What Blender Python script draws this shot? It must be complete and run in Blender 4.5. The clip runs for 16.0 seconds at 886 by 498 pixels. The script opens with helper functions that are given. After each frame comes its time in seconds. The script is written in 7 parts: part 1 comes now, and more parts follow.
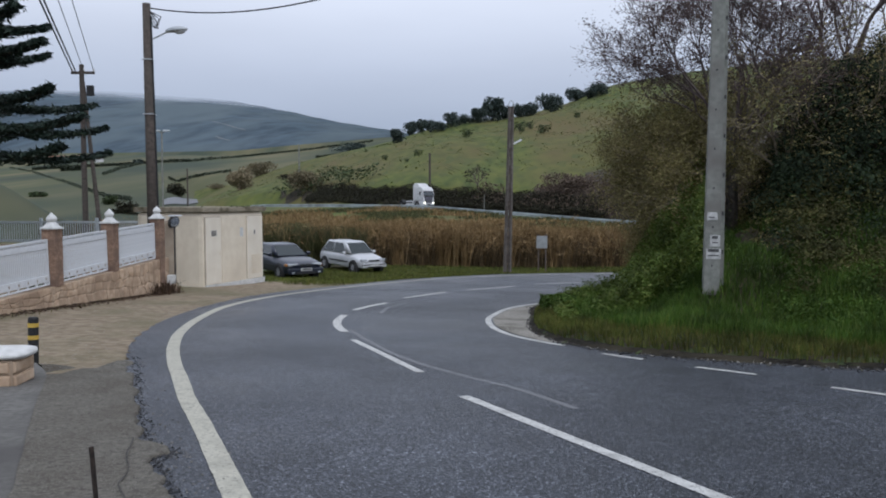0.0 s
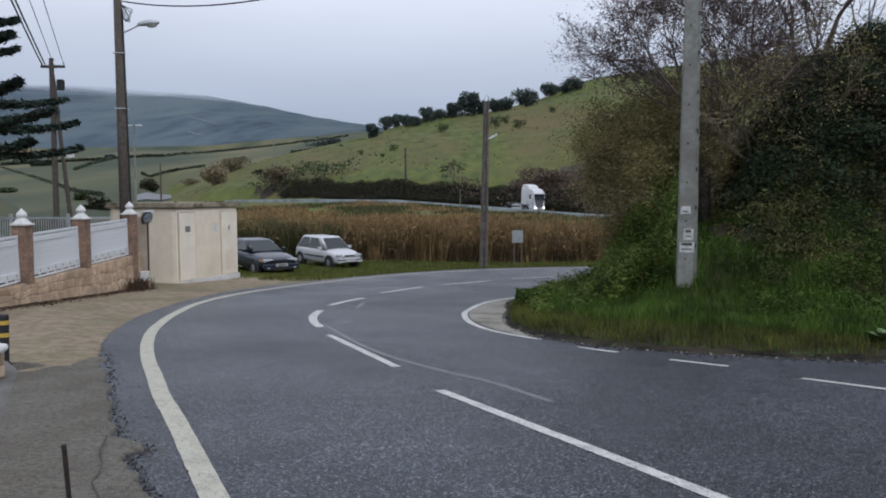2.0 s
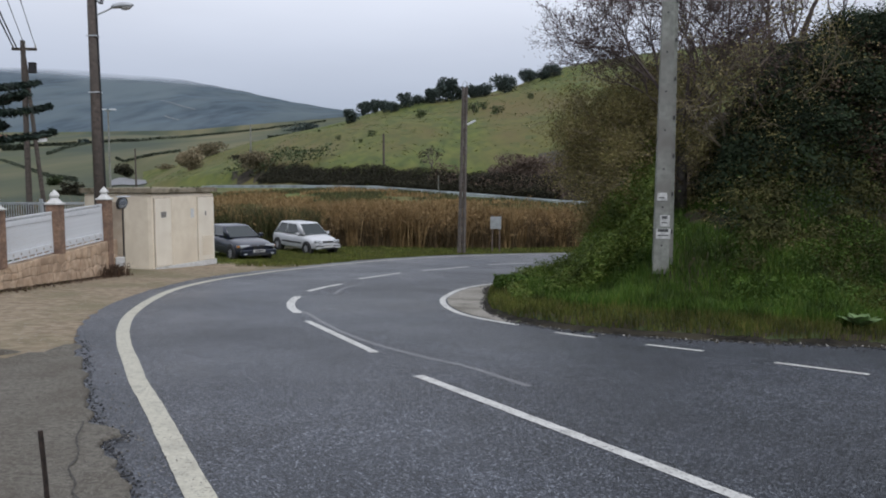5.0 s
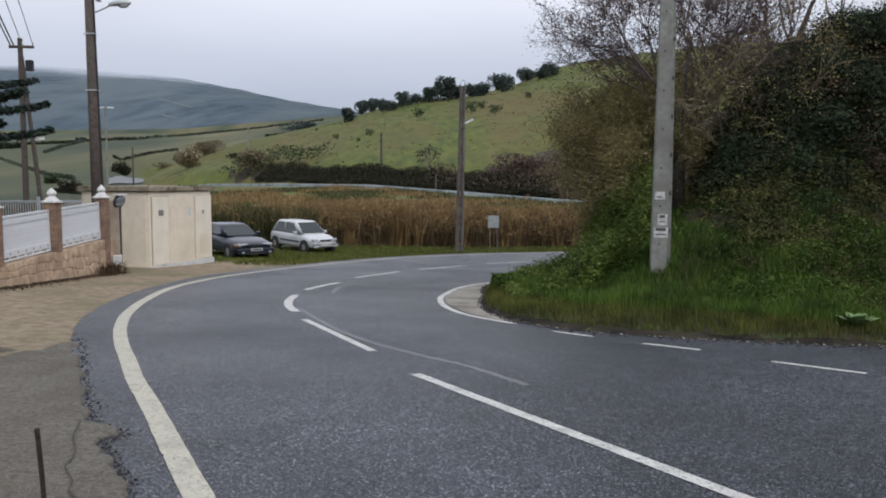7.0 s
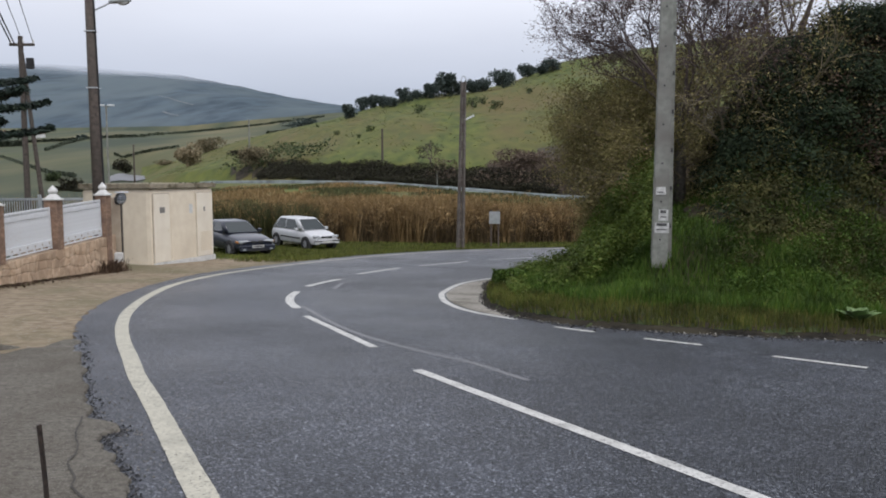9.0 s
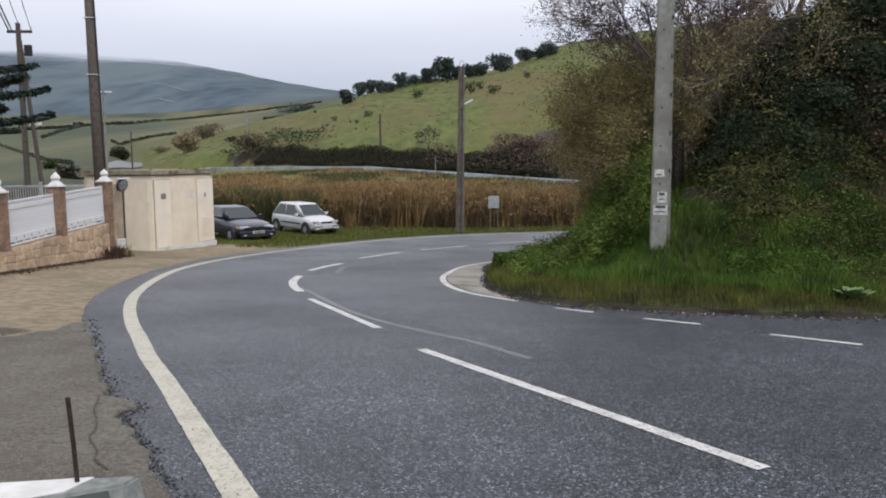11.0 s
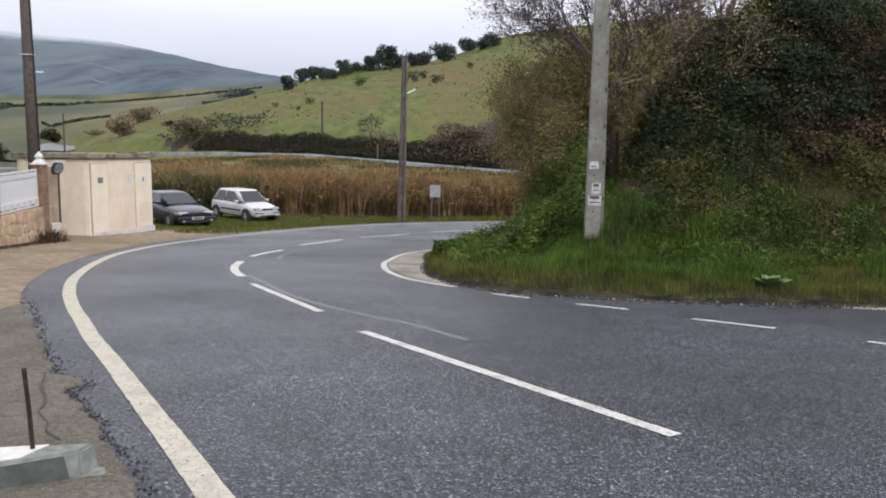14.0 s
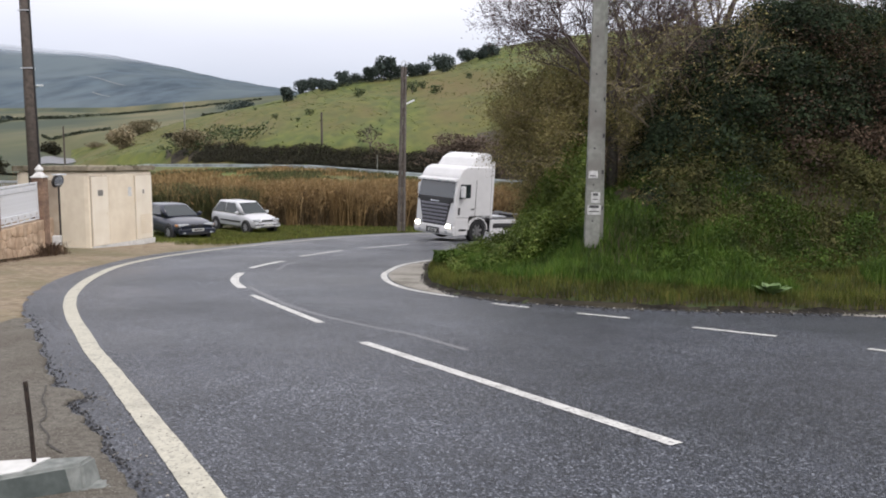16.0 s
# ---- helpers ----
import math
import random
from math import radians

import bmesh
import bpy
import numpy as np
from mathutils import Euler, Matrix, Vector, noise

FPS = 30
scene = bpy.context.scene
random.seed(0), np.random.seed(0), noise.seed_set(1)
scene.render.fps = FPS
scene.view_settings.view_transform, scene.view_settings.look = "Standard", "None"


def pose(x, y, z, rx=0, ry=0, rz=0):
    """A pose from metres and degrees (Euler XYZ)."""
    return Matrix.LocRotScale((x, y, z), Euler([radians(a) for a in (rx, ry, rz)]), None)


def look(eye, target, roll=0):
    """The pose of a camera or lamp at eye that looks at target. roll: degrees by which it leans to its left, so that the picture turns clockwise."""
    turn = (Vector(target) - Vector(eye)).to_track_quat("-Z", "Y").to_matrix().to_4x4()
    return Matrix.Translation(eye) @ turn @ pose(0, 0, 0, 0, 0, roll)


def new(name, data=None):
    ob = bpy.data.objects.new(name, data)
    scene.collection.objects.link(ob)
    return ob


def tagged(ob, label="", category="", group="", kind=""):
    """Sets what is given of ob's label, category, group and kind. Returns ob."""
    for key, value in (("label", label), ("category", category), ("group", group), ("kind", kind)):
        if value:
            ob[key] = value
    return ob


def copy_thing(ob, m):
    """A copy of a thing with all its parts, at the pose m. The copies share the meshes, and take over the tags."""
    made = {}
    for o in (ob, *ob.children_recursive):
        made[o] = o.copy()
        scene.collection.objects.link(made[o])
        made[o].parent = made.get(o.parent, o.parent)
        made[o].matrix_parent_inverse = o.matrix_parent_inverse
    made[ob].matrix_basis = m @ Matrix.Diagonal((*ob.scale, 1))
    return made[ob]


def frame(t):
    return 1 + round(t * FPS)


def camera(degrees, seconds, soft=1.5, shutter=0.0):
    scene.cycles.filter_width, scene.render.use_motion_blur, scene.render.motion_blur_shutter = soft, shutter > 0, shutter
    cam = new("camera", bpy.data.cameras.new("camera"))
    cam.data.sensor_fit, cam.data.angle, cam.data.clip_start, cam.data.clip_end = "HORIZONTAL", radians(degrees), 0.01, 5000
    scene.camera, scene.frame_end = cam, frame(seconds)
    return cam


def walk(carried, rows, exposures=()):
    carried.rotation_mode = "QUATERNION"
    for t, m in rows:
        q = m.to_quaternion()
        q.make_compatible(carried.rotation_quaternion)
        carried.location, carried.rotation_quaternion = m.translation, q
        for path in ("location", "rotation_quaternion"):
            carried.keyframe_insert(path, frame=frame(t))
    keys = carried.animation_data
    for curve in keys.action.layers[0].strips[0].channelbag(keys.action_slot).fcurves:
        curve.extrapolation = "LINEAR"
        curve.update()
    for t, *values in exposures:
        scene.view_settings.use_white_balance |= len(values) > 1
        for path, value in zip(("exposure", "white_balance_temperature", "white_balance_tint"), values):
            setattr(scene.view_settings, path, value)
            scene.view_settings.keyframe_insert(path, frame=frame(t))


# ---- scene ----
cam = camera(57.0, 16.0, 1.9)
PATH = [
    (0, look((0.037, 0.083, 1.604), (0.0367, 2.0789, 1.4823), 0.00)),
    (0.5, look((0.042, 0.074, 1.602), (0.0510, 2.0698, 1.4743), -0.08)),
    (1, look((0.048, 0.077, 1.603), (0.0706, 2.0729, 1.4732), -0.11)),
    (1.5, look((0.048, 0.075, 1.604), (0.0892, 2.0707, 1.4713), -0.15)),
    (2, look((0.042, 0.075, 1.602), (0.1000, 2.0701, 1.4676), -0.14)),
    (2.5, look((0.047, 0.064, 1.604), (0.1181, 2.0574, 1.4645), -0.13)),
    (3, look((0.040, 0.069, 1.602), (0.1258, 2.0622, 1.4631), -0.05)),
    (3.5, look((0.039, 0.064, 1.598), (0.1351, 2.0565, 1.4582), -0.01)),
    (4, look((0.036, 0.062, 1.599), (0.1371, 2.0532, 1.4448), -0.02)),
    (6.5, look((0.045, 0.057, 1.600), (0.1664, 2.0455, 1.4280), 0.14)),
    (7, look((0.038, 0.065, 1.594), (0.1552, 2.0545, 1.4232), 0.13)),
    (7.5, look((0.038, 0.068, 1.596), (0.1514, 2.0567, 1.4215), 0.20)),
    (8, look((0.042, 0.071, 1.594), (0.1542, 2.0594, 1.4159), -0.02)),
    (8.5, look((0.044, 0.068, 1.595), (0.1583, 2.0564, 1.4157), -0.06)),
    (10.8, look((0.020, -0.084, 1.567), (0.1280, 1.9031, 1.3654), -0.27)),
    (11, look((-0.019, -0.113, 1.572), (0.0982, 1.8716, 1.3561), -0.46)),
    (11.5, look((-0.051, -0.199, 1.570), (0.1398, 1.7774, 1.3274), -0.11)),
    (12, look((0.021, -0.333, 1.581), (0.2051, 1.6459, 1.3537), 0.49)),
    (12.5, look((0.081, -0.437, 1.575), (0.2583, 1.5406, 1.3346), 0.38)),
    (13, look((0.017, -0.439, 1.579), (0.2471, 1.5324, 1.3365), 0.26)),
    (13.5, look((-0.030, -0.446, 1.569), (0.2193, 1.5236, 1.3316), 0.62)),
    (14, look((-0.035, -0.449, 1.570), (0.2246, 1.5192, 1.3283), 0.58)),
    (14.5, look((-0.031, -0.448, 1.570), (0.2269, 1.5206, 1.3311), 0.48)),
    (15, look((-0.032, -0.453, 1.574), (0.2221, 1.5166, 1.3411), 0.37)),
    (15.5, look((-0.031, -0.460, 1.572), (0.2254, 1.5099, 1.3448), 0.30)),
    (16, look((-0.035, -0.463, 1.574), (0.2244, 1.5081, 1.3567), 0.18)),
]
walk(cam, PATH, [(0, -0.14, 5800, 13), (3.5, -0.07, 5980, 13), (8, 0.11, 6230, 14), (11, 0.30, 6350, 15), (12.5, 0.47, 6450, 16), (14.5, 0.52, 6520, 16), (16, 0.53, 6530, 16)])

# ---------- world, sun, exposure ----------
world = bpy.data.worlds.new("overcast_sky")
scene.world = world
world.use_nodes = True
wn, wl = world.node_tree.nodes, world.node_tree.links
wn.clear()
sky = wn.new("ShaderNodeTexSky")
sky.sky_type, sky.sun_disc = "NISHITA", False
sky.sun_elevation, sky.sun_rotation = radians(52), radians(150)
sky.air_density, sky.dust_density = 1.0, 4.0
grey = wn.new("ShaderNodeHueSaturation")
grey.inputs["Saturation"].default_value = 0.25
coord = wn.new("ShaderNodeTexCoord")
sep = wn.new("ShaderNodeSeparateXYZ")
ramp = wn.new("ShaderNodeValToRGB")
els = ramp.color_ramp.elements
els[0].position, els[0].color = 0.0, (4.7, 5.2, 5.9, 1)
els[1].position, els[1].color = 1.0, (8.0, 8.25, 8.6, 1)
for p, c in ((0.09, (4.9, 5.45, 6.25, 1)), (0.15, (6.3, 6.75, 7.45, 1)), (0.23, (9.0, 9.3, 9.75, 1)), (0.5, (8.8, 9.05, 9.4, 1))):
    e = els.new(p)
    e.color = c
cloud = wn.new("ShaderNodeTexNoise")
cloud.inputs["Scale"].default_value, cloud.inputs["Detail"].default_value = 2.2, 5
stretch = wn.new("ShaderNodeMapping")
stretch.inputs["Scale"].default_value = (1, 1, 4)
cmap = wn.new("ShaderNodeMapRange")
cmap.inputs["To Min"].default_value, cmap.inputs["To Max"].default_value = 0.86, 1.12
mul = wn.new("ShaderNodeMixRGB")
mul.blend_type, mul.inputs[0].default_value = "MULTIPLY", 1.0
mix = wn.new("ShaderNodeMixRGB")
mix.inputs[0].default_value = 0.9
bg = wn.new("ShaderNodeBackground")
bg.inputs["Strength"].default_value = 0.1
wo = wn.new("ShaderNodeOutputWorld")
wl.new(sky.outputs[0], grey.inputs["Color"])
wl.new(coord.outputs["Generated"], sep.inputs[0])
wl.new(sep.outputs["Z"], ramp.inputs[0])
wl.new(coord.outputs["Generated"], stretch.inputs["Vector"])
wl.new(stretch.outputs[0], cloud.inputs["Vector"])
wl.new(cloud.outputs[0], cmap.inputs["Value"])
wl.new(ramp.outputs[0], mul.inputs[1])
wl.new(cmap.outputs[0], mul.inputs[2])
wl.new(grey.outputs[0], mix.inputs[1])
wl.new(mul.outputs[0], mix.inputs[2])
wl.new(mix.outputs[0], bg.inputs["Color"])
wl.new(bg.outputs[0], wo.inputs["Surface"])

sun = new("sun", bpy.data.lights.new("sun", "SUN"))
sun.data.energy, sun.data.angle, sun.data.color = 1.3, radians(40), (1.0, 0.97, 0.92)
sun.matrix_world = look((7, -12, 18), (0, 0, 0))
scene.view_settings.exposure = 0.0


# ---------- materials ----------
def mat(name, rough=0.8, metal=0.0, spec=0.5):
    m = bpy.data.materials.new(name)
    m.use_nodes = True
    b = m.node_tree.nodes["Principled BSDF"]
    b.inputs["Roughness"].default_value, b.inputs["Metallic"].default_value = rough, metal
    b.inputs["Specular IOR Level"].default_value = spec
    return m, m.node_tree.nodes, m.node_tree.links, b


def rgb(c):
    return (*c, 1) if len(c) == 3 else c


def noise_mat(name, c1, c2, scale, rough=0.85, c3=None, scale2=None, bump=0.3, bscale=None, detail=6, metal=0.0, spec=0.4,
              islands=0.0, objects=0.0, lo=0.35, hi=0.65, lo2=0.45, hi2=0.65, spots=None, squash=None):
    """Two-scale procedural surface: colour c1..c2 by noise, stained by c3 at scale2, with relief."""
    m, n, l, b = mat(name, rough, metal, spec)
    tc = n.new("ShaderNodeTexCoord")
    place = tc.outputs["Object"]
    if squash:
        mp = n.new("ShaderNodeMapping")
        mp.inputs["Scale"].default_value = (1, squash, 0.3)
        l.new(place, mp.inputs["Vector"])
        place = mp.outputs[0]

    def nz(s, d=detail):
        t = n.new("ShaderNodeTexNoise")
        t.inputs["Scale"].default_value, t.inputs["Detail"].default_value = s, d
        l.new(place, t.inputs["Vector"])
        return t

    def ramp_of(sock, a, z):
        r = n.new("ShaderNodeMapRange")
        r.inputs["From Min"].default_value, r.inputs["From Max"].default_value = a, z
        l.new(sock, r.inputs["Value"])
        return r.outputs[0]

    def blend(f, a, c):
        x = n.new("ShaderNodeMixRGB")
        l.new(f, x.inputs[0]) if not isinstance(f, float) else setattr(x.inputs[0], "default_value", f)
        for k, v in ((1, a), (2, c)):
            if isinstance(v, tuple):
                x.inputs[k].default_value = rgb(v)
            else:
                l.new(v, x.inputs[k])
        return x.outputs[0]

    base = nz(scale)
    col = blend(ramp_of(base.outputs[0], lo, hi), c1, c2)
    if c3 is not None:
        col = blend(ramp_of(nz(scale2 or scale / 8, 4).outputs[0], lo2, hi2), col, c3)
    if spots is not None:
        sc, sv, amount = spots
        v = n.new("ShaderNodeTexVoronoi")
        v.inputs["Scale"].default_value = sc
        l.new(place, v.inputs["Vector"])
        k = n.new("ShaderNodeSeparateColor")
        l.new(v.outputs["Color"], k.inputs[0])
        col = blend(ramp_of(k.outputs[0], 1 - amount, 1.0), col, sv)
    vary = max(islands, objects)
    if vary:
        src = n.new("ShaderNodeNewGeometry").outputs["Random Per Island"] if islands else n.new("ShaderNodeObjectInfo").outputs["Random"]
        hsv = n.new("ShaderNodeHueSaturation")
        r = n.new("ShaderNodeMapRange")
        r.inputs["To Min"].default_value, r.inputs["To Max"].default_value = 1 - vary, 1 + vary
        l.new(src, r.inputs["Value"])
        l.new(r.outputs[0], hsv.inputs["Value"])
        l.new(col, hsv.inputs["Color"])
        col = hsv.outputs[0]
    l.new(col, b.inputs["Base Color"])
    if bump:
        bp = n.new("ShaderNodeBump")
        bp.inputs["Strength"].default_value, bp.inputs["Distance"].default_value = bump, 0.02
        l.new(nz(bscale or scale * 2).outputs[0], bp.inputs["Height"])
        l.new(bp.outputs[0], b.inputs["Normal"])
    return m


def leaf_mat(name, c1, c2, rough=0.55, c3=None, trans=0.25):
    """Leaves coloured island by island, lightly translucent."""
    m, n, l, b = mat(name, rough, 0.0, 0.3)
    geo = n.new("ShaderNodeNewGeometry")
    r = n.new("ShaderNodeValToRGB")
    r.color_ramp.elements[0].color, r.color_ramp.elements[1].color = rgb(c1), rgb(c2)
    if c3:
        e = r.color_ramp.elements.new(0.86)
        e.color = rgb(c3)
        r.color_ramp.elements[1].position = 0.8
        r.color_ramp.elements[1].color = rgb(c2)
        r.color_ramp.elements[2].color = rgb(c3)
    l.new(geo.outputs["Random Per Island"], r.inputs[0])
    tc = n.new("ShaderNodeTexCoord")
    # clump-sized noise varies leaf tone and paints soft shading into the foliage
    t = n.new("ShaderNodeTexNoise")
    t.inputs["Scale"].default_value, t.inputs["Detail"].default_value = 1.7, 3
    l.new(tc.outputs["Object"], t.inputs["Vector"])
    k = n.new("ShaderNodeMapRange")
    k.inputs["From Min"].default_value, k.inputs["From Max"].default_value = 0.3, 0.7
    k.inputs["To Min"].default_value, k.inputs["To Max"].default_value = 0.5, 1.45
    l.new(t.outputs[0], k.inputs["Value"])
    h = n.new("ShaderNodeHueSaturation")
    l.new(k.outputs[0], h.inputs["Value"])
    l.new(r.outputs[0], h.inputs["Color"])
    l.new(h.outputs[0], b.inputs["Base Color"])
    if trans:
        tr = n.new("ShaderNodeBsdfTranslucent")
        ms = n.new("ShaderNodeMixShader")
        ms.inputs[0].default_value = trans
        l.new(h.outputs[0], tr.inputs["Color"])
        l.new(b.outputs[0], ms.inputs[1])
        l.new(tr.outputs[0], ms.inputs[2])
        l.new(ms.outputs[0], n["Material Output"].inputs["Surface"])
    return m




def asphalt_mat():
    """Damp coarse asphalt: chips of stone in dark binder, polished and stained in broad patches."""
    m, n, l, b = mat("wet_asphalt", 0.42, 0.0, 0.5)
    place = n.new("ShaderNodeTexCoord").outputs["Object"]

    def nz(scale, detail, a, z, lo=0.0, hi=1.0):
        t, r = n.new("ShaderNodeTexNoise"), n.new("ShaderNodeMapRange")
        t.inputs["Scale"].default_value, t.inputs["Detail"].default_value = scale, detail
        r.inputs["From Min"].default_value, r.inputs["From Max"].default_value = a, z
        r.inputs["To Min"].default_value, r.inputs["To Max"].default_value = lo, hi
        l.new(place, t.inputs["Vector"])
        l.new(t.outputs[0], r.inputs["Value"])
        return r.outputs[0]

    chips, pick, tone = n.new("ShaderNodeTexVoronoi"), n.new("ShaderNodeSeparateColor"), n.new("ShaderNodeValToRGB")
    chips.inputs["Scale"].default_value = 86
    l.new(place, chips.inputs["Vector"])
    l.new(chips.outputs["Color"], pick.inputs[0])
    els = tone.color_ramp.elements
    els[0].position, els[0].color = 0.0, (0.006, 0.008, 0.012, 1)
    els[1].position, els[1].color = 1.0, (0.265, 0.286, 0.322, 1)
    for p, c in ((0.35, (0.016, 0.019, 0.027, 1)), (0.62, (0.042, 0.048, 0.062, 1)), (0.86, (0.083, 0.092, 0.111, 1))):
        els.new(p).color = c
    l.new(pick.outputs[0], tone.inputs[0])
    fine, mid, broad = nz(24, 5, 0.3, 0.7, 0.62, 1.38), nz(2.2, 4, 0.3, 0.7, 0.84, 1.14), nz(0.28, 3, 0.35, 0.65, 0.74, 1.2)
    prod = fine
    for f in (mid, broad):
        k = n.new("ShaderNodeMath")
        k.operation = "MULTIPLY"
        l.new(prod, k.inputs[0])
        l.new(f, k.inputs[1])
        prod = k.outputs[0]
    hsv = n.new("ShaderNodeHueSaturation")
    l.new(tone.outputs[0], hsv.inputs["Color"])
    l.new(prod, hsv.inputs["Value"])
    l.new(hsv.outputs[0], b.inputs["Base Color"])
    l.new(nz(0.35, 4, 0.3, 0.7, 0.34, 0.52), b.inputs["Roughness"])
    bp = n.new("ShaderNodeBump")
    bp.inputs["Strength"].default_value, bp.inputs["Distance"].default_value = 0.6, 0.010
    l.new(chips.outputs["Distance"], bp.inputs["Height"])
    l.new(bp.outputs[0], b.inputs["Normal"])
    return m


ASPHALT = asphalt_mat()
PATCH = noise_mat("asphalt_patch", (0.15, 0.155, 0.165), (0.21, 0.215, 0.225), 40, 0.7, bump=0.4)
LINE = noise_mat("road_paint", (0.50, 0.50, 0.48), (0.62, 0.62, 0.59), 30, 0.6, (0.36, 0.36, 0.34), 5, 0.3, 60, lo2=0.48, hi2=0.75, spots=(70, (0.20, 0.20, 0.20), 0.16))
LINE_YELLOWED = noise_mat("aged_road_paint", (0.43, 0.412, 0.335), (0.52, 0.50, 0.41), 30, 0.6, (0.35, 0.335, 0.275), 5, 0.3, 60, lo2=0.5, hi2=0.75, spots=(70, (0.24, 0.23, 0.20), 0.18))
DIRT = noise_mat("sandy_dirt", (0.17, 0.13, 0.084), (0.30, 0.24, 0.165), 5, 0.95, (0.155, 0.135, 0.075), 0.45, 0.5, 30, spots=(30, (0.3, 0.27, 0.22), 0.08))
CONCRETE = noise_mat("rough_concrete", (0.080, 0.071, 0.057), (0.158, 0.145, 0.120), 24, 0.9, (0.072, 0.060, 0.044), 0.9, 0.7, 70, spots=(120, (0.20, 0.19, 0.165), 0.25))
GRASS_SOIL = noise_mat("grassy_soil", (0.026, 0.042, 0.012), (0.05, 0.066, 0.02), 5, 0.95, (0.05, 0.042, 0.022), 0.5, 0.6, 25)
FIELD = noise_mat("green_field", (0.046, 0.070, 0.009), (0.110, 0.126, 0.020), 0.45, 0.95, (0.118, 0.092, 0.030), 0.05, 0.8, 1.5, spots=(0.6, (0.070, 0.085, 0.020), 0.15), lo2=0.42, hi2=0.68, squash=0.3)
# dark soil; its tone also paints the shade below bushes and in the cutting
SHADE_SOIL = noise_mat("dark_soil_and_shade", (0.024, 0.020, 0.012), (0.058, 0.046, 0.030), 0.8, 0.95, bump=0.5, bscale=3)
VALLEY = noise_mat("valley_fields", (0.060, 0.074, 0.028), (0.138, 0.124, 0.060), 0.03, 0.95, (0.034, 0.050, 0.028), 0.012, 0.2, 0.3, squash=0.25)
# woodland tones with the blue of distance haze painted into the colour
MOUNTAIN = noise_mat("hazy_wooded_mountain", (0.016, 0.036, 0.054), (0.054, 0.088, 0.114), 0.035, 0.95, (0.074, 0.104, 0.118), 0.007, 0.3, 0.05, squash=0.25)

# transparency rising with height imitates haze and the cloud over the ridge
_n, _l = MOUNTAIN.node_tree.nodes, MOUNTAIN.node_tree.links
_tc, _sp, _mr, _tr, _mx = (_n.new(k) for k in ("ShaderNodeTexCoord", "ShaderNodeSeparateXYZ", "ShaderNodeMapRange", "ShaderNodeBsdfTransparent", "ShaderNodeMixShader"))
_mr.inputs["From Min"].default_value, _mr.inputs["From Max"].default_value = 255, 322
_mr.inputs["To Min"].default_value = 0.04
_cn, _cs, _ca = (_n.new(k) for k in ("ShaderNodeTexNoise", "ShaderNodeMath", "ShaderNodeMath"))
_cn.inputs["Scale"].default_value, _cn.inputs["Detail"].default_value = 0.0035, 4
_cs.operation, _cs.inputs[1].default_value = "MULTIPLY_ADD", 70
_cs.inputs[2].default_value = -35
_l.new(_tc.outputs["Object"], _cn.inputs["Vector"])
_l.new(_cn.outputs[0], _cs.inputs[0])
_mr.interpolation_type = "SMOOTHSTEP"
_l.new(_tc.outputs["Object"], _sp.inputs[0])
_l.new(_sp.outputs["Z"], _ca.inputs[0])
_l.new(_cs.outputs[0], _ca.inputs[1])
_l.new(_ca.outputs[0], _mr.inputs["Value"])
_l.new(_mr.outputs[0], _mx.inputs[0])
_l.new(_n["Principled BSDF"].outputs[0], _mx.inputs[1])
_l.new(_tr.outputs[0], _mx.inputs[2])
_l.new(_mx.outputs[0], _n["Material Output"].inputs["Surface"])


# ---------- geometry helpers ----------
def part(name, bm, material, parent=None, label="", smooth=False):
    me = bpy.data.meshes.new(name)
    if smooth:
        for fc in bm.faces:
            fc.smooth = True
    bm.to_mesh(me)
    bm.free()
    me.materials.append(material)
    ob = new(name, me)
    if parent is not None:
        ob.parent = parent
    if label:
        ob["label"] = label
    return ob


def raw(name, verts, faces, material, parent=None, label="", smooth=False):
    me = bpy.data.meshes.new(name)
    me.from_pydata([tuple(v) for v in verts], [], faces)
    for m in material if isinstance(material, (list, tuple)) else (material,):
        me.materials.append(m)
    if smooth:
        me.polygons.foreach_set("use_smooth", [True] * len(me.polygons))
    ob = new(name, me)
    if parent is not None:
        ob.parent = parent
    if label:
        ob["label"] = label
    return ob


def empty(name, m=None):
    ob = new(name)
    ob.empty_display_size = 0.1
    if m is not None:
        ob.matrix_basis = m
    return ob


def box(bm, x0, x1, y0, y1, z0, z1, bevel=0.0, m=None):
    res = bmesh.ops.create_cube(bm, size=1.0)
    vs = res["verts"]
    for v in vs:
        v.co = Vector((x0 + (v.co.x + 0.5) * (x1 - x0), y0 + (v.co.y + 0.5) * (y1 - y0), z0 + (v.co.z + 0.5) * (z1 - z0)))
    if bevel:
        es = list({e for v in vs for e in v.link_edges})
        out = bmesh.ops.bevel(bm, geom=es, offset=bevel, segments=2, affect="EDGES", profile=0.6)
        vs = list({v for v in out["verts"]} | {v for v in vs if v.is_valid})
    if m is not None:
        bmesh.ops.transform(bm, matrix=m, verts=[v for v in vs if v.is_valid])
    return bm


def boxes(*rows, bevel=0.0):
    bm = bmesh.new()
    for r in rows:
        box(bm, *r, bevel=bevel)
    return bm


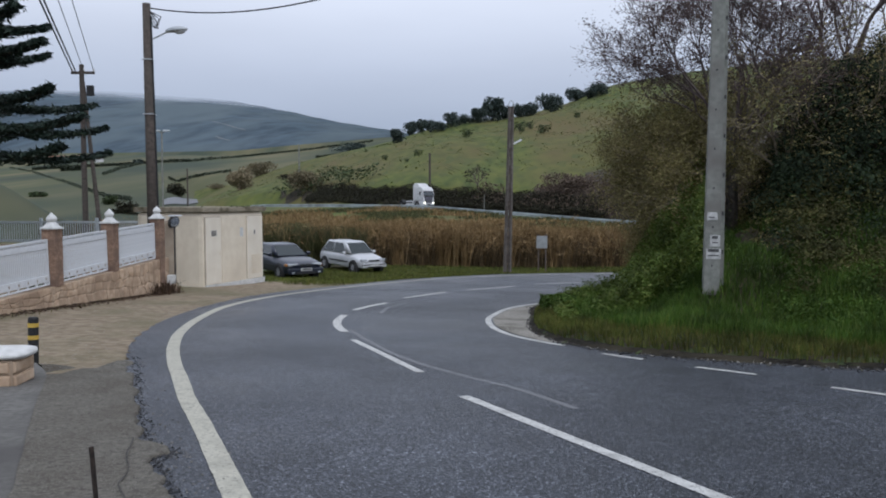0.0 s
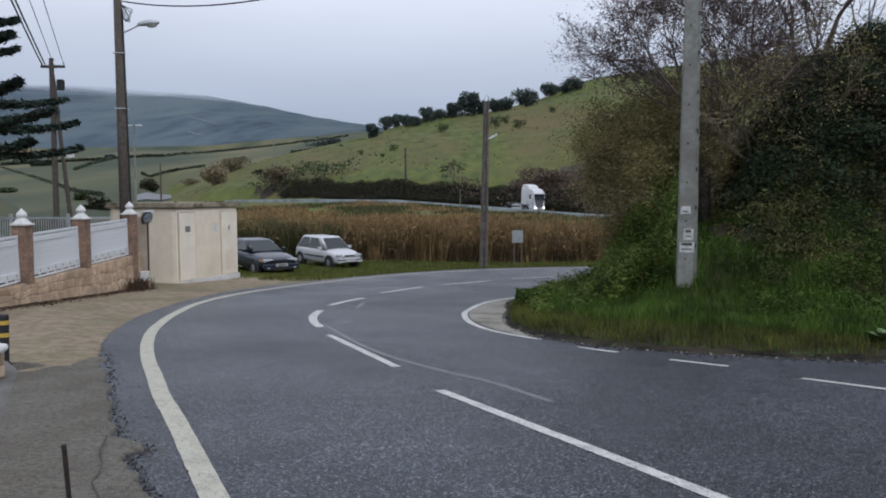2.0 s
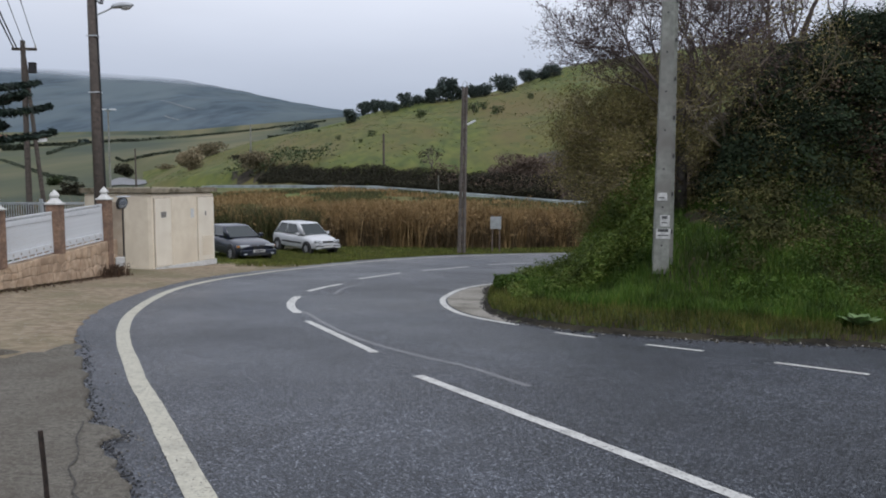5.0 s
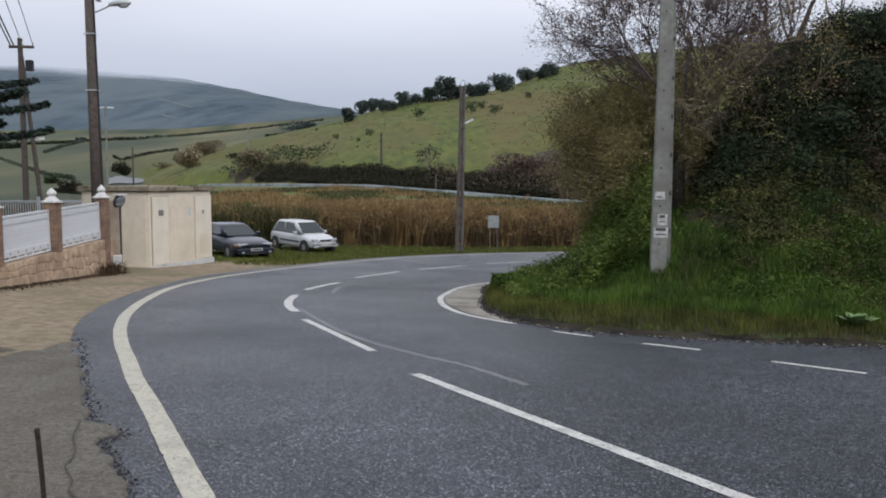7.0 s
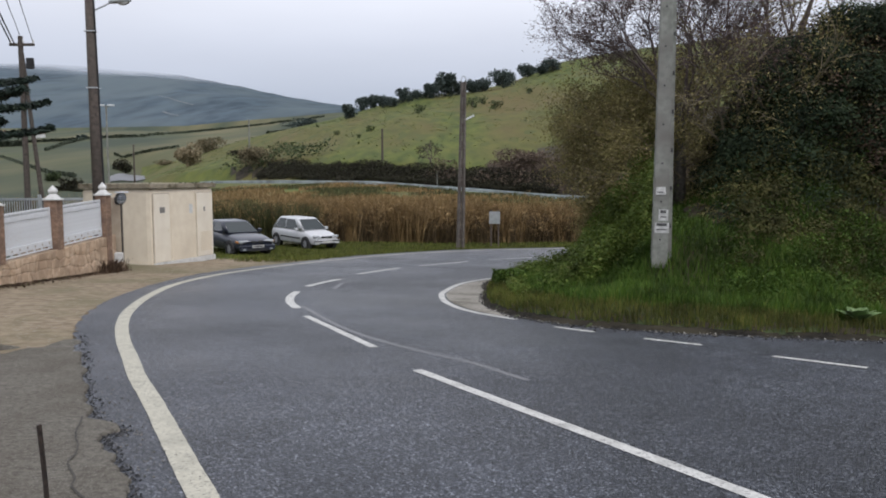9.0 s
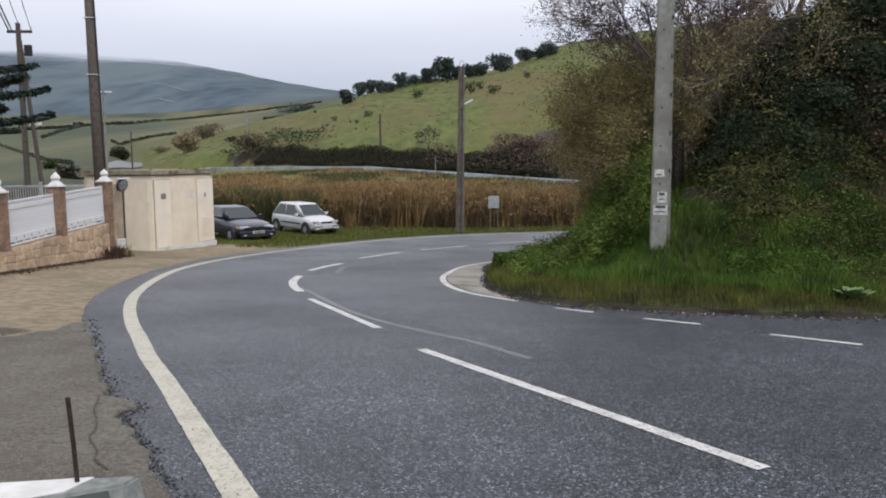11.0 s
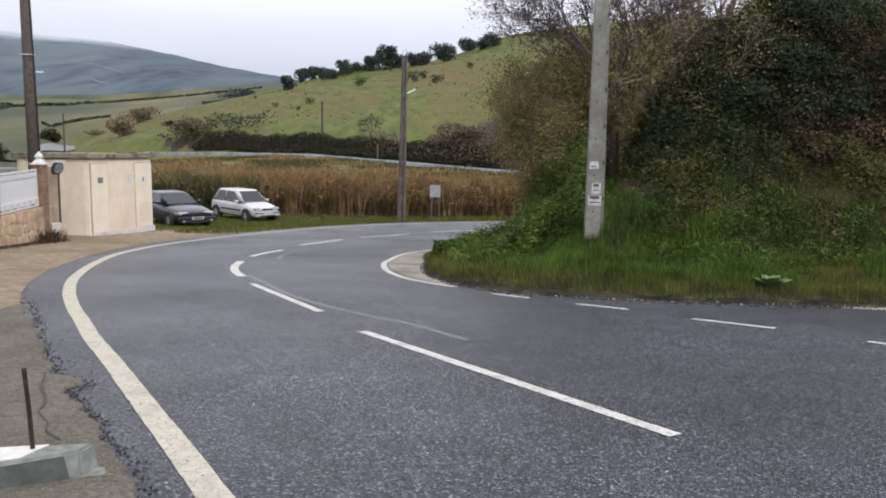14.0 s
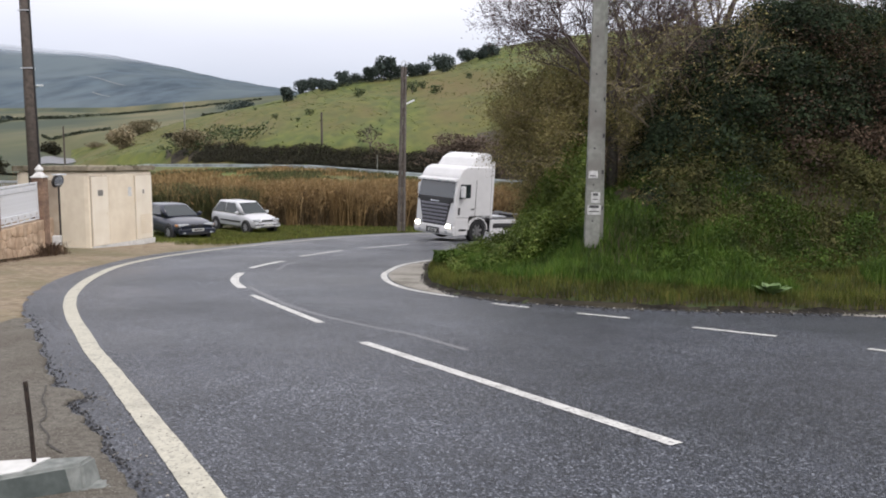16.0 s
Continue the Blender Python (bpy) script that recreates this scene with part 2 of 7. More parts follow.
def tube(bm, pts, radii, sides=8, cap=True):
    """A tapered tube along pts."""
    rings = []
    for i, p in enumerate(pts):
        p = Vector(p)
        a = Vector(pts[max(i - 1, 0)])
        c = Vector(pts[min(i + 1, len(pts) - 1)])
        d = (c - a).normalized() if (c - a).length > 1e-9 else Vector((0, 0, 1))
        s = d.cross(Vector((0, 0, 1)) if abs(d.z) < 0.9 else Vector((1, 0, 0))).normalized()
        t = s.cross(d)
        r = radii[i] if isinstance(radii, (list, tuple)) else radii
        rings.append([bm.verts.new(p + r * (math.cos(2 * math.pi * k / sides) * s + math.sin(2 * math.pi * k / sides) * t)) for k in range(sides)])
    for a, c in zip(rings, rings[1:]):
        for k in range(sides):
            bm.faces.new((a[k], a[(k + 1) % sides], c[(k + 1) % sides], c[k]))
    if cap:
        bm.faces.new(rings[0][::-1])
        bm.faces.new(rings[-1])
    return bm


def resample(pts, step):
    """Catmull-Rom through pts, evenly spaced."""
    p = np.array(pts, float)
    p = np.vstack([2 * p[0] - p[1], p, 2 * p[-1] - p[-2]])
    out = []
    for i in range(1, len(p) - 2):
        k = max(2, int(np.linalg.norm(p[i + 1] - p[i]) / step * 3))
        for t in np.linspace(0, 1, k, endpoint=False):
            out.append(0.5 * (2 * p[i] + (p[i + 1] - p[i - 1]) * t + (2 * p[i - 1] - 5 * p[i] + 4 * p[i + 1] - p[i + 2]) * t * t + (3 * p[i] - p[i - 1] - 3 * p[i + 1] + p[i + 2]) * t ** 3))
    out.append(p[-2])
    out = np.array(out)
    s = np.r_[0, np.cumsum(np.linalg.norm(np.diff(out, axis=0), axis=1))]
    n = max(2, int(round(s[-1] / step)) + 1)
    q = np.linspace(0, s[-1], n)
    return np.stack([np.interp(q, s, out[:, k]) for k in range(out.shape[1])], 1)


# ---------- the lie of the land ----------
def g(x, y):
    """Height of the road's inclined surface, levelling out in the dip."""
    x, y = np.asarray(x, float), np.asarray(y, float)
    k = np.clip(y - 24, 0, 24)
    z = -0.02285 * np.clip(x, -14, 18) - 0.05148 * np.clip(y, -40, 48) + 0.00098 * k * k
    return z


LEFT_EDGE = [(0.9, -9), (-0.2, 1.0), (-1.0, 3.3), (-1.67, 4.96), (-2.42, 6.5), (-3.11, 8.1), (-3.96, 10.27), (-4.69, 12.5), (-5.24, 15.5), (-5.4, 18.9),
             (-5.15, 22.5), (-4.05, 26.3), (-1.2, 32.5), (2.5, 36.9), (6.9, 39.5), (15, 43.6), (30, 51.5), (52, 60)]
RIGHT_EDGE = [(30, -9), (30, 2), (27, 8.8), (14, 10.0), (8.3, 10.75), (5.2, 11.2), (3.0, 12.05), (1.98, 13.3), (1.72, 14.7), (1.76, 15.9), (2.0, 17.9), (2.5, 20.8), (5.0, 25.2),
              (9.5, 29.9), (14, 33.4), (22, 39), (34, 46), (54, 53)]
BANK_EDGE = RIGHT_EDGE[2:]
UPPER_ROAD = [(-140, 262), (-88, 215), (-56, 190), (-36, 171), (-18, 141), (-3.15, 124.6), (10.5, 112.4), (19, 104), (30, 93), (43, 82), (60, 74), (85, 70)]
UPPER_Z = [(-140, -6), (-88, -2.5), (-56, -0.9), (-36, 0.2), (-18, 0.45), (-3.3, 0.4), (10.5, -0.5), (19, -1.1), (30, -1.6), (43, -2.0), (85, -2.6)]


def seg_dist(px, py, line):
    """Distance from points to a polyline."""
    best = np.full(px.shape, 1e9)
    for (ax, ay), (bx, by) in zip(line, line[1:]):
        dx, dy = bx - ax, by - ay
        t = np.clip(((px - ax) * dx + (py - ay) * dy) / (dx * dx + dy * dy), 0, 1)
        best = np.minimum(best, np.hypot(px - ax - t * dx, py - ay - t * dy))
    return best


def inside(px, py, poly):
    hit = np.zeros(px.shape, bool)
    for (ax, ay), (bx, by) in zip(poly, poly[1:] + poly[:1]):
        if ay == by:
            continue
        c = ((ay > py) != (by > py)) & (px < (bx - ax) * (py - ay) / (by - ay) + ax)
        hit ^= c
    return hit


BANK_POLY = [tuple(p) for p in BANK_EDGE] + [(54, 8)]


def bank_rise(x, y):
    """Rise of the wooded bank above the road surface."""
    x, y = np.asarray(x, float), np.asarray(y, float)
    d = seg_dist(x, y, BANK_EDGE)
    d = np.where(inside(x, y, BANK_POLY), d, 0)
    wob = 0.25 * np.sin(x * 1.7 + y * 0.6) * np.sin(y * 1.3 - x * 0.5)
    near_toe = np.clip(d, 0, 2.6) * 0.62
    up = np.clip(d - 2.6, 0, 5.2)
    return 0.10 * np.clip(d * 6, 0, 1) + 0.22 * near_toe + 0.78 * up + 0.2 * np.clip(d - 7.8, 0, 12) + wob * np.clip(d / 3, 0, 1)


def sstep(a, b, v):
    t = np.clip((v - a) / (b - a), 0, 1)
    return t * t * (3 - 2 * t)


ELEV_HILL = ([-0.32, -0.29, -0.23, -0.1, -0.065, 0.011, 0.08, 0.15, 0.19, 0.3, 0.6], [-0.02, 0.0, 0.028, 0.064, 0.073, 0.092, 0.101, 0.118, 0.133, 0.158, 0.18])
ELEV_VALLEY = ([-0.8, -0.54, -0.4, -0.25, -0.2, -0.07, 0.2], [0.045, 0.05, 0.052, 0.056, 0.062, 0.076, 0.08])
ELEV_RIDGE = ([-0.9, -0.54, -0.43, -0.37, -0.245, -0.155, -0.065, 0.02, 0.3], [0.128, 0.142, 0.138, 0.131, 0.118, 0.0995, 0.083, 0.07, 0.06])


def land(x, y):
    """Height of the ground sheet and the region number of each point."""
    x, y = np.asarray(x, float), np.asarray(y, float)
    z = g(x, y) - 0.03
    in_bank = inside(x, y, BANK_POLY)
    z = z + np.where(in_bank, bank_rise(x, y) + 0.03, 0)
    # dark ground: painted shade under the bushes, real dark soil at the foot
    reg = np.where(in_bank, np.where((seg_dist(x, y, BANK_EDGE) > 3.4) | (seg_dist(x, y, BANK_EDGE) < 0.3), 3, 1), 0)
    # the dip with reeds behind the car park
    far_edge = seg_dist(x, y, LEFT_EDGE[10:])
    z = z - 0.16 * sstep(0.6, 2.2, far_edge) * sstep(30, 33.5, y) * np.where(in_bank, 0, 1)
    # upper road level
    uz = np.interp(x, [p[0] for p in UPPER_Z], [p[1] for p in UPPER_Z])
    up = np.array(UPPER_ROAD)
    uy = np.interp(x, up[:, 0], up[:, 1])
    behind = y - uy                                   # > 0: beyond the upper road
    du = seg_dist(x, y, UPPER_ROAD)
    w = sstep(45, 62, y) * np.where(in_bank, 0, 1)
    dip = -1.7 - 0.6 * sstep(46, 60, y)
    toward = np.where(behind < 0, uz - 0.1 - 0.055 * np.clip(du - 6, 0, 60), uz - 0.1)
    zz = np.maximum(dip * 0 + toward, -2.4)
    # cut slope and rising field beyond
    hill_u = x / np.maximum(y, 1)
    uu, uyy = up[:, 0] / up[:, 1], up[:, 1]
    y0 = np.interp(hill_u, uu, uyy) + 5
    rise = 2.4 * sstep(5.5, 10, du) * np.where(behind > 0, 1, 0) * sstep(-0.36, -0.27, hill_u)
    crest = 1.6 + 300 * np.interp(hill_u, ELEV_HILL[0], ELEV_HILL[1])
    run = np.clip((y - y0 - 4) / (300 - y0 - 4), 0, 1)
    bumps = 0.8 * np.sin(x * 0.11 + 1) * np.sin(y * 0.07) * run
    zz = zz + np.where(behind > 0, rise + (crest - zz - rise) * run ** 0.92 + bumps, 0)
    drop = np.where(behind > 0, sstep(305, 420, y), 0)
    elev_v = np.interp(hill_u, ELEV_VALLEY[0], ELEV_VALLEY[1])
    k = np.clip((y - 180) / 920, 0, 1)
    valley = -3 + (elev_v * 1100 + 3) * k ** 1.15 + 4 * np.sin(x * 0.011 + y * 0.006) * sstep(200, 400, y)
    valley = valley + 7.0 * sstep(-0.43, -0.56, hill_u) * sstep(70, 110, y) * sstep(190, 130, y)
    farw = np.maximum(drop, sstep(-0.28, -0.34, hill_u) * sstep(100, 200, y))
    farw = np.maximum(farw, sstep(-0.42, -0.46, hill_u) * sstep(70, 85, y))
    farw = np.where(y > 420, 1, farw)
    zz = zz * (1 - farw) + valley * farw
    ridge = 1.6 + 2600 * (np.interp(hill_u, ELEV_RIDGE[0], ELEV_RIDGE[1]) + 0.0005 * np.sin(hill_u * 60) + 0.0003 * np.sin(hill_u * 170 + 1))
    mk = np.clip((y - 1150) / 1450, 0, 1)
    rough = 5 * np.sin(x * 0.012 + 0.5 * np.sin(y * 0.006)) * np.sin(y * 0.008) * mk * (1 - mk) * 4
    zz = np.where(y > 1150, (elev_v * 1100 + 4) * (1 - mk) + ridge * mk + rough, zz)
    z = z * (1 - w) + zz * w
    reg = np.where(w > 0.5, 2, reg)
    # dark band painting the shade on the cutting's earth
    reg = np.where((w > 0.5) & (hill_u > -0.2) & (du > 4.8) & (du < 7.4) & (behind > 0), 3, reg)
    reg = np.where((w > 0.5) & (hill_u > 0.07) & (np.abs(du) < 13 + 160 * (hill_u - 0.12)) & (behind > 0), 3, reg)
    reg = np.where((farw > 0.4) & (w > 0.5), 4, reg)
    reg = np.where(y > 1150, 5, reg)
    apron = (x < -1) & (y > 8.5) & (y < 31) & (reg == 0) & (x > -14)
    reg = np.where((x < 1.5) & (y < 9.5) & (reg == 0), 6, reg)
    reg = np.where(apron & (y - 31 < (x + 5) * 1.0), 6, reg)
    return z, reg


ys = np.concatenate([np.arange(-14, 48, 0.22), 48 + np.geomspace(0.3, 3800, 260)])
us = np.linspace(-1.5, 1.5, 520)
gx = us[None, :] * (ys[:, None] + 30)
gy = np.repeat(ys[:, None], len(us), 1)
gz, reg = land(gx, gy)
nr, nc = gx.shape
idx = np.arange(nr * nc).reshape(nr, nc)
quads = np.stack([idx[:-1, :-1], idx[:-1, 1:], idx[1:, 1:], idx[1:, :-1]], -1).reshape(-1, 4)
ground = raw("ground", np.stack([gx, gy, gz], -1).reshape(-1, 3).tolist(), quads.tolist(), [GRASS_SOIL, GRASS_SOIL, FIELD, SHADE_SOIL, VALLEY, MOUNTAIN, DIRT], smooth=True)
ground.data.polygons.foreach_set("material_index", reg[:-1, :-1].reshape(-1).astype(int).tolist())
tagged(ground, "grassy ground with dirt apron, green fields and misty hills", "ground", kind="structure")


# ---------- roads ----------
def loft(name, a, b, n, cols, z_of, material, lift=0.0, rag=0.0):
    a, b = resample(a, 0.3), resample(b, 0.3)
    pick = lambda p: np.stack([np.interp(np.linspace(0, 1, n), np.linspace(0, 1, len(p)), p[:, k]) for k in (0, 1)], 1)
    a, b = pick(a), pick(b)
    if rag:
        a = a + np.array([[rag * (noise.noise((i * 0.31, 1, 0)) + 0.6 * noise.noise((i * 1.1, 5, 0))), 0] for i in range(n)])
    t = np.linspace(0, 1, cols)[None, :, None]
    xy = a[:, None] * (1 - t) + b[:, None] * t
    z = z_of(xy[..., 0], xy[..., 1]) + lift
    v = np.concatenate([xy, z[..., None]], -1).reshape(-1, 3)
    ii = np.arange(n * cols).reshape(n, cols)
    q = np.stack([ii[:-1, :-1], ii[:-1, 1:], ii[1:, 1:], ii[1:, :-1]], -1).reshape(-1, 4)
    return raw(name, v.tolist(), q.tolist(), material, smooth=True)


def by_pairs(pts, k=24):
    """The same number of steps between each pair of edge points."""
    p = np.array(pts, float)
    p = np.vstack([2 * p[0] - p[1], p, 2 * p[-1] - p[-2]])
    out = []
    for i in range(1, len(p) - 2):
        for t in np.linspace(0, 1, k, endpoint=False):
            out.append(0.5 * (2 * p[i] + (p[i + 1] - p[i - 1]) * t + (2 * p[i - 1] - 5 * p[i] + 4 * p[i + 1] - p[i + 2]) * t * t + (3 * p[i] - p[i - 1] - 3 * p[i + 1] + p[i + 2]) * t ** 3))
    return np.array(out + [p[-2]])


def paired_loft(name, a, b, cols, z_of, material, rag):
    a, b = by_pairs(a), by_pairs(b)
    n = len(a)
    a = a + np.array([[rag * (noise.noise((i * 0.31, 1, 0)) + 0.6 * noise.noise((i * 1.1, 5, 0))), 0] for i in range(n)])
    t = np.linspace(0, 1, cols)[None, :, None]
    xy = a[:, None] * (1 - t) + b[:, None] * t
    v = np.concatenate([xy, z_of(xy[..., 0], xy[..., 1])[..., None]], -1).reshape(-1, 3)
    ii = np.arange(n * cols).reshape(n, cols)
    q = np.stack([ii[:-1, :-1], ii[:-1, 1:], ii[1:, 1:], ii[1:, :-1]], -1).reshape(-1, 4)
    return raw(name, v.tolist(), q.tolist(), material, smooth=True)


road = paired_loft("road", LEFT_EDGE, RIGHT_EDGE, 40, g, ASPHALT, 0.10)
tagged(road, "damp dark asphalt road round a hairpin bend", "road", kind="structure")


def ribbon(name, pts, width, material, lift=0.0045, z_of=g, step=0.04):
    p = resample(pts, step)
    d = np.gradient(p, axis=0)
    d /= np.linalg.norm(d, axis=1)[:, None]
    nrm = np.stack([-d[:, 1], d[:, 0]], 1)
    worn = lambda k: np.array([[0.005 * noise.noise((x * 3, y * 3, k)) + 0.006 * noise.noise((x * 19, y * 19, k))] for x, y in p])
    a, b = p + nrm * (width / 2 + worn(2)), p - nrm * (width / 2 + worn(9))
    v = [(x, y, float(z_of(x, y)) + lift) for x, y in a] + [(x, y, float(z_of(x, y)) + lift) for x, y in b]
    n = len(p)
    return raw(name, v, [(i + n, i + 1 + n, i + 1, i) for i in range(n - 1)], material)


OUTER = [(0.62, 0.2), (-0.38, 2.9), (-0.65, 3.58), (-0.95, 4.33), (-1.22, 4.98), (-1.66, 6.05), (-2.03, 6.95), (-2.52, 8.1), (-2.88, 9.05), (-3.38, 10.34), (-3.90, 11.9), (-4.34, 13.62), (-4.72, 15.95), (-4.93, 18.7), (-4.68, 21.65), (-4.08, 24.3),
         (-3.36, 26.55), (-2.1, 29.5), (-0.51, 32.45), (1.13, 34.5), (2.95, 36.25), (4.9, 37.65), (7.1, 38.85), (15, 43.0), (30, 50.8)]
tagged(ribbon("edge_line", OUTER, 0.174, LINE_YELLOWED), "solid yellowed white edge line on the asphalt", "road marking", kind="structure")
INNER = [(5.4, 25.2), (3.6, 23.0), (2.5, 21.6), (1.64, 19.9), (1.09, 17.7), (0.96, 16.6), (0.99, 15.3), (1.24, 14.1), (1.65, 13.3), (1.97, 12.86)]
tagged(ribbon("edge_line", INNER, 0.125, LINE), "solid white line round the inside of the bend", "road marking", kind="structure")
for a, b, w in (((2.17, 4.48), (0.25, 8.46), 0.125), ((-0.24, 9.93), (-1.40, 13.0), 0.115), ((-1.05, 22.7), (0.15, 25.82), 0.15),
                ((0.82, 26.95), (2.65, 29.65), 0.15), ((3.53, 31.0), (5.55, 32.7), 0.15), ((6.9, 33.9), (9.6, 36.0), 0.15), ((3.5, 1.7), (5.6, -2.6), 0.125)):
    mid = ((a[0] + b[0]) / 2, (a[1] + b[1]) / 2)
    tagged(ribbon("lane_dash", [a, mid, b], w, LINE), "white painted centre dash on dark asphalt", "road marking", "centre dashes", "structure")
tagged(ribbon("lane_dash", [(-1.68, 14.1), (-1.92, 15.1), (-2.04, 16.1), (-2.05, 17.2)], 0.16, LINE), "curved white centre dash at the bend", "road marking", "centre dashes", "structure")
tagged(ribbon("lane_dash", [(-1.98, 18.5), (-1.72, 19.7), (-1.38, 20.8)], 0.15, LINE), "white painted centre dash on dark asphalt", "road marking", "centre dashes", "structure")
for a, b in (((2.39, 12.0), (2.87, 11.5)), ((3.42, 10.88), (4.02, 10.35)), ((4.58, 9.52), (5.32, 8.78)), ((5.93, 7.9), (6.9, 6.7))):
    mid = ((a[0] + b[0]) / 2, (a[1] + b[1]) / 2)
    tagged(ribbon("lane_dash", [a, mid, b], 0.11, LINE), "short white dash across the side opening", "road marking", "edge dashes", "structure")


# ---------- things beside the road ----------
STONE = noise_mat("pinkish_stone", (0.44, 0.31, 0.205), (0.60, 0.46, 0.33), 7, 0.9, (0.37, 0.265, 0.18), 1.5, 0.5, 30, objects=0.14)
MORTAR = noise_mat("mortar", (0.38, 0.285, 0.20), (0.48, 0.375, 0.275), 18, 0.95, (0.30, 0.225, 0.155), 1.2, 0.5, 40)
PILLAR = noise_mat("brown_pillar_stone", (0.20, 0.125, 0.085), (0.33, 0.22, 0.155), 14, 0.9, (0.15, 0.10, 0.075), 2.5, 0.5, 40)
WHITE = noise_mat("white_painted_concrete", (0.55, 0.55, 0.53), (0.68, 0.68, 0.66), 9, 0.7, (0.40, 0.40, 0.37), 2.5, 0.2, 30, lo2=0.55, hi2=0.8)
WHITE_METAL = noise_mat("white_enamelled_metal", (0.62, 0.64, 0.66), (0.72, 0.74, 0.76), 12, 0.45, bump=0.05)
RENDER = noise_mat("cream_render", (0.72, 0.635, 0.50), (0.79, 0.71, 0.57), 3.5, 0.85, (0.64, 0.56, 0.44), 0.9, 0.25, 45, lo2=0.5, hi2=0.8)
RENDER_DARK = noise_mat("weathered_cream_render", (0.34, 0.28, 0.21), (0.42, 0.36, 0.28), 3.5, 0.9, (0.27, 0.22, 0.17), 1.4, 0.3, 40)
SLAB = noise_mat("mossy_roof_slab", (0.22, 0.19, 0.14), (0.35, 0.31, 0.23), 6, 0.95, (0.10, 0.085, 0.05), 3, 0.6, 30, lo2=0.5, hi2=0.62)
DOOR = noise_mat("cream_steel_door", (0.80, 0.735, 0.61), (0.84, 0.78, 0.66), 3, 0.55, (0.75, 0.68, 0.56), 1.2, 0.06)
DARK = noise_mat("dark_parts_and_holes", (0.03, 0.03, 0.032), (0.06, 0.06, 0.06), 20, 0.6)
POLE_CONCRETE = noise_mat("grey_pole_concrete", (0.185, 0.192, 0.168), (0.27, 0.277, 0.247), 12, 0.9, (0.16, 0.15, 0.135), 1.5, 0.35, 60)
POLE_WOOD = noise_mat("tarred_wooden_pole", (0.055, 0.045, 0.04), (0.11, 0.09, 0.075), 9, 0.85, (0.075, 0.065, 0.055), 1.5, 0.4, 40)
STEEL = noise_mat("galvanised_steel", (0.44, 0.47, 0.49), (0.56, 0.58, 0.60), 5, 0.5, (0.40, 0.42, 0.43), 1, 0.08, metal=0.15)
BLACK = noise_mat("black_rubber", (0.012, 0.012, 0.013), (0.03, 0.03, 0.031), 25, 0.75)
RUST = noise_mat("rusty_iron", (0.016, 0.012, 0.010), (0.042, 0.029, 0.022), 30, 0.85)
YELLOW = noise_mat("faded_yellow_band", (0.50, 0.33, 0.05), (0.60, 0.42, 0.08), 20, 0.6)
PAPER = noise_mat("weathered_paper", (0.50, 0.50, 0.48), (0.62, 0.62, 0.60), 14, 0.9, (0.38, 0.38, 0.36), 8, 0.2)
INK = noise_mat("dark_ink", (0.05, 0.05, 0.05), (0.10, 0.10, 0.10), 30, 0.9)
SLATE = noise_mat("slate_green_paint", (0.05, 0.062, 0.058), (0.085, 0.10, 0.094), 12, 0.8, (0.06, 0.07, 0.065), 3, 0.3)
CEMENT = noise_mat("pale_cement", (0.15, 0.165, 0.155), (0.25, 0.265, 0.25), 14, 0.9, (0.10, 0.11, 0.10), 3, 0.4, 50)
SIGN_BACK = noise_mat("sign_back_aluminium", (0.34, 0.36, 0.36), (0.43, 0.45, 0.45), 6, 0.5, metal=0.3)
MIRROR = mat("mirror_glass", 0.04, 1.0)[0]
MIRROR.node_tree.nodes["Principled BSDF"].inputs["Base Color"].default_value = (0.75, 0.77, 0.78, 1)


def gz_at(x, y):
    return float(land(np.array([x]), np.array([y]))[0][0])


# concrete pavement and drive beside the camera
PAVE_RIGHT = [(1.02, -9), (-0.10, 1.0), (-0.90, 3.3), (-1.28, 4.15), (-1.47, 4.55), (-1.66, 4.98), (-1.88, 5.42), (-2.06, 5.80), (-2.00, 6.02), (-2.30, 6.32), (-2.58, 6.96), (-2.88, 7.70), (-3.25, 8.60), (-3.62, 9.60), (-4.08, 10.74)]
PAVE_MID = [(-1.2, -9), (-1.9, 1.6), (-2.25, 3.3), (-2.40, 4.15), (-2.48, 4.55), (-2.60, 4.98), (-2.80, 5.42), (-2.96, 5.80), (-3.06, 6.02), (-3.20, 6.32), (-3.48, 6.96), (-3.80, 7.70), (-4.17, 8.60), (-4.50, 9.30), (-4.95, 9.95)]
_pa, _pb = by_pairs(PAVE_MID, 40), by_pairs(PAVE_RIGHT, 40)
PAVE_N, PAVE_COLS = len(_pa), 12
_pr = []
for i in range(PAVE_N):
    a, b = Vector(_pa[i]), Vector(_pb[i])
    bx, by = b
    jag = 0.055 * noise.noise((bx * 2.6, by * 2.6, 1)) + 0.030 * noise.noise((bx * 8, by * 8, 4)) + 0.014 * noise.noise((bx * 23, by * 23, 7))
    b = b + Vector((jag + 0.02, 0.4 * jag))
    for k in range(PAVE_COLS):
        t = (0, 0.14, 0.28, 0.42, 0.56, 0.70, 0.82, 0.90, 0.95, 0.98, 0.995, 1.0)[k]
        c = a.lerp(b, t)
        up = (0.030 if k < 10 else 0.020 if k == 10 else -0.006) + 0.006 * noise.noise((c.x * 5, c.y * 5, 2)) * (k < 11)
        up -= 0.075 * min(1, max(0, (i - (PAVE_N - 42 + 70 * noise.noise((c.x * 2.4, c.y * 2.4, 6)))) / 26))
        _pr.append((c.x, c.y, float(g(c.x, c.y)) + up))
_ii = np.arange(len(_pr)).reshape(PAVE_N, PAVE_COLS)
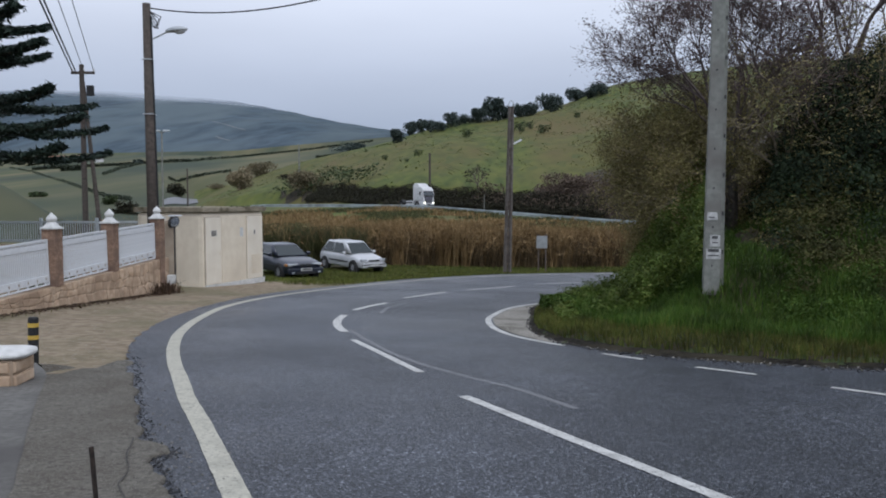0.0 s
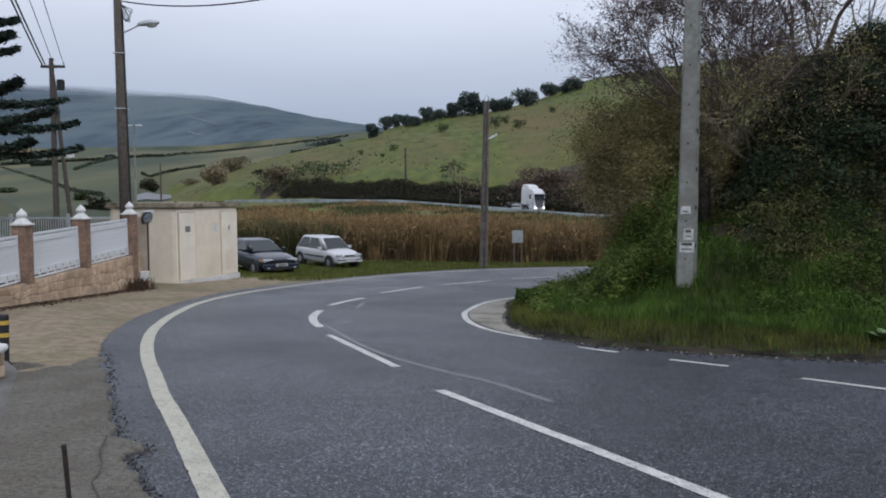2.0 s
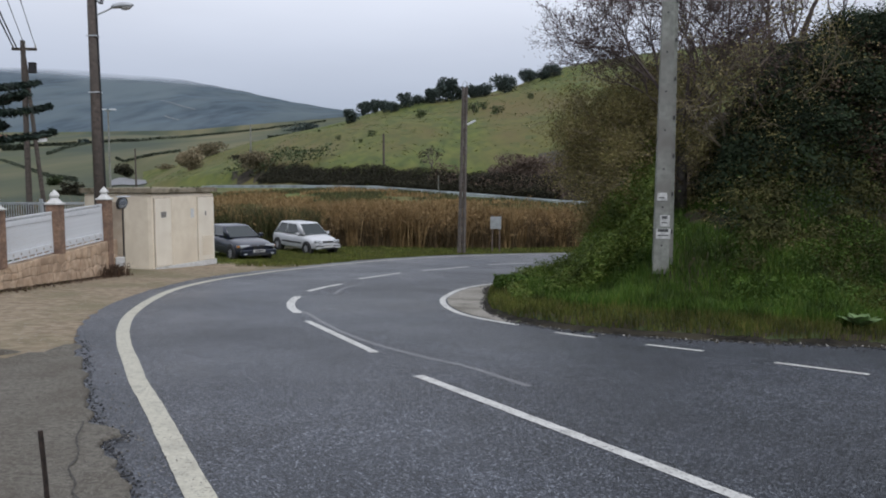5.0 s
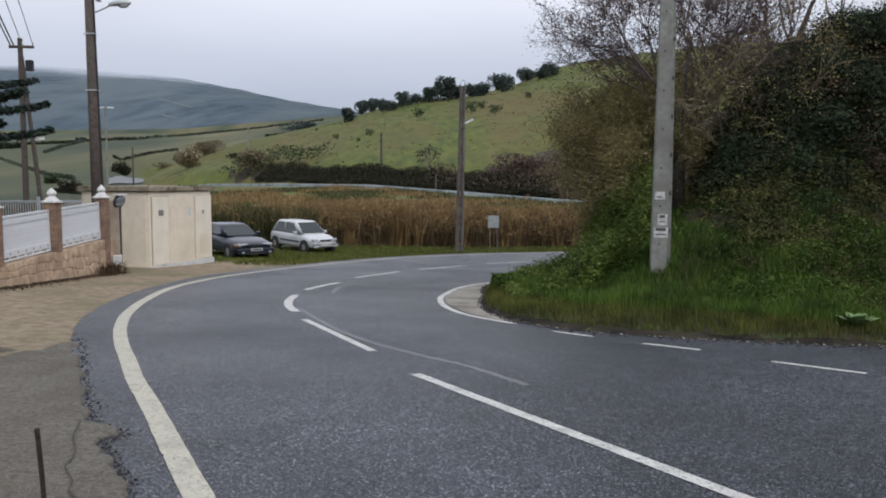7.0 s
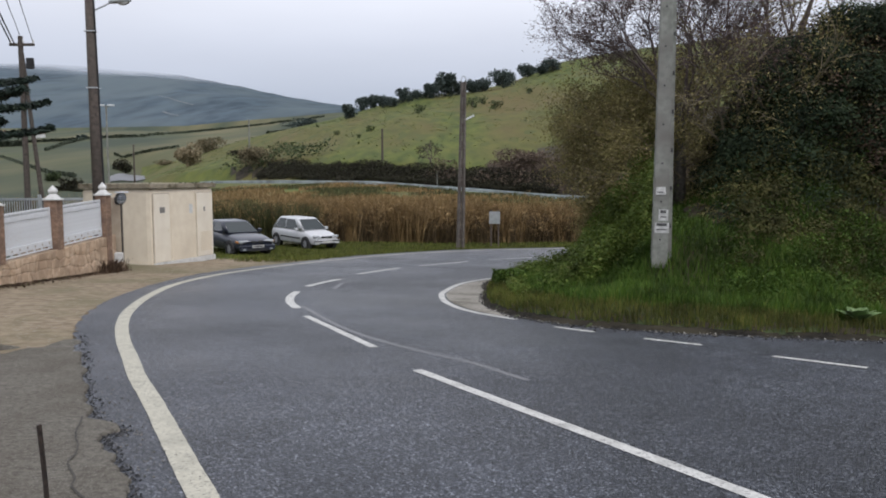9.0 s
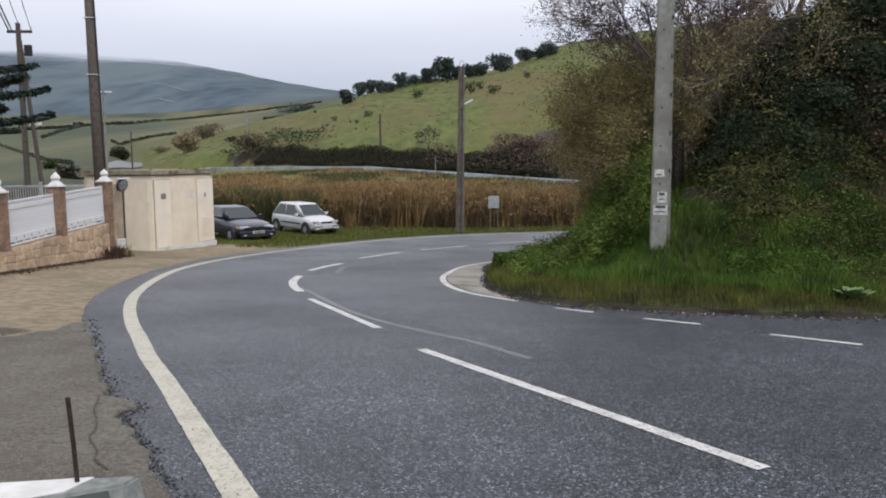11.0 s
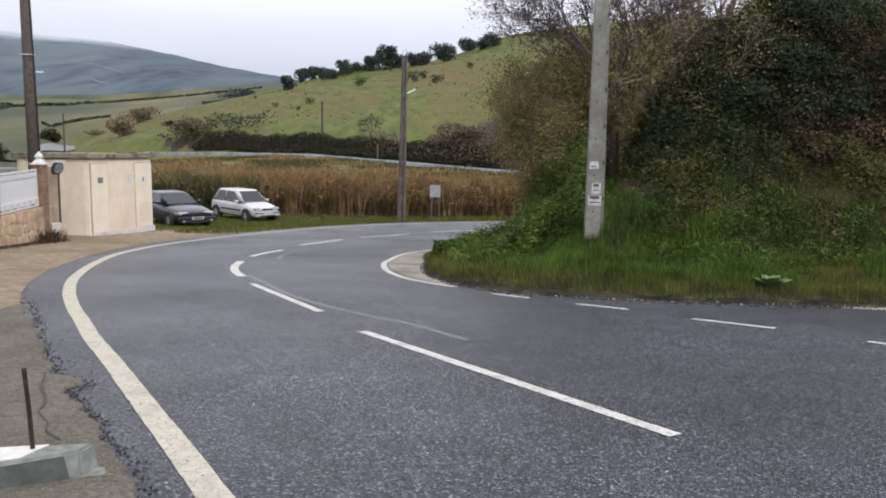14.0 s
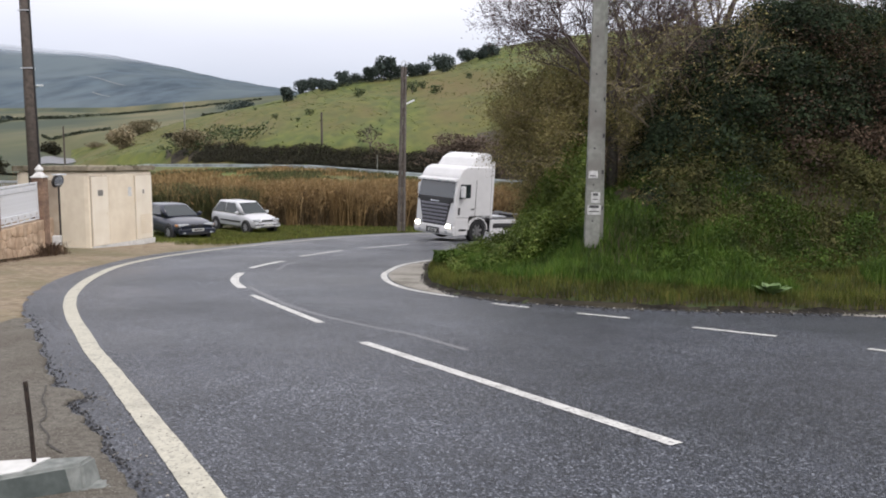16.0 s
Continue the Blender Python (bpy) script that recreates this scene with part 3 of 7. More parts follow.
pave = raw("pavement", _pr, np.stack([_ii[:-1, :-1], _ii[:-1, 1:], _ii[1:, 1:], _ii[1:, :-1]], -1).reshape(-1, 4).tolist(), CONCRETE, smooth=True)
tagged(pave, "rough pale concrete strip with a broken edge beside the asphalt", "pavement", kind="structure")
DRIVE = noise_mat("stained_concrete_drive", (0.12, 0.115, 0.105), (0.18, 0.175, 0.16), 16, 0.9, (0.085, 0.08, 0.075), 0.6, 0.4, 60)
drive = loft("driveway", [(-9, -9), (-9, 1.6), (-9, 4.8), (-9, 6.5), (-8.8, 7.9), (-8.6, 8.6), (-8.4, 9.4)], PAVE_MID, 80, 14, lambda x, y: g(x, y) + 0.016, DRIVE)
tagged(drive, "dark stained concrete driveway", "driveway", kind="structure")
# pale gravel wedge inside the bend
GRAVEL = noise_mat("pale_gravel", (0.22, 0.205, 0.18), (0.34, 0.32, 0.28), 22, 0.95, (0.15, 0.14, 0.115), 1.2, 0.6, 60, spots=(40, (0.4, 0.38, 0.34), 0.15))
wedge = loft("gravel_wedge", [(1.78, 13.2), (1.34, 14.15), (1.09, 15.3), (1.06, 16.6), (1.19, 17.7), (1.73, 19.85), (2.55, 21.5)],
             [(2.1, 13.25), (1.98, 13.6), (1.82, 14.7), (1.86, 16.2), (2.1, 18.2), (2.45, 20.2), (3.0, 21.8)], 50, 8, lambda x, y: g(x, y) + 0.009, GRAVEL)
tagged(wedge, "pale gravel wedge inside the bend", "gravel", kind="structure")
# pale gritty strip at the road side past the bank
shoulder = loft("gritty_shoulder", [(7.6, 10.80), (8.3, 10.68), (10, 10.45), (14, 9.92), (20, 9.4)], [(7.4, 10.62), (8.3, 10.34), (10, 10.0), (14, 9.4), (20, 8.9)], 90, 6, lambda x, y: g(x, y) + 0.006, GRAVEL)
tagged(shoulder, "pale gritty strip between the asphalt and the bank", "road shoulder", kind="structure")
# old sealing seam on the asphalt
for pts, w in (([(-1.62, 14.5), (-1.52, 14.1), (-1.18, 13.0), (-0.74, 11.7), (-0.24, 10.6), (0.32, 9.7), (0.85, 8.95), (1.34, 7.95)], 0.085), ([(-1.33, 17.8), (-1.26, 19.4), (-0.87, 21.0)], 0.10),
               ([(-1.45, 14.5), (-1.08, 15.4), (-0.36, 15.7), (0.5, 16.4)], 0.08)):
    tagged(ribbon("asphalt_seam", pts, w, PATCH, 0.002), "pale worn seam in the asphalt", "road seam", kind="structure")


# cracks in the old concrete
WET_CRACK = noise_mat("dirt_filled_crack", (0.045, 0.042, 0.037), (0.085, 0.08, 0.07), 20, 0.95)
tagged(ribbon("pavement_crack", [(-2.36, 6.30), (-2.29, 6.06), (-2.25, 5.9), (-2.18, 5.70), (-2.10, 5.52), (-2.03, 5.30), (-2.0, 5.1), (-1.85, 4.82), (-1.80, 4.65), (-1.66, 4.46)], 0.013, WET_CRACK, 0.038), "thin dirt-filled crack in the concrete strip", "crack", kind="structure")
def crumbs(name, label, rows, material, lo, hi, seed):
    """Loose angular stones at (x, y) rows lying on the road surface."""
    rnd = random.Random(seed)
    v, f = [], []
    for cx, cy in rows:
        r = rnd.uniform(lo, hi)
        cz, b0 = float(g(cx, cy)) + r * 0.35, len(v)
        for d6 in ((1, 0, 0), (-1, 0, 0), (0, 1, 0), (0, -1, 0), (0, 0, 0.8), (0, 0, -0.8)):
            k = r * rnd.uniform(0.6, 1.3)
            v.append((cx + d6[0] * k + rnd.gauss(0, r * 0.25), cy + d6[1] * k + rnd.gauss(0, r * 0.25), cz + d6[2] * k))
        f += [(b0 + a, b0 + b1, b0 + c) for a, b1, c in ((0, 2, 4), (2, 1, 4), (1, 3, 4), (3, 0, 4), (2, 0, 5), (1, 2, 5), (3, 1, 5), (0, 3, 5))]
    tagged(raw(name, v, f, material), label, "rubble", kind="stuff")


_rnd = random.Random(12)
_line = [p for p in _pb if 3 < p[1] < 10.7]
CRUMB_DARK = noise_mat("tarry_crumbs", (0.022, 0.022, 0.023), (0.07, 0.07, 0.072), 20, 0.85, islands=0.5)
CRUMB_PALE = noise_mat("pale_grit", (0.14, 0.13, 0.115), (0.30, 0.285, 0.26), 20, 0.9, islands=0.4)
crumbs("edge_rubble", "dark tarry crumbs along the broken asphalt edge", [(p[0] + 0.03 + abs(_rnd.gauss(0, 0.04)), p[1] + _rnd.gauss(0, 0.05)) for p in _line], CRUMB_DARK, 0.005, 0.015, 1)
crumbs("edge_rubble", "pale concrete grit scattered on the asphalt edge", [(p[0] + 0.06 + abs(_rnd.gauss(0, 0.2)), p[1] + _rnd.gauss(0, 0.05)) for p in _line[::2]], CRUMB_PALE, 0.004, 0.011, 2)

# dark earth lip where the bank meets the asphalt
_edge = resample(BANK_EDGE[:14], 0.2)
_t = np.gradient(_edge, axis=0)
_t /= np.linalg.norm(_t, axis=1)[:, None]
_in = np.stack([_t[:, 1], -_t[:, 0]], 1)
_rows = []
for i, (p, q) in enumerate(zip(_edge, _in)):
    for off, up in ((-0.07, 0.003), (-0.03, 0.018), (0.03, 0.04), (0.10, 0.07), (0.26, 0.07)):
        k = 0.07 * noise.noise((i * 0.35, off * 9, 1)) + 0.04 * noise.noise((i * 1.3, off * 9, 5))
        c = p + q * (off + k)
        _rows.append((c[0], c[1], float(g(c[0], c[1])) + up * (1 + 0.5 * noise.noise((i * 0.5, off * 5, 3)))))
_ii = np.arange(len(_rows)).reshape(-1, 5)
WET_EARTH = noise_mat("wet_dark_earth", (0.011, 0.010, 0.009), (0.032, 0.029, 0.024), 14, 0.95, (0.045, 0.040, 0.028), 2.5, 0.8, 40, spec=0.1)
lip = raw("earth_lip", _rows, np.stack([_ii[:-1, :-1], _ii[:-1, 1:], _ii[1:, 1:], _ii[1:, :-1]], -1).reshape(-1, 4)[:, ::-1].tolist(), WET_EARTH, smooth=True)
tagged(lip, "dark wet earth edge along the foot of the bank", "earth edge", kind="structure")


# fence: stone-faced wall, pillars with white finials, white pickets
FENCE = [(-9.0, 12.9), (-8.76, 15.4), (-8.51, 17.9), (-8.27, 20.4), (-8.0, 23.0)]


def wall_top(y):
    return -0.28 + 0.041 * (y - 17.9)


def fence_wall():
    top = empty("garden_wall")
    tagged(top, "low garden wall faced with pinkish irregular stones", "wall")
    (x0, y0), (x1, y1) = FENCE[0], (-7.96, 23.45)
    L = math.hypot(x1 - x0, y1 - y0)
    ang = math.atan2(y1 - y0, x1 - x0)
    m = Matrix.Translation((x0, y0, 0)) @ Matrix.Rotation(ang, 4, "Z")
    top.matrix_basis = m
    n = 24
    v, f = [], []
    for i in range(n + 1):
        s = L * i / n
        wx, wy = x0 + s * math.cos(ang), y0 + s * math.sin(ang)
        zb, zt = float(g(wx, wy)) - 0.25, wall_top(wy)
        for yy, zz in ((-0.12, zb), (-0.12, zt), (0.12, zt), (0.12, zb)):
            v.append((s, yy, zz))
        if i:
            a, b = 4 * (i - 1), 4 * i
            f += [(a + k, b + k, b + (k + 1) % 4, a + (k + 1) % 4) for k in range(4)]
    f += [(3, 2, 1, 0), (4 * n, 4 * n + 1, 4 * n + 2, 4 * n + 3)]
    raw("wall_core", v, f, MORTAR, top)
    rnd = random.Random(4)
    s = 0.0
    cols = int(L / 0.22)
    grid = {}
    for i in range(cols + 1):
        for j in range(4):
            grid[i, j] = (L * i / cols + (rnd.uniform(-0.09, 0.09) if 0 < i < cols else 0), j / 3 + (rnd.uniform(-0.1, 0.1) if 0 < j < 3 else 0))
    for i in range(cols):
        for j in range(3):
            q = [grid[i, j], grid[i + 1, j], grid[i + 1, j + 1], grid[i, j + 1]]
            cx, cy = sum(p[0] for p in q) / 4, sum(p[1] for p in q) / 4
            pts = []
            for k in range(4):
                a, b = q[k], q[(k + 1) % 4]
                for t in (0.16, 0.84):
                    pts.append((a[0] + (b[0] - a[0]) * t, a[1] + (b[1] - a[1]) * t))
            proud = rnd.uniform(0.006, 0.018)
            vv = []
            for shrink, dep in ((0.97, 0.0), (0.94, proud), (0.6, proud + 0.006)):
                for px, py in pts:
                    sx, sy = cx + (px - cx) * shrink, cy + (py - cy) * shrink
                    wx, wy = x0 + sx * math.cos(ang), y0 + sx * math.sin(ang)
                    zb, zt = float(g(wx, wy)) - 0.04, wall_top(wy)
                    vv.append((sx, -0.118 - dep, zb + (zt - zb) * sy))
            ff = [(r * 8 + k, r * 8 + (k + 1) % 8, r * 8 + 8 + (k + 1) % 8, r * 8 + 8 + k) for r in range(2) for k in range(8)] + [tuple(range(16, 24))]
            raw("stone", vv, ff, STONE, top)


fence_wall()


def finial_mesh():
    bm = bmesh.new()
    prof = [(0.235, 0.0), (0.235, 0.035), (0.17, 0.05), (0.13, 0.10), (0.085, 0.15), (0.07, 0.16), (0.10, 0.18), (0.115, 0.225), (0.085, 0.28), (0.035, 0.325), (0.012, 0.36)]
    rings = []
    for k, (r, z) in enumerate(prof):
        n = 16
        ring = []
        for i in range(n):
            a = 2 * math.pi * (i + 0.5) / n
            c, s = math.cos(a), math.sin(a)
            if k < 4:
                q = 1 / max(abs(c), abs(s))
                c, s = c * q * 0.86, s * q * 0.86
            ring.append(bm.verts.new((r * c, r * s, z)))
        rings.append(ring)
    for a, b in zip(rings, rings[1:]):
        for i in range(16):
            bm.faces.new((a[i], a[(i + 1) % 16], b[(i + 1) % 16], b[i]))
    bm.faces.new(rings[0][::-1])
    bm.faces.new(rings[-1])
    return bm


for k, (x, y) in enumerate(FENCE):
    zt = wall_top(y)
    cap = 0.955 + 0.02 * (y - 17.9)
    if k == 4:
        zt = float(g(x, y))
    p = empty("fence_pillar", pose(x, y, zt, 0, 0, -5.5))
    tagged(p, "brown stone fence pillar with white moulded finial", "pillar", "fence pillars")
    bm = boxes((-0.155, 0.155, -0.15, 0.15, -0.02, cap - zt), bevel=0.012)
    part("shaft", bm, PILLAR, p)
    fin = part("finial", finial_mesh(), WHITE, p, "white moulded concrete finial", smooth=False)
    fin.location = (0, 0, cap - zt)

PICKET = None
for (xa, ya), (xb, yb) in zip(FENCE, FENCE[1:]):
    ang = math.degrees(math.atan2(yb - ya, xb - xa))
    L = math.hypot(xb - xa, yb - ya)
    za, zb = wall_top(ya) + 0.03, wall_top(yb) + 0.03
    pan = empty("fence_panel", Matrix.Translation((xa, ya, za)) @ Matrix.Rotation(math.atan2(yb - ya, xb - xa), 4, "Z") @ Matrix.Rotation(-math.atan2(zb - za, L), 4, "Y"))
    tagged(pan, "white metal picket fence panel with broad rails", "fence panel", "fence panels")
    s0, s1, H = 0.16, L - 0.16, 1.0
    part("top_rail", boxes((s0, s1, -0.025, 0.025, H - 0.05, H), (s0, s1, -0.018, 0.018, H - 0.2, H - 0.09), bevel=0.006), WHITE_METAL, pan)
    part("bottom_rail", boxes((s0, s1, -0.022, 0.022, 0.0, 0.035), (s0, s1, -0.022, 0.022, 0.075, 0.225), bevel=0.006), WHITE_METAL, pan)
    for i in range(7):
        c = s0 + 0.14 + (s1 - s0 - 0.28) * i / 6
        part("ornament", boxes((c - 0.018, c + 0.018, -0.027, 0.027, 0.125, 0.175), bevel=0.004), RENDER_DARK, pan)
        part("spacer", boxes((c - 0.02, c + 0.02, -0.015, 0.015, 0.03, 0.08)), WHITE_METAL, pan)
    part("end_stile", boxes((s0, s0 + 0.045, -0.02, 0.02, 0.03, H), bevel=0.005), WHITE_METAL, pan)
    part("end_stile", boxes((s1 - 0.045, s1, -0.02, 0.02, 0.03, H), bevel=0.005), WHITE_METAL, pan)
    n = int((s1 - s0) / 0.062)
    for i in range(1, n):
        if PICKET is None:
            ob = part("picket", boxes((-0.011, 0.011, -0.011, 0.011, 0.22, H - 0.06)), WHITE_METAL, pan)
            PICKET = ob.data
        else:
            ob = new("picket", PICKET)
            ob.parent = pan
        ob.location = (s0 + (s1 - s0) * i / n, 0, 0)

# pale mesh fence at the back of the yard
yard = empty("yard_fence", pose(-14.6, 30.0, 0.0, 0, 0, 3))
tagged(yard, "pale grey picket fence at the back of the yard", "fence")
yz = gz_at(-14.6, 30.0)
YARD_GREY = noise_mat("pale_grey_fence_paint", (0.36, 0.39, 0.41), (0.46, 0.49, 0.51), 9, 0.6, bump=0.05)
for z0, z1 in ((0.72, 0.80), (0.05, 0.13)):
    part("fence_rail", boxes((-4.2, 4.0, -0.03, 0.03, z0, z1), bevel=0.006), YARD_GREY, yard)
part("yard_footing", boxes((-4.25, 4.05, -0.09, 0.09, yz - 0.2, -0.02), bevel=0.01), MORTAR, yard)
for i in range(5):
    cx = -4.1 + 2.0 * i
    part("fence_post", boxes((cx - 0.05, cx + 0.05, -0.05, 0.05, -0.04, 0.92), bevel=0.008), YARD_GREY, yard)
slat = None
for i in range(96):
    if slat is None:
        ob = part("picket", boxes((-0.014, 0.014, -0.014, 0.014, 0.1, 0.75)), YARD_GREY, yard)
        slat = ob.data
    else:
        ob = new("picket", slat)
        ob.parent = yard
    ob.location = (-4.1 + 8.0 * i / 95, 0, 0)

# plain rendered gate pier between fence and cabin, with meter box
pier = empty("gate_pier", pose(-7.93, 23.75, gz_at(-7.93, 23.75), 0, 0, 8))
tagged(pier, "plain weathered rendered gate pier", "pillar")
part("pier_shaft", boxes((-0.17, 0.17, -0.2, 0.2, -0.1, 2.05), bevel=0.01), RENDER_DARK, pier)
part("conduit", tube(bmesh.new(), [(0.19, -0.16, 0.4), (0.19, -0.16, 1.9)], 0.02, 6), BLACK, pier, "black cable conduit")
meter = empty("meter_box", pose(-7.72, 23.3, gz_at(-7.72, 23.3), 0, 0, 8))
tagged(meter, "small pale meter box on a stone stub", "meter box")
part("stub", boxes((-0.13, 0.13, -0.1, 0.1, -0.05, 0.24), bevel=0.01), MORTAR, meter)
part("meter_case", boxes((-0.11, 0.11, -0.09, 0.09, 0.24, 0.50), bevel=0.015), WHITE, meter)
cm = empty("traffic_mirror", pose(-7.72, 23.6, 0.85, 0, 0, 62))
tagged(cm, "round convex traffic mirror in a dark frame on the pier", "mirror")
bm = bmesh.new()
bmesh.ops.create_cone(bm, cap_ends=True, segments=24, radius1=0.20, radius2=0.18, depth=0.06)
part("mirror_frame", bm, DARK, cm).matrix_basis = pose(0, 0, 0.1, 104, 0, 0)
bm = bmesh.new()
bmesh.ops.create_uvsphere(bm, u_segments=24, v_segments=12, radius=0.6)
bmesh.ops.delete(bm, geom=[v for v in bm.verts if v.co.z < 0.574], context="VERTS")
bmesh.ops.translate(bm, verts=bm.verts, vec=(0, 0, -0.545))
part("mirror_face", bm, MIRROR, cm, "convex mirror glass", smooth=True).matrix_basis = pose(0, 0, 0.1, 104, 0, 0)
part("hood", boxes((-0.17, 0.17, -0.14, 0.05, 0.26, 0.30), bevel=0.01), WHITE_METAL, cm, "white mirror hood")
part("bracket", boxes((-0.03, 0.03, 0.0, 0.12, -0.05, 0.12)), STEEL, cm)


STEEL_PLATE = noise_mat("dull_grey_plate", (0.16, 0.155, 0.14), (0.24, 0.23, 0.21), 14, 0.6)


# transformer cabin
def cabin():
    top = empty("transformer_cabin", pose(-7.55, 25.8, -1.2, 0, 0, math.degrees(math.atan2(0.934, 0.357))))
    tagged(top, "cream rendered transformer cabin with flat mossy roof", "utility cabin")
    L, W, H = 3.42, 2.6, 2.40
    bm = bmesh.new()
    box(bm, 0, L, 0, W, -0.15, H, bevel=0.16)
    part("cabin_wall", bm, RENDER, top)
    bm = bmesh.new()
    box(bm, -0.07, L + 0.07, -0.07, W + 0.07, H - 0.01, H + 0.15, bevel=0.02)
    bmesh.ops.subdivide_edges(bm, edges=bm.edges[:], cuts=5, use_grid_fill=True)
    for v in bm.verts:
        v.co.z += 0.012 * noise.noise(v.co * 4)
        v.co.y += 0.012 * noise.noise(v.co * 3.1)
    part("roof_slab", bm, SLAB, top, "mossy concrete roof slab")
    part("plinth", boxes((0.1, L - 0.02, -0.05, 0.1, -0.12, 0.06), bevel=0.01), WHITE, top, "pale concrete plinth")
    for a, b, vent in ((0.12, 0.90, False), (2.38, 3.30, True)):
        d = part("door", boxes((a, b, -0.035, 0.05, 0.08, 2.22), bevel=0.012), DOOR, top)
        part("hinge", boxes((a + 0.005, a + 0.03, -0.05, 0.0, 0.3, 0.42), (a + 0.005, a + 0.03, -0.05, 0.0, 1.7, 1.82)), DOOR, d)
        part("lock", boxes((b - 0.09, b - 0.06, -0.05, -0.02, 1.0, 1.1), bevel=0.005), RENDER, d)
        part("warning_plate", boxes((a + 0.28, a + 0.53, -0.041, -0.03, 1.62, 1.80)) if not vent else boxes((a + 0.38, a + 0.46, -0.041, -0.03, 1.60, 1.74)), STEEL_PLATE, d, "small grey warning plate")
        part("door_gap", boxes((a - 0.022, a - 0.006, -0.006, 0.05, 0.08, 2.22), (b + 0.006, b + 0.022, -0.006, 0.05, 0.08, 2.22), (a - 0.02, b + 0.02, -0.006, 0.05, 2.226, 2.242)), RENDER_DARK, d)
        if vent:
            for k in range(9):
                z = 0.25 + 0.075 * k
                part("louvre", boxes((a + 0.2, b - 0.12, -0.05, -0.02, z, z + 0.045), bevel=0.004), RENDER, d)
    part("wall_panel", boxes((0.99, 2.28, -0.012, 0.05, 0.08, 2.24), bevel=0.006), RENDER, top)
    part("notice", boxes((1.98, 2.16, -0.02, -0.005, 1.55, 1.85)), WHITE, top, "white notice plate")
    part("downpipe", tube(bmesh.new(), [(2.3, -0.03, 1.3), (2.3, -0.03, 2.26)], 0.012, 6), RENDER, top)
    rnd = random.Random(3)
    for k in range(9):
        bm = bmesh.new()
        bmesh.ops.create_icosphere(bm, subdivisions=1, radius=rnd.uniform(0.03, 0.06))
        for v in bm.verts:
            v.co = Vector((v.co.x * 1.4, v.co.y * 1.2, v.co.z)) * (1 + 0.4 * noise.noise(v.co * 40))
        part("moss_tuft", bm, GRASS_SOIL, top).location = (rnd.uniform(0, L), rnd.uniform(-0.05, 0.1), H + 0.15)


cabin()


# poles
def near_pole():
    x, y = 4.83, 14.5
    zb = gz_at(x, y) - 0.1
    top = empty("utility_pole", pose(x, y, zb, 0.3, 0.35, -12))
    tagged(top, "tall grey concrete utility pole with paper notices", "utility pole")
    bm = bmesh.new()
    rows = 40
    H = 9.2
    prof = [(-0.5, -0.30), (0.24, -0.30), (0.24, 0.12), (0.5, 0.12), (0.5, 0.30), (-0.5, 0.30)]
    rings = []
    for i in range(rows + 1):
        z = H * i / rows
        w = 0.36 - 0.017 * z
        d = 0.46 - 0.012 * z
        rings.append([bm.verts.new((px * w, py * d, z)) for px, py in prof])
    n = len(prof)
    for a, b in zip(rings, rings[1:]):
        for i in range(n):
            bm.faces.new((a[i], a[(i + 1) % n], b[(i + 1) % n], b[i]))
    bm.faces.new(rings[-1])
    part("pole_shaft", bm, POLE_CONCRETE, top)
    for i in range(12):
        z = 0.52 + 0.68 * i
        w, d = 0.36 - 0.017 * z, 0.46 - 0.012 * z
        for ox in (-0.05,):
            # solid dark discs and slots stand for the shade inside bolt holes
            bm = bmesh.new()
            bmesh.ops.create_cone(bm, cap_ends=True, segments=10, radius1=0.017, radius2=0.017, depth=0.02)
            part("bolt_hole", bm, DARK, top).matrix_basis = pose(ox, -0.30 * d - 0.002, z, 90, 0, 0)
        part("bolt_slot", boxes((0.35 * w, 0.35 * w + 0.03, 0.12 * d - 0.012, 0.12 * d + 0.01, z + 0.2, z + 0.27)), DARK, top)
    f = -0.30 * 0.45
    for nm, x0, x1, z0, z1 in (("torn_notice", -0.15, 0.02, 1.32, 1.46), ("notice", -0.09, 0.08, 0.86, 1.06), ("notice", -0.15, 0.1, 0.64, 0.82)):
        bm = boxes((x0, x1, f - 0.012, f - 0.006, z0, z1))
        if nm == "torn_notice":
            for v in bm.verts:
                v.co.x += 0.03 * noise.noise(v.co * 9)
        p = part(nm, bm, PAPER, top, "weathered white paper notice")
        rows2 = 2 if nm == "notice" else 1
        for r in range(rows2):
            z = z0 + (z1 - z0) * (0.28 + 0.4 * r)
            part("ink_bar", boxes((x0 + 0.03, x1 - 0.04, f - 0.016, f - 0.0125, z, z + (0.05 if r else 0.02))), INK, p)


near_pole()


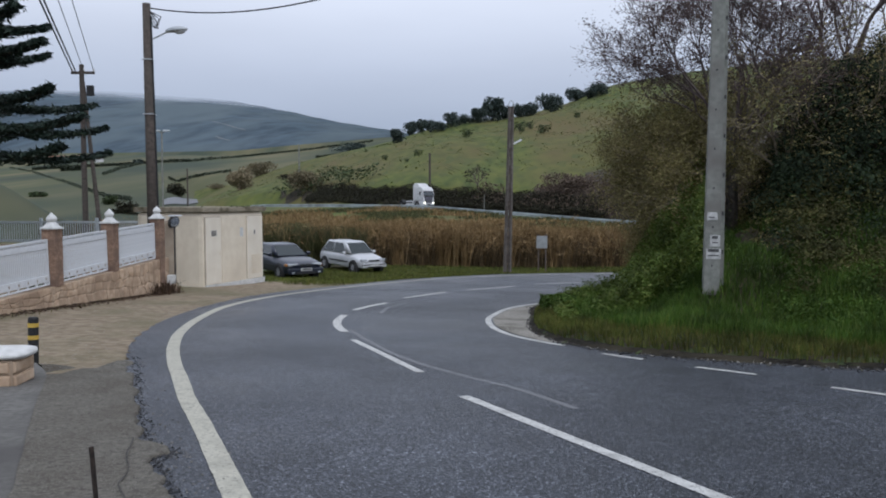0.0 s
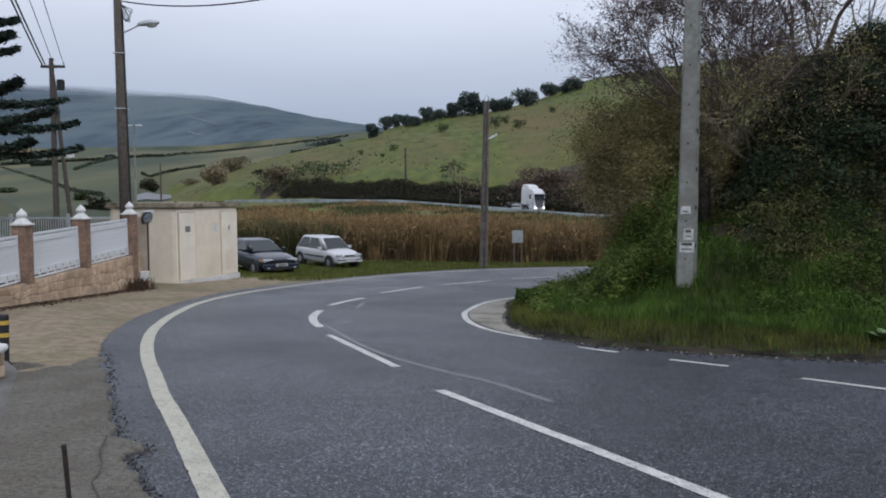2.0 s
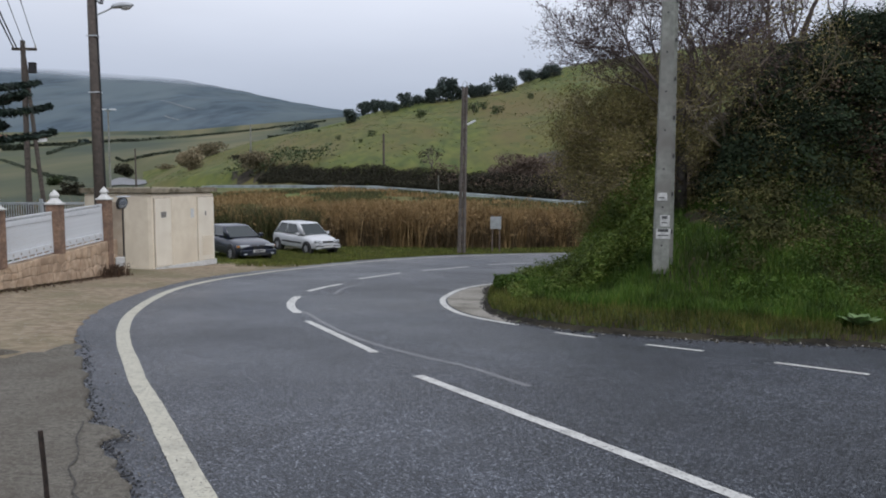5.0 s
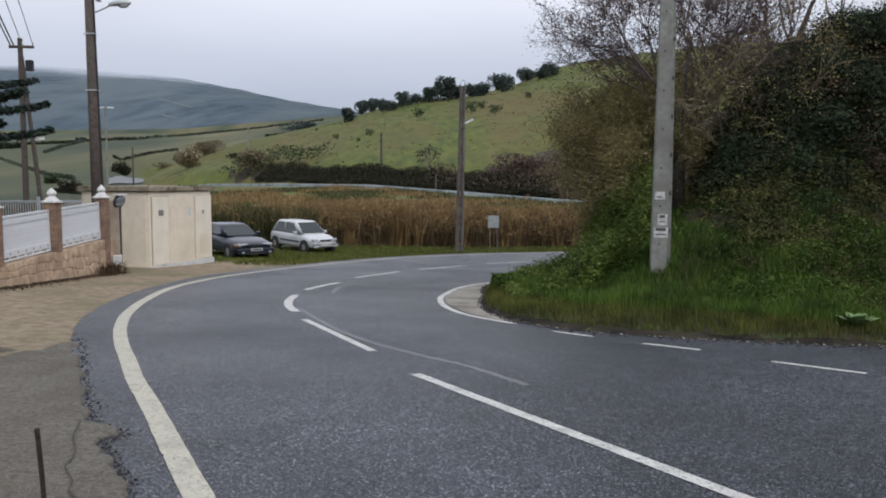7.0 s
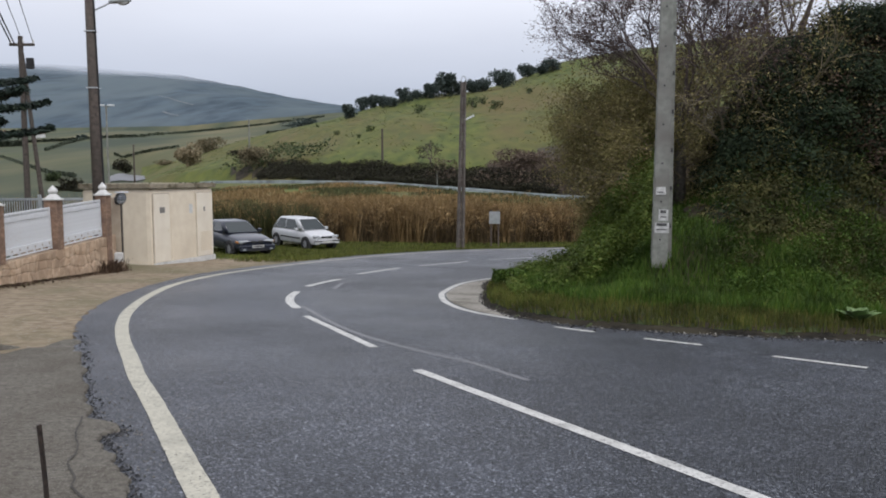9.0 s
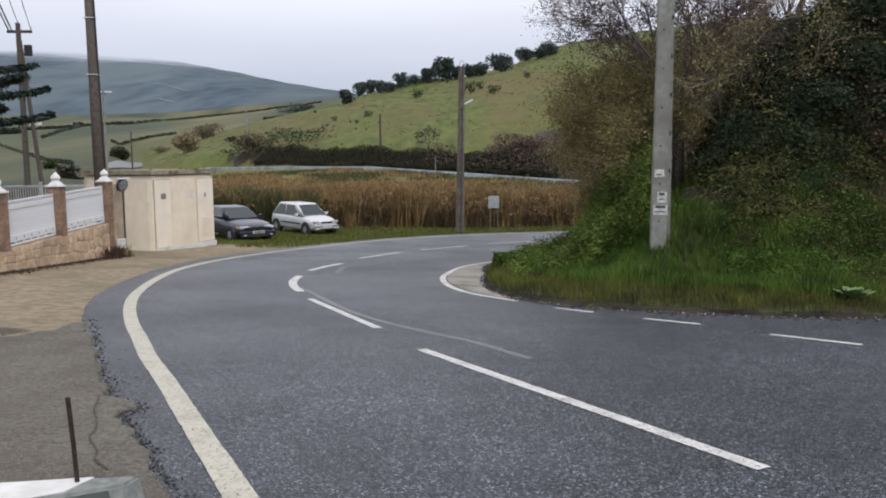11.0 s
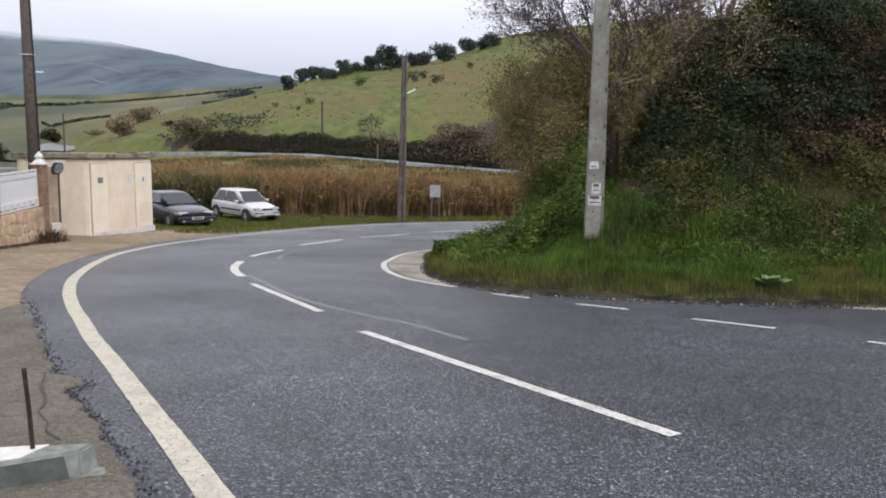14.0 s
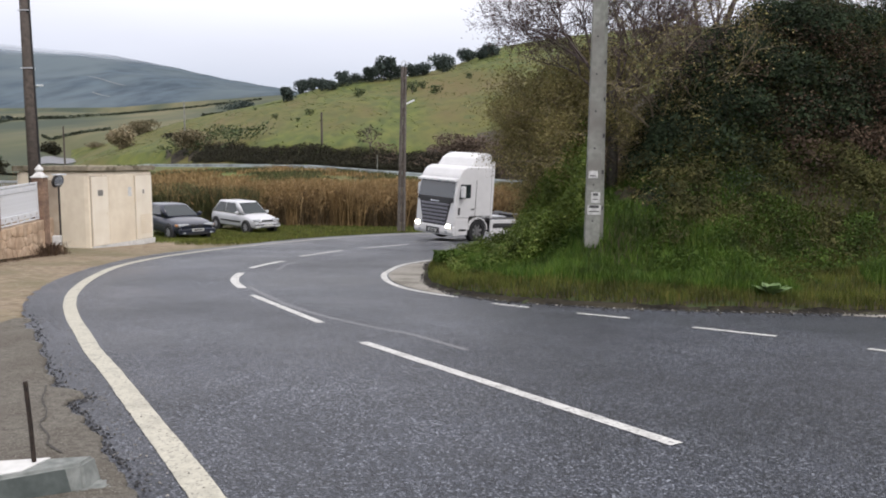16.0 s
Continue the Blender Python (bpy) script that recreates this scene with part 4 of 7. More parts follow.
def lamp_pole():
    x, y = -8.62, 24.5
    zb = gz_at(x, y) - 0.1
    top = empty("street_lamp", pose(x, y, zb, 0, -0.55, 0))
    tagged(top, "dark wooden pole with street lamp and overhead cable", "street lamp")
    H = 8.55
    part("pole", tube(bmesh.new(), [(0, 0, 0), (0, 0, H * 0.5), (0, 0, H)], [0.18, 0.15, 0.115], 14), POLE_WOOD, top, smooth=True)
    part("cable_run", tube(bmesh.new(), [(0.19, -0.02, 0), (0.155, -0.02, H * 0.5), (0.125, -0.02, H - 0.4)], 0.03, 8), BLACK, top, "black cable running down the pole")
    part("band", boxes((-0.15, 0.15, -0.15, 0.15, 5.3, 5.33)), STEEL, top)
    part("band", boxes((-0.14, 0.14, -0.14, 0.14, 6.9, 6.93)), STEEL, top)
    part("arm", tube(bmesh.new(), [(0.1, 0, 7.5), (0.35, -0.02, 7.6), (0.62, -0.05, 7.72)], 0.025, 8), STEEL, top)
    bm = bmesh.new()
    bmesh.ops.create_uvsphere(bm, u_segments=18, v_segments=10, radius=1.0)
    for v in bm.verts:
        v.co = Vector((v.co.x * 0.33, v.co.y * 0.14, max(v.co.z, -0.35) * 0.11))
    part("lamp_head", bm, STEEL, top, "grey cobra lamp head", smooth=True).matrix_basis = pose(0.88, -0.05, 7.76, 0, -6, 0)
    bm = bmesh.new()
    bmesh.ops.create_uvsphere(bm, u_segments=14, v_segments=8, radius=1.0)
    for v in bm.verts:
        v.co = Vector((v.co.x * 0.17, v.co.y * 0.10, min(v.co.z, 0.2) * 0.09))
    part("lens", bm, PAPER, top, "pale lamp lens", smooth=True).matrix_basis = pose(0.98, -0.05, 7.73, 0, -6, 0)
    bm = bmesh.new()
    for k in range(4):
        a = k * 1.7
        tube(bm, [(0.12, -0.05, H - 0.25), (0.3 + 0.05 * k, -0.1, H - 0.5 - 0.1 * math.sin(a)), (0.32 + 0.06 * math.cos(a), -0.12, H - 0.75), (0.13, -0.05, H - 0.65 + 0.1 * k)], 0.016, 5)
    part("cable_loops", bm, BLACK, top, "tangled black cable loops")
    return zb + H


top_z = lamp_pole()


def wire(name, a, b, sag, r=0.014, label="thin black overhead cable"):
    a, b = Vector(a), Vector(b)
    pts = [a.lerp(b, t) - Vector((0, 0, 4 * sag * t * (1 - t))) for t in np.linspace(0, 1, 24)]
    w = part(name, tube(bmesh.new(), pts, r, 5), BLACK, smooth=True)
    tagged(w, label, "cable")


wire("overhead_cable", (-8.54, 24.45, top_z - 0.15), (4.8, 14.5, 8.35), 1.25, 0.02)


POLE_BROWN = noise_mat("stained_pole_concrete", (0.105, 0.09, 0.08), (0.17, 0.15, 0.135), 9, 0.9, (0.085, 0.072, 0.062), 1.2, 0.35, 50)


def far_pole():
    x, y = 3.15, 39.6
    zb = gz_at(x, y) - 0.1
    top = empty("utility_pole", pose(x, y, zb, 0, 1.1, 4))
    tagged(top, "slender twin-leg concrete pole with small lamp bracket", "utility pole")
    H = 8.2
    part("leg", tube(bmesh.new(), [(-0.112, 0, 0), (-0.07, 0, H)], [0.10, 0.07], 4), POLE_BROWN, top)
    part("leg", tube(bmesh.new(), [(0.112, 0, 0), (0.07, 0, H)], [0.10, 0.07], 4), POLE_BROWN, top)
    for i in range(9):
        z = 0.7 + 0.85 * i
        part("web", boxes((-0.10, 0.10, -0.05, 0.05, z, z + 0.42)), POLE_WOOD, top)
    part("ring", tube(bmesh.new(), [(-0.1 + 0 * a, 0, H) if a == 0 else (-0.13 * math.cos(a * math.pi / 8), 0, H + 0.28 * math.sin(a * math.pi / 8)) for a in range(9)], 0.02, 6), STEEL, top, "wire ring on top")
    part("bracket_lamp", boxes((0.05, 0.5, -0.04, 0.04, -0.04, 0.04), bevel=0.02), WHITE_METAL, top, "small pale lamp").matrix_basis = pose(0.1, 0, 6.4, 0, -28, 0)


far_pole()
RUST_POST = noise_mat("weathered_brown_posts", (0.09, 0.07, 0.06), (0.15, 0.12, 0.10), 14, 0.9)
sg = empty("road_sign", pose(5.12, 42.0, gz_at(5.12, 42) + 0.21, 0, 0, -14))
tagged(sg, "small square road sign seen from behind on two posts", "road sign")
part("plate", boxes((-0.28, 0.28, -0.02, 0.02, 1.03, 1.66), bevel=0.01), SIGN_BACK, sg)
for ox in (-0.22, 0.16):
    part("post", boxes((ox, ox + 0.07, 0.021, 0.07, -0.4, 1.75)), RUST_POST, sg)

# striped bollard, low wall end, block with iron rod
b = empty("bollard", pose(-4.97, 9.95, float(g(-4.97, 9.95)), 0, 1.5, 0))
tagged(b, "short black bollard with two yellow bands", "bollard")
part("bollard_body", tube(bmesh.new(), [(0, 0, -0.1), (0, 0, 0.0), (0, 0, 0.55), (0, 0, 0.57)], [0.062, 0.06, 0.06, 0.05], 16), BLACK, b, smooth=False)
for z in (0.30, 0.45):
    part("band", tube(bmesh.new(), [(0, 0, z), (0, 0, z + 0.05)], [0.063, 0.063], 16), YELLOW, b, "faded yellow band")
lw = empty("low_wall", pose(-4.38, 8.62, float(g(-4.3, 8.6)), 0, 0, 4))
tagged(lw, "low stone wall end with rounded white coping", "wall")
bm = bmesh.new()
box(bm, -3.2, -0.02, -0.25, 0.25, -0.1, 0.29)
part("wall_core", bm, MORTAR, lw)
rnd = random.Random(7)
for i in range(11):
    for j in range(2):
        cx, cz = -0.15 - 0.28 * i + rnd.uniform(-0.03, 0.03), 0.08 + 0.14 * j
        part("stone", boxes((cx - 0.125, cx + 0.115, -0.28, -0.2, cz - 0.06, cz + 0.055), bevel=0.02), STONE, lw)
for j in range(2):
    part("stone", boxes((-0.06, 0.01, -0.24, 0.2, 0.02 + 0.14 * j, 0.135 + 0.14 * j), bevel=0.02), STONE, lw)
bm = bmesh.new()
tube(bm, [(-3.2, 0, 0), (-0.1, 0, 0), (0.02, 0, 0), (0.08, 0, 0)], [1, 1, 0.85, 0.4], 20)
for v in bm.verts:
    v.co.y *= 0.31
    v.co.z = 0.335 + v.co.z * 0.06
part("coping", bm, WHITE, lw, "rounded white coping", smooth=True)

bk = empty("kerb_block", pose(-1.33, 3.85, -0.155))
tagged(bk, "cement block painted white and slate green with an iron rod", "concrete block")


def hexahedron(lo, hi, bevel):
    bm = bmesh.new()
    a, b = [bm.verts.new(p) for p in lo], [bm.verts.new(p) for p in hi]
    bm.faces.new(a[::-1])
    bm.faces.new(b)
    for k in range(4):
        bm.faces.new((a[k], a[(k + 1) % 4], b[(k + 1) % 4], b[k]))
    bmesh.ops.recalc_face_normals(bm, faces=bm.faces)
    if bevel:
        bmesh.ops.bevel(bm, geom=bm.edges[:], offset=bevel, segments=2, affect="EDGES")
    return bm


BLOCK_LO = [(-0.925, -0.45, -0.06), (0.0, -0.045, -0.06), (0.04, 0.15, -0.06), (-1.2, 0.03, -0.06)]
BLOCK_HI = [(-0.96, -0.40, 0.15), (-0.035, 0.005, 0.15), (0.0, 0.125, 0.15), (-1.2, 0.02, 0.15)]
part("block_body", hexahedron(BLOCK_LO, BLOCK_HI, 0.014), CEMENT, bk)


def on_face(u, w, out):
    a, b, c, d = (Vector(p) for p in (BLOCK_LO[0], BLOCK_LO[1], BLOCK_HI[0], BLOCK_HI[1]))
    nrm = (b - a).cross(c - a).normalized()
    return a.lerp(b, u).lerp(c.lerp(d, u), w) + nrm * out


part("painted_panel", hexahedron([on_face(u, w, -0.004) for u, w in ((0.02, 0.2), (0.94, 0.2), (0.92, 0.93), (0.02, 0.93))], [on_face(u, w, 0.005) for u, w in ((0.02, 0.2), (0.94, 0.2), (0.92, 0.93), (0.02, 0.93))], 0.0), SLATE, bk, "slate green painted face")
part("painted_top", hexahedron([(-0.93, -0.36, 0.146), (-0.30, -0.075, 0.146), (-0.22, 0.10, 0.146), (-1.18, 0.015, 0.146)], [(-0.93, -0.36, 0.155), (-0.30, -0.075, 0.155), (-0.22, 0.10, 0.155), (-1.18, 0.015, 0.155)], 0.0), WHITE, bk, "white painted top")


def mound(name, label, cx, cy, ax, ay, turn, h, material, seed):
    bm = bmesh.new()
    bmesh.ops.create_grid(bm, x_segments=34, y_segments=16, size=1.0)
    ct, st = math.cos(turn), math.sin(turn)
    for v in bm.verts:
        rr = max(abs(v.co.x), abs(v.co.y))
        wob = 1 + 0.26 * noise.noise((v.co.x * 3, v.co.y * 3, seed)) + 0.12 * noise.noise((v.co.x * 9, v.co.y * 9, seed))
        px, py = v.co.x * ax * wob, v.co.y * ay * wob
        v.co = Vector((cx + px * ct - py * st, cy + px * st + py * ct, h * (1 - rr ** 3) + 0.012 * noise.noise(v.co * 7) - 0.012))
    return part(name, bm, material, bk, label, smooth=True)


mound("cement_footing", "spilled cement footing", -0.02, 0.0, 0.17, 0.10, 0.62, 0.035, CEMENT, 4)
mound("whitewash_spill", "spilled whitewash round the block", -0.66, -0.50, 0.26, 0.09, 0.52, 0.05, WHITE, 8)
part("iron_rod", tube(bmesh.new(), [(-0.28, 0.045, 0.1), (-0.29, 0.045, 0.35), (-0.305, 0.045, 0.585)], 0.0125, 8), RUST, bk, "dark rusty iron rod")


# ---------- vegetation ----------
def mesh_from(name, verts, faces, k, material, smooth=False):
    """A mesh of n faces with k corners each, from arrays."""
    me = bpy.data.meshes.new(name)
    me.vertices.add(len(verts))
    me.vertices.foreach_set("co", np.asarray(verts, np.float32).ravel())
    n = len(faces)
    me.loops.add(n * k)
    me.loops.foreach_set("vertex_index", np.asarray(faces, np.int32).ravel())
    me.polygons.add(n)
    me.polygons.foreach_set("loop_start", np.arange(0, n * k, k, dtype=np.int32))
    me.update(calc_edges=True)
    me.validate()
    me.materials.append(material)
    return me


R = np.random.default_rng(11)


def leaf_mesh(name, pts, lo, hi, material, flat=0.3, slim=0.55, facing=None):
    """Folded diamond leaves at pts, turned at random, or roughly towards the given directions."""
    n = len(pts)
    a = R.uniform(0, 2 * np.pi, n)
    tilt = R.normal(0, 1, (n, 3))
    tilt[:, 2] = np.abs(tilt[:, 2]) + flat
    if facing is not None:
        tilt = facing + R.normal(0, 0.42, (n, 3))
    tilt /= np.linalg.norm(tilt, axis=1)[:, None]
    d = np.stack([np.cos(a), np.sin(a), R.uniform(-0.6, 0.4, n)], 1)
    d -= (d * tilt).sum(1)[:, None] * tilt
    d /= np.linalg.norm(d, axis=1)[:, None] + 1e-9
    s = np.cross(tilt, d)
    L = R.uniform(lo, hi, n)[:, None]
    v = np.empty((n, 4, 3))
    v[:, 0] = pts - d * L * 0.5
    v[:, 1] = pts + s * L * slim * 0.5 + tilt * L * 0.12
    v[:, 2] = pts + d * L * 0.5
    v[:, 3] = pts - s * L * slim * 0.5 + tilt * L * 0.12
    return mesh_from(name, v.reshape(-1, 3), np.arange(n * 4).reshape(n, 4), 4, material)


def blade_mesh(name, pts, lo, hi, width, material, lean=0.45):
    """Grass blades: narrow bent strips that taper to a tip."""
    n = len(pts)
    a = R.uniform(0, 2 * np.pi, n)
    side = np.stack([np.cos(a), np.sin(a), np.zeros(n)], 1)
    b = R.uniform(0, 2 * np.pi, n)
    out = np.stack([np.cos(b), np.sin(b), np.zeros(n)], 1) * R.uniform(0.1, lean, n)[:, None]
    h = R.uniform(lo, hi, n)[:, None]
    upv = np.array([0, 0, 1.0])
    w = width * R.uniform(0.7, 1.3, n)[:, None]
    v = np.empty((n, 5, 3))
    v[:, 0] = pts - side * w * 0.5
    v[:, 1] = pts + side * w * 0.5
    mid = pts + upv * h * 0.6 + out * h * 0.35
    v[:, 2] = mid + side * w * 0.4
    v[:, 3] = mid - side * w * 0.4
    v[:, 4] = pts + upv * h * 0.95 + out * h * 1.0
    base = np.arange(n)[:, None] * 5
    tri = np.concatenate([base + [0, 1, 2], base + [0, 2, 3], base + [3, 2, 4]], 0)
    return mesh_from(name, v.reshape(-1, 3), tri, 3, material)


def field_noise(x, y, s, seed=0.0):
    return (np.sin(x * s + seed) * np.sin(y * s * 1.13 + 1.7 * seed) + np.sin(x * s * 2.3 + y * s * 0.7 + seed * 3) * 0.6 + np.sin(y * s * 2.9 - x * s * 1.1 + seed) * 0.5) / 2.1


GRASS = leaf_mat("fresh_grass", (0.030, 0.070, 0.008), (0.080, 0.144, 0.017), 0.65, (0.130, 0.160, 0.032))
GRASS_DRY = leaf_mat("yellowing_grass", (0.052, 0.074, 0.012), (0.118, 0.128, 0.024), 0.7, (0.170, 0.140, 0.048))
WEED = leaf_mat("bank_weeds", (0.033, 0.068, 0.009), (0.074, 0.130, 0.018), 0.75, (0.112, 0.152, 0.030))
VERGE = leaf_mat("lime_verge_grass", (0.080, 0.110, 0.018), (0.180, 0.205, 0.042), 0.7, (0.25, 0.24, 0.08), 0.25)
NETTLE = leaf_mat("yellow_green_nettles", (0.060, 0.100, 0.015), (0.125, 0.172, 0.032), 0.65, (0.175, 0.200, 0.052), 0.35)
IVY = leaf_mat("dark_ivy", (0.011, 0.021, 0.010), (0.029, 0.047, 0.020), 0.85, (0.055, 0.074, 0.034))
BROWN_LEAF = leaf_mat("brown_green_bramble", (0.042, 0.046, 0.013), (0.088, 0.088, 0.026), 0.8, (0.130, 0.116, 0.044))
SHRUB_LEAF = leaf_mat("yellow_brown_shrub_leaves", (0.125, 0.116, 0.042), (0.275, 0.240, 0.098), 0.7, (0.38, 0.31, 0.155), 0.4)
RUSSET = leaf_mat("russet_bramble", (0.050, 0.033, 0.022), (0.100, 0.064, 0.042), 0.75, (0.14, 0.10, 0.062))
TWIG = noise_mat("purple_brown_twigs", (0.062, 0.047, 0.044), (0.130, 0.100, 0.092), 6, 0.85, bump=0.2)
TWIG_TAN = noise_mat("tan_twigs", (0.12, 0.098, 0.062), (0.23, 0.19, 0.13), 6, 0.85, bump=0.2)
BARK = noise_mat("grey_bark", (0.06, 0.052, 0.045), (0.13, 0.115, 0.10), 10, 0.9, bump=0.5)
REED = leaf_mat("dry_reeds", (0.130, 0.082, 0.034), (0.290, 0.195, 0.088), 0.8, (0.40, 0.29, 0.15), 0.2)
REED_DARK = leaf_mat("dark_brown_reeds", (0.060, 0.042, 0.022), (0.135, 0.094, 0.048), 0.85, (0.20, 0.145, 0.08), 0.15)
REED_GREEN = leaf_mat("green_undergrowth", (0.040, 0.050, 0.018), (0.092, 0.094, 0.034), 0.7, (0.15, 0.125, 0.06))


def bank_points(n, x0, x1, y0, y1, dlo, dhi):
    x, y = R.uniform(x0, x1, n), R.uniform(y0, y1, n)
    d = seg_dist(x, y, BANK_EDGE)
    ok = inside(x, y, BANK_POLY) & (d > dlo) & (d < dhi)
    return x[ok], y[ok], d[ok]


def stuff(name, me, label, category):
    return tagged(new(name, me), label, category, kind="stuff")


# grass at the toe of the bank
x, y, d = bank_points(300000, 1.5, 17, 10, 23, 0.05, 6.0)
dry = (d < 0.9 + 0.4 * field_noise(x, y, 1.3, 2)) | ((x > 7.2 + 0.8 * field_noise(x, y, 1.1, 4)) & (field_noise(x, y, 0.9, 1) > -0.2))
keep = R.uniform(0, 1, len(x)) < np.where(d < 3.2, 1.0, 0.75) * np.where((d > 4.2) & (x < 6.5), 0.0, 1.0)
z = land(x, y)[0]
P = np.stack([x, y, z - 0.01], 1)
stuff("grass", blade_mesh("grass", P[keep & ~dry], 0.10, 0.30, 0.014, GRASS), "lush green grass on the road bank", "grass")
stuff("grass", blade_mesh("grass", P[keep & dry & (R.uniform(0, 1, len(x)) < 0.75)], 0.06, 0.2, 0.012, GRASS_DRY), "short yellowing grass along the bank foot", "grass")
# broad-leaved weeds and trailing ivy above it
x, y, d = bank_points(330000, 1.6, 17, 11, 24, 1.5, 6.9)
clump = np.clip(field_noise(x, y, 2.1, 3) + 0.5, 0, 1.3)
# weeds thinned here so bare dark ground reads as shade behind the pole
hollow = (x / y > 0.325) & (x / y < 0.43 + 0.03 * field_noise(x, y, 1.9, 5)) & (d > 2.9 + 0.3 * field_noise(x, y, 2.3, 2))
ok = (R.uniform(0, 1, len(x)) < 0.3 + 0.65 * clump) & ~((x > 8.2) & (d < 2.2)) & (np.hypot(x - 4.78, y - 14.1) > 0.8) & ~(hollow & (R.uniform(0, 1, len(x)) < 0.85)) & ~((d > 4.0) & (R.uniform(0, 1, len(x)) < 0.7))
x, y, d, clump = x[ok], y[ok], d[ok], clump[ok]
z = land(x, y)[0] + R.uniform(0, 1, len(x)) ** 0.6 * (0.12 + 0.5 * clump * sstep(1.7, 3.6, d))
stuff("bank_weeds", leaf_mesh("bank_weeds", np.stack([x, y, z], 1), 0.03, 0.075, WEED, 0.7), "dense green weeds covering the bank", "weeds")
# ivy-clad nose of the bank
x, y, d = bank_points(320000, 1.8, 7.5, 13.5, 27, 0.45, 6.0)
ok = (y - 14.6 > 0.28 * (x - 2)) & (np.hypot(x - 4.78, y - 14.2) > 0.7) & (R.uniform(0, 1, len(x)) < 0.8) & (x / y < 0.322 + 0.02 * field_noise(x, y, 2.3, 1))
x, y, d = x[ok], y[ok], d[ok]
hgt = (0.22 + 2.75 * sstep(1.2, 3.9, d)) * (0.6 + 0.5 * field_noise(x, y, 1.7, 6))
z = land(x, y)[0] + R.uniform(0, 1, len(x)) ** 0.5 * np.maximum(hgt, 0.05)
stuff("bank_ivy", leaf_mesh("bank_ivy", np.stack([x, y, z], 1), 0.045, 0.095, NETTLE, 0.4), "green ivy and nettles on the nose of the bank", "ivy")


# bushes: clumps of leaves over the upper bank
def canopy(n, x0, x1, y0, y1, dlo, thick, seed, lo, hi, material, name, label, cut=None, sharp=0.45, gap=0.0):
    x, y, d = bank_points(n, x0, x1, y0, y1, dlo, 40)
    f = field_noise(x, y, 1.15, seed)
    f2 = field_noise(x, y, 3.1, seed + 2)
    ok = (f + 0.35 * f2) > gap - 0.9
    if cut is not None:
        ok &= cut(x, y)
    x, y, d, f, f2 = x[ok], y[ok], d[ok], f[ok], f2[ok]
    top = thick * sstep(dlo, dlo + 1.8, d) * (0.72 + 0.26 * f + 0.22 * f2)
    fall = R.exponential(sharp, len(x))
    z = land(x, y)[0] + np.maximum(top - fall, R.uniform(0, 0.3, len(x)))
    j = R.normal(0, 0.07, (len(x), 3))
    stuff(name, leaf_mesh(name, np.stack([x, y, z], 1) + j, lo, hi, material, 1.0), label, "bush")


canopy(190000, 5.0, 17, 13, 24, 4.9, 2.45, 1.0, 0.05, 0.11, IVY, "ivy_thicket", "dark ivy thicket over the upper bank", cut=lambda x, y: x > 4.9 + 0.1 * (y - 13))
canopy(70000, 4.8, 16, 13.0, 24, 4.6, 2.35, 4.0, 0.035, 0.085, BROWN_LEAF, "bramble_thicket", "brownish green brambles among the ivy", sharp=0.35, gap=0.72)
canopy(50000, 8.5, 17, 13.5, 21, 4.2, 2.55, 7.0, 0.035, 0.085, RUSSET, "russet_thicket", "russet withered brambles on the bank", sharp=0.25, gap=0.7, cut=lambda x, y: x > 9.3)


def domes(count, zone, dlo, dhi, sel, rlo, rhi, rise, per, lo, hi, material, name, label, droop=0.0):
    """Rounded, overlapping cushions of outward-facing leaves, bulging from the slope."""
    x, y, d = bank_points(60000, *zone, dlo, dhi)
    ok = sel(x, y, d)
    x, y, d = x[ok][:count], y[ok][:count], d[ok][:count]
    r = R.uniform(rlo, rhi, len(x))
    c = np.stack([x, y, land(x, y)[0] + rise(x, y, d) - 0.35 * r], 1)
    k = np.maximum(40, (per * (r / rhi) ** 2).astype(int))
    who = np.repeat(np.arange(len(x)), k)
    n = R.normal(0, 1, (len(who), 3))
    n /= np.linalg.norm(n, axis=1)[:, None]
    n[:, 2] = np.where(n[:, 2] < -0.35, -n[:, 2], n[:, 2])
    lump = 1 + 0.16 * np.sin(n[:, 0] * 7 + who) * np.sin(n[:, 2] * 6 + 2.1 * who)
    p = c[who] + n * (r[who] * lump * R.uniform(0.80, 1.06, len(who)))[:, None] * np.array([1, 1, 0.8])
    p[:, 2] -= droop * R.exponential(0.25, len(who))
    p[:, 2] = np.maximum(p[:, 2], land(p[:, 0], p[:, 1])[0] + 0.01)
    stuff(name, leaf_mesh(name, p, lo, hi, material, 0.4, 0.6, n + np.array([0, 0, 0.35])), label, "bush")


over = lambda x, y, d: 2.45 * sstep(4.6, 6.6, d) * (0.75 + 0.2 * field_noise(x, y, 1.15, 1.0))
wild = lambda x, y, s, k: field_noise(x, y, s, k)
domes(210, (6.2, 15, 13.2, 21), 4.7, 9.5, lambda x, y, d: (x / y > 0.40) & ~((x > 9.0) & (d < 5.6)), 0.30, 0.75, over, 900, 0.045, 0.095, IVY, "ivy_thicket", "glossy dark ivy cushions over the upper bank", 0.5)
domes(60, (7.5, 15, 12.5, 20), 4.9, 7.2, lambda x, y, d: (x > 9.0) & (wild(x, y, 1.3, 2) > -0.4), 0.25, 0.55, lambda x, y, d: 0.3 + 0.7 * over(x, y, d), 420, 0.04, 0.10, RUSSET, "russet_thicket", "russet withered bramble cushions on the bank", 1.0)
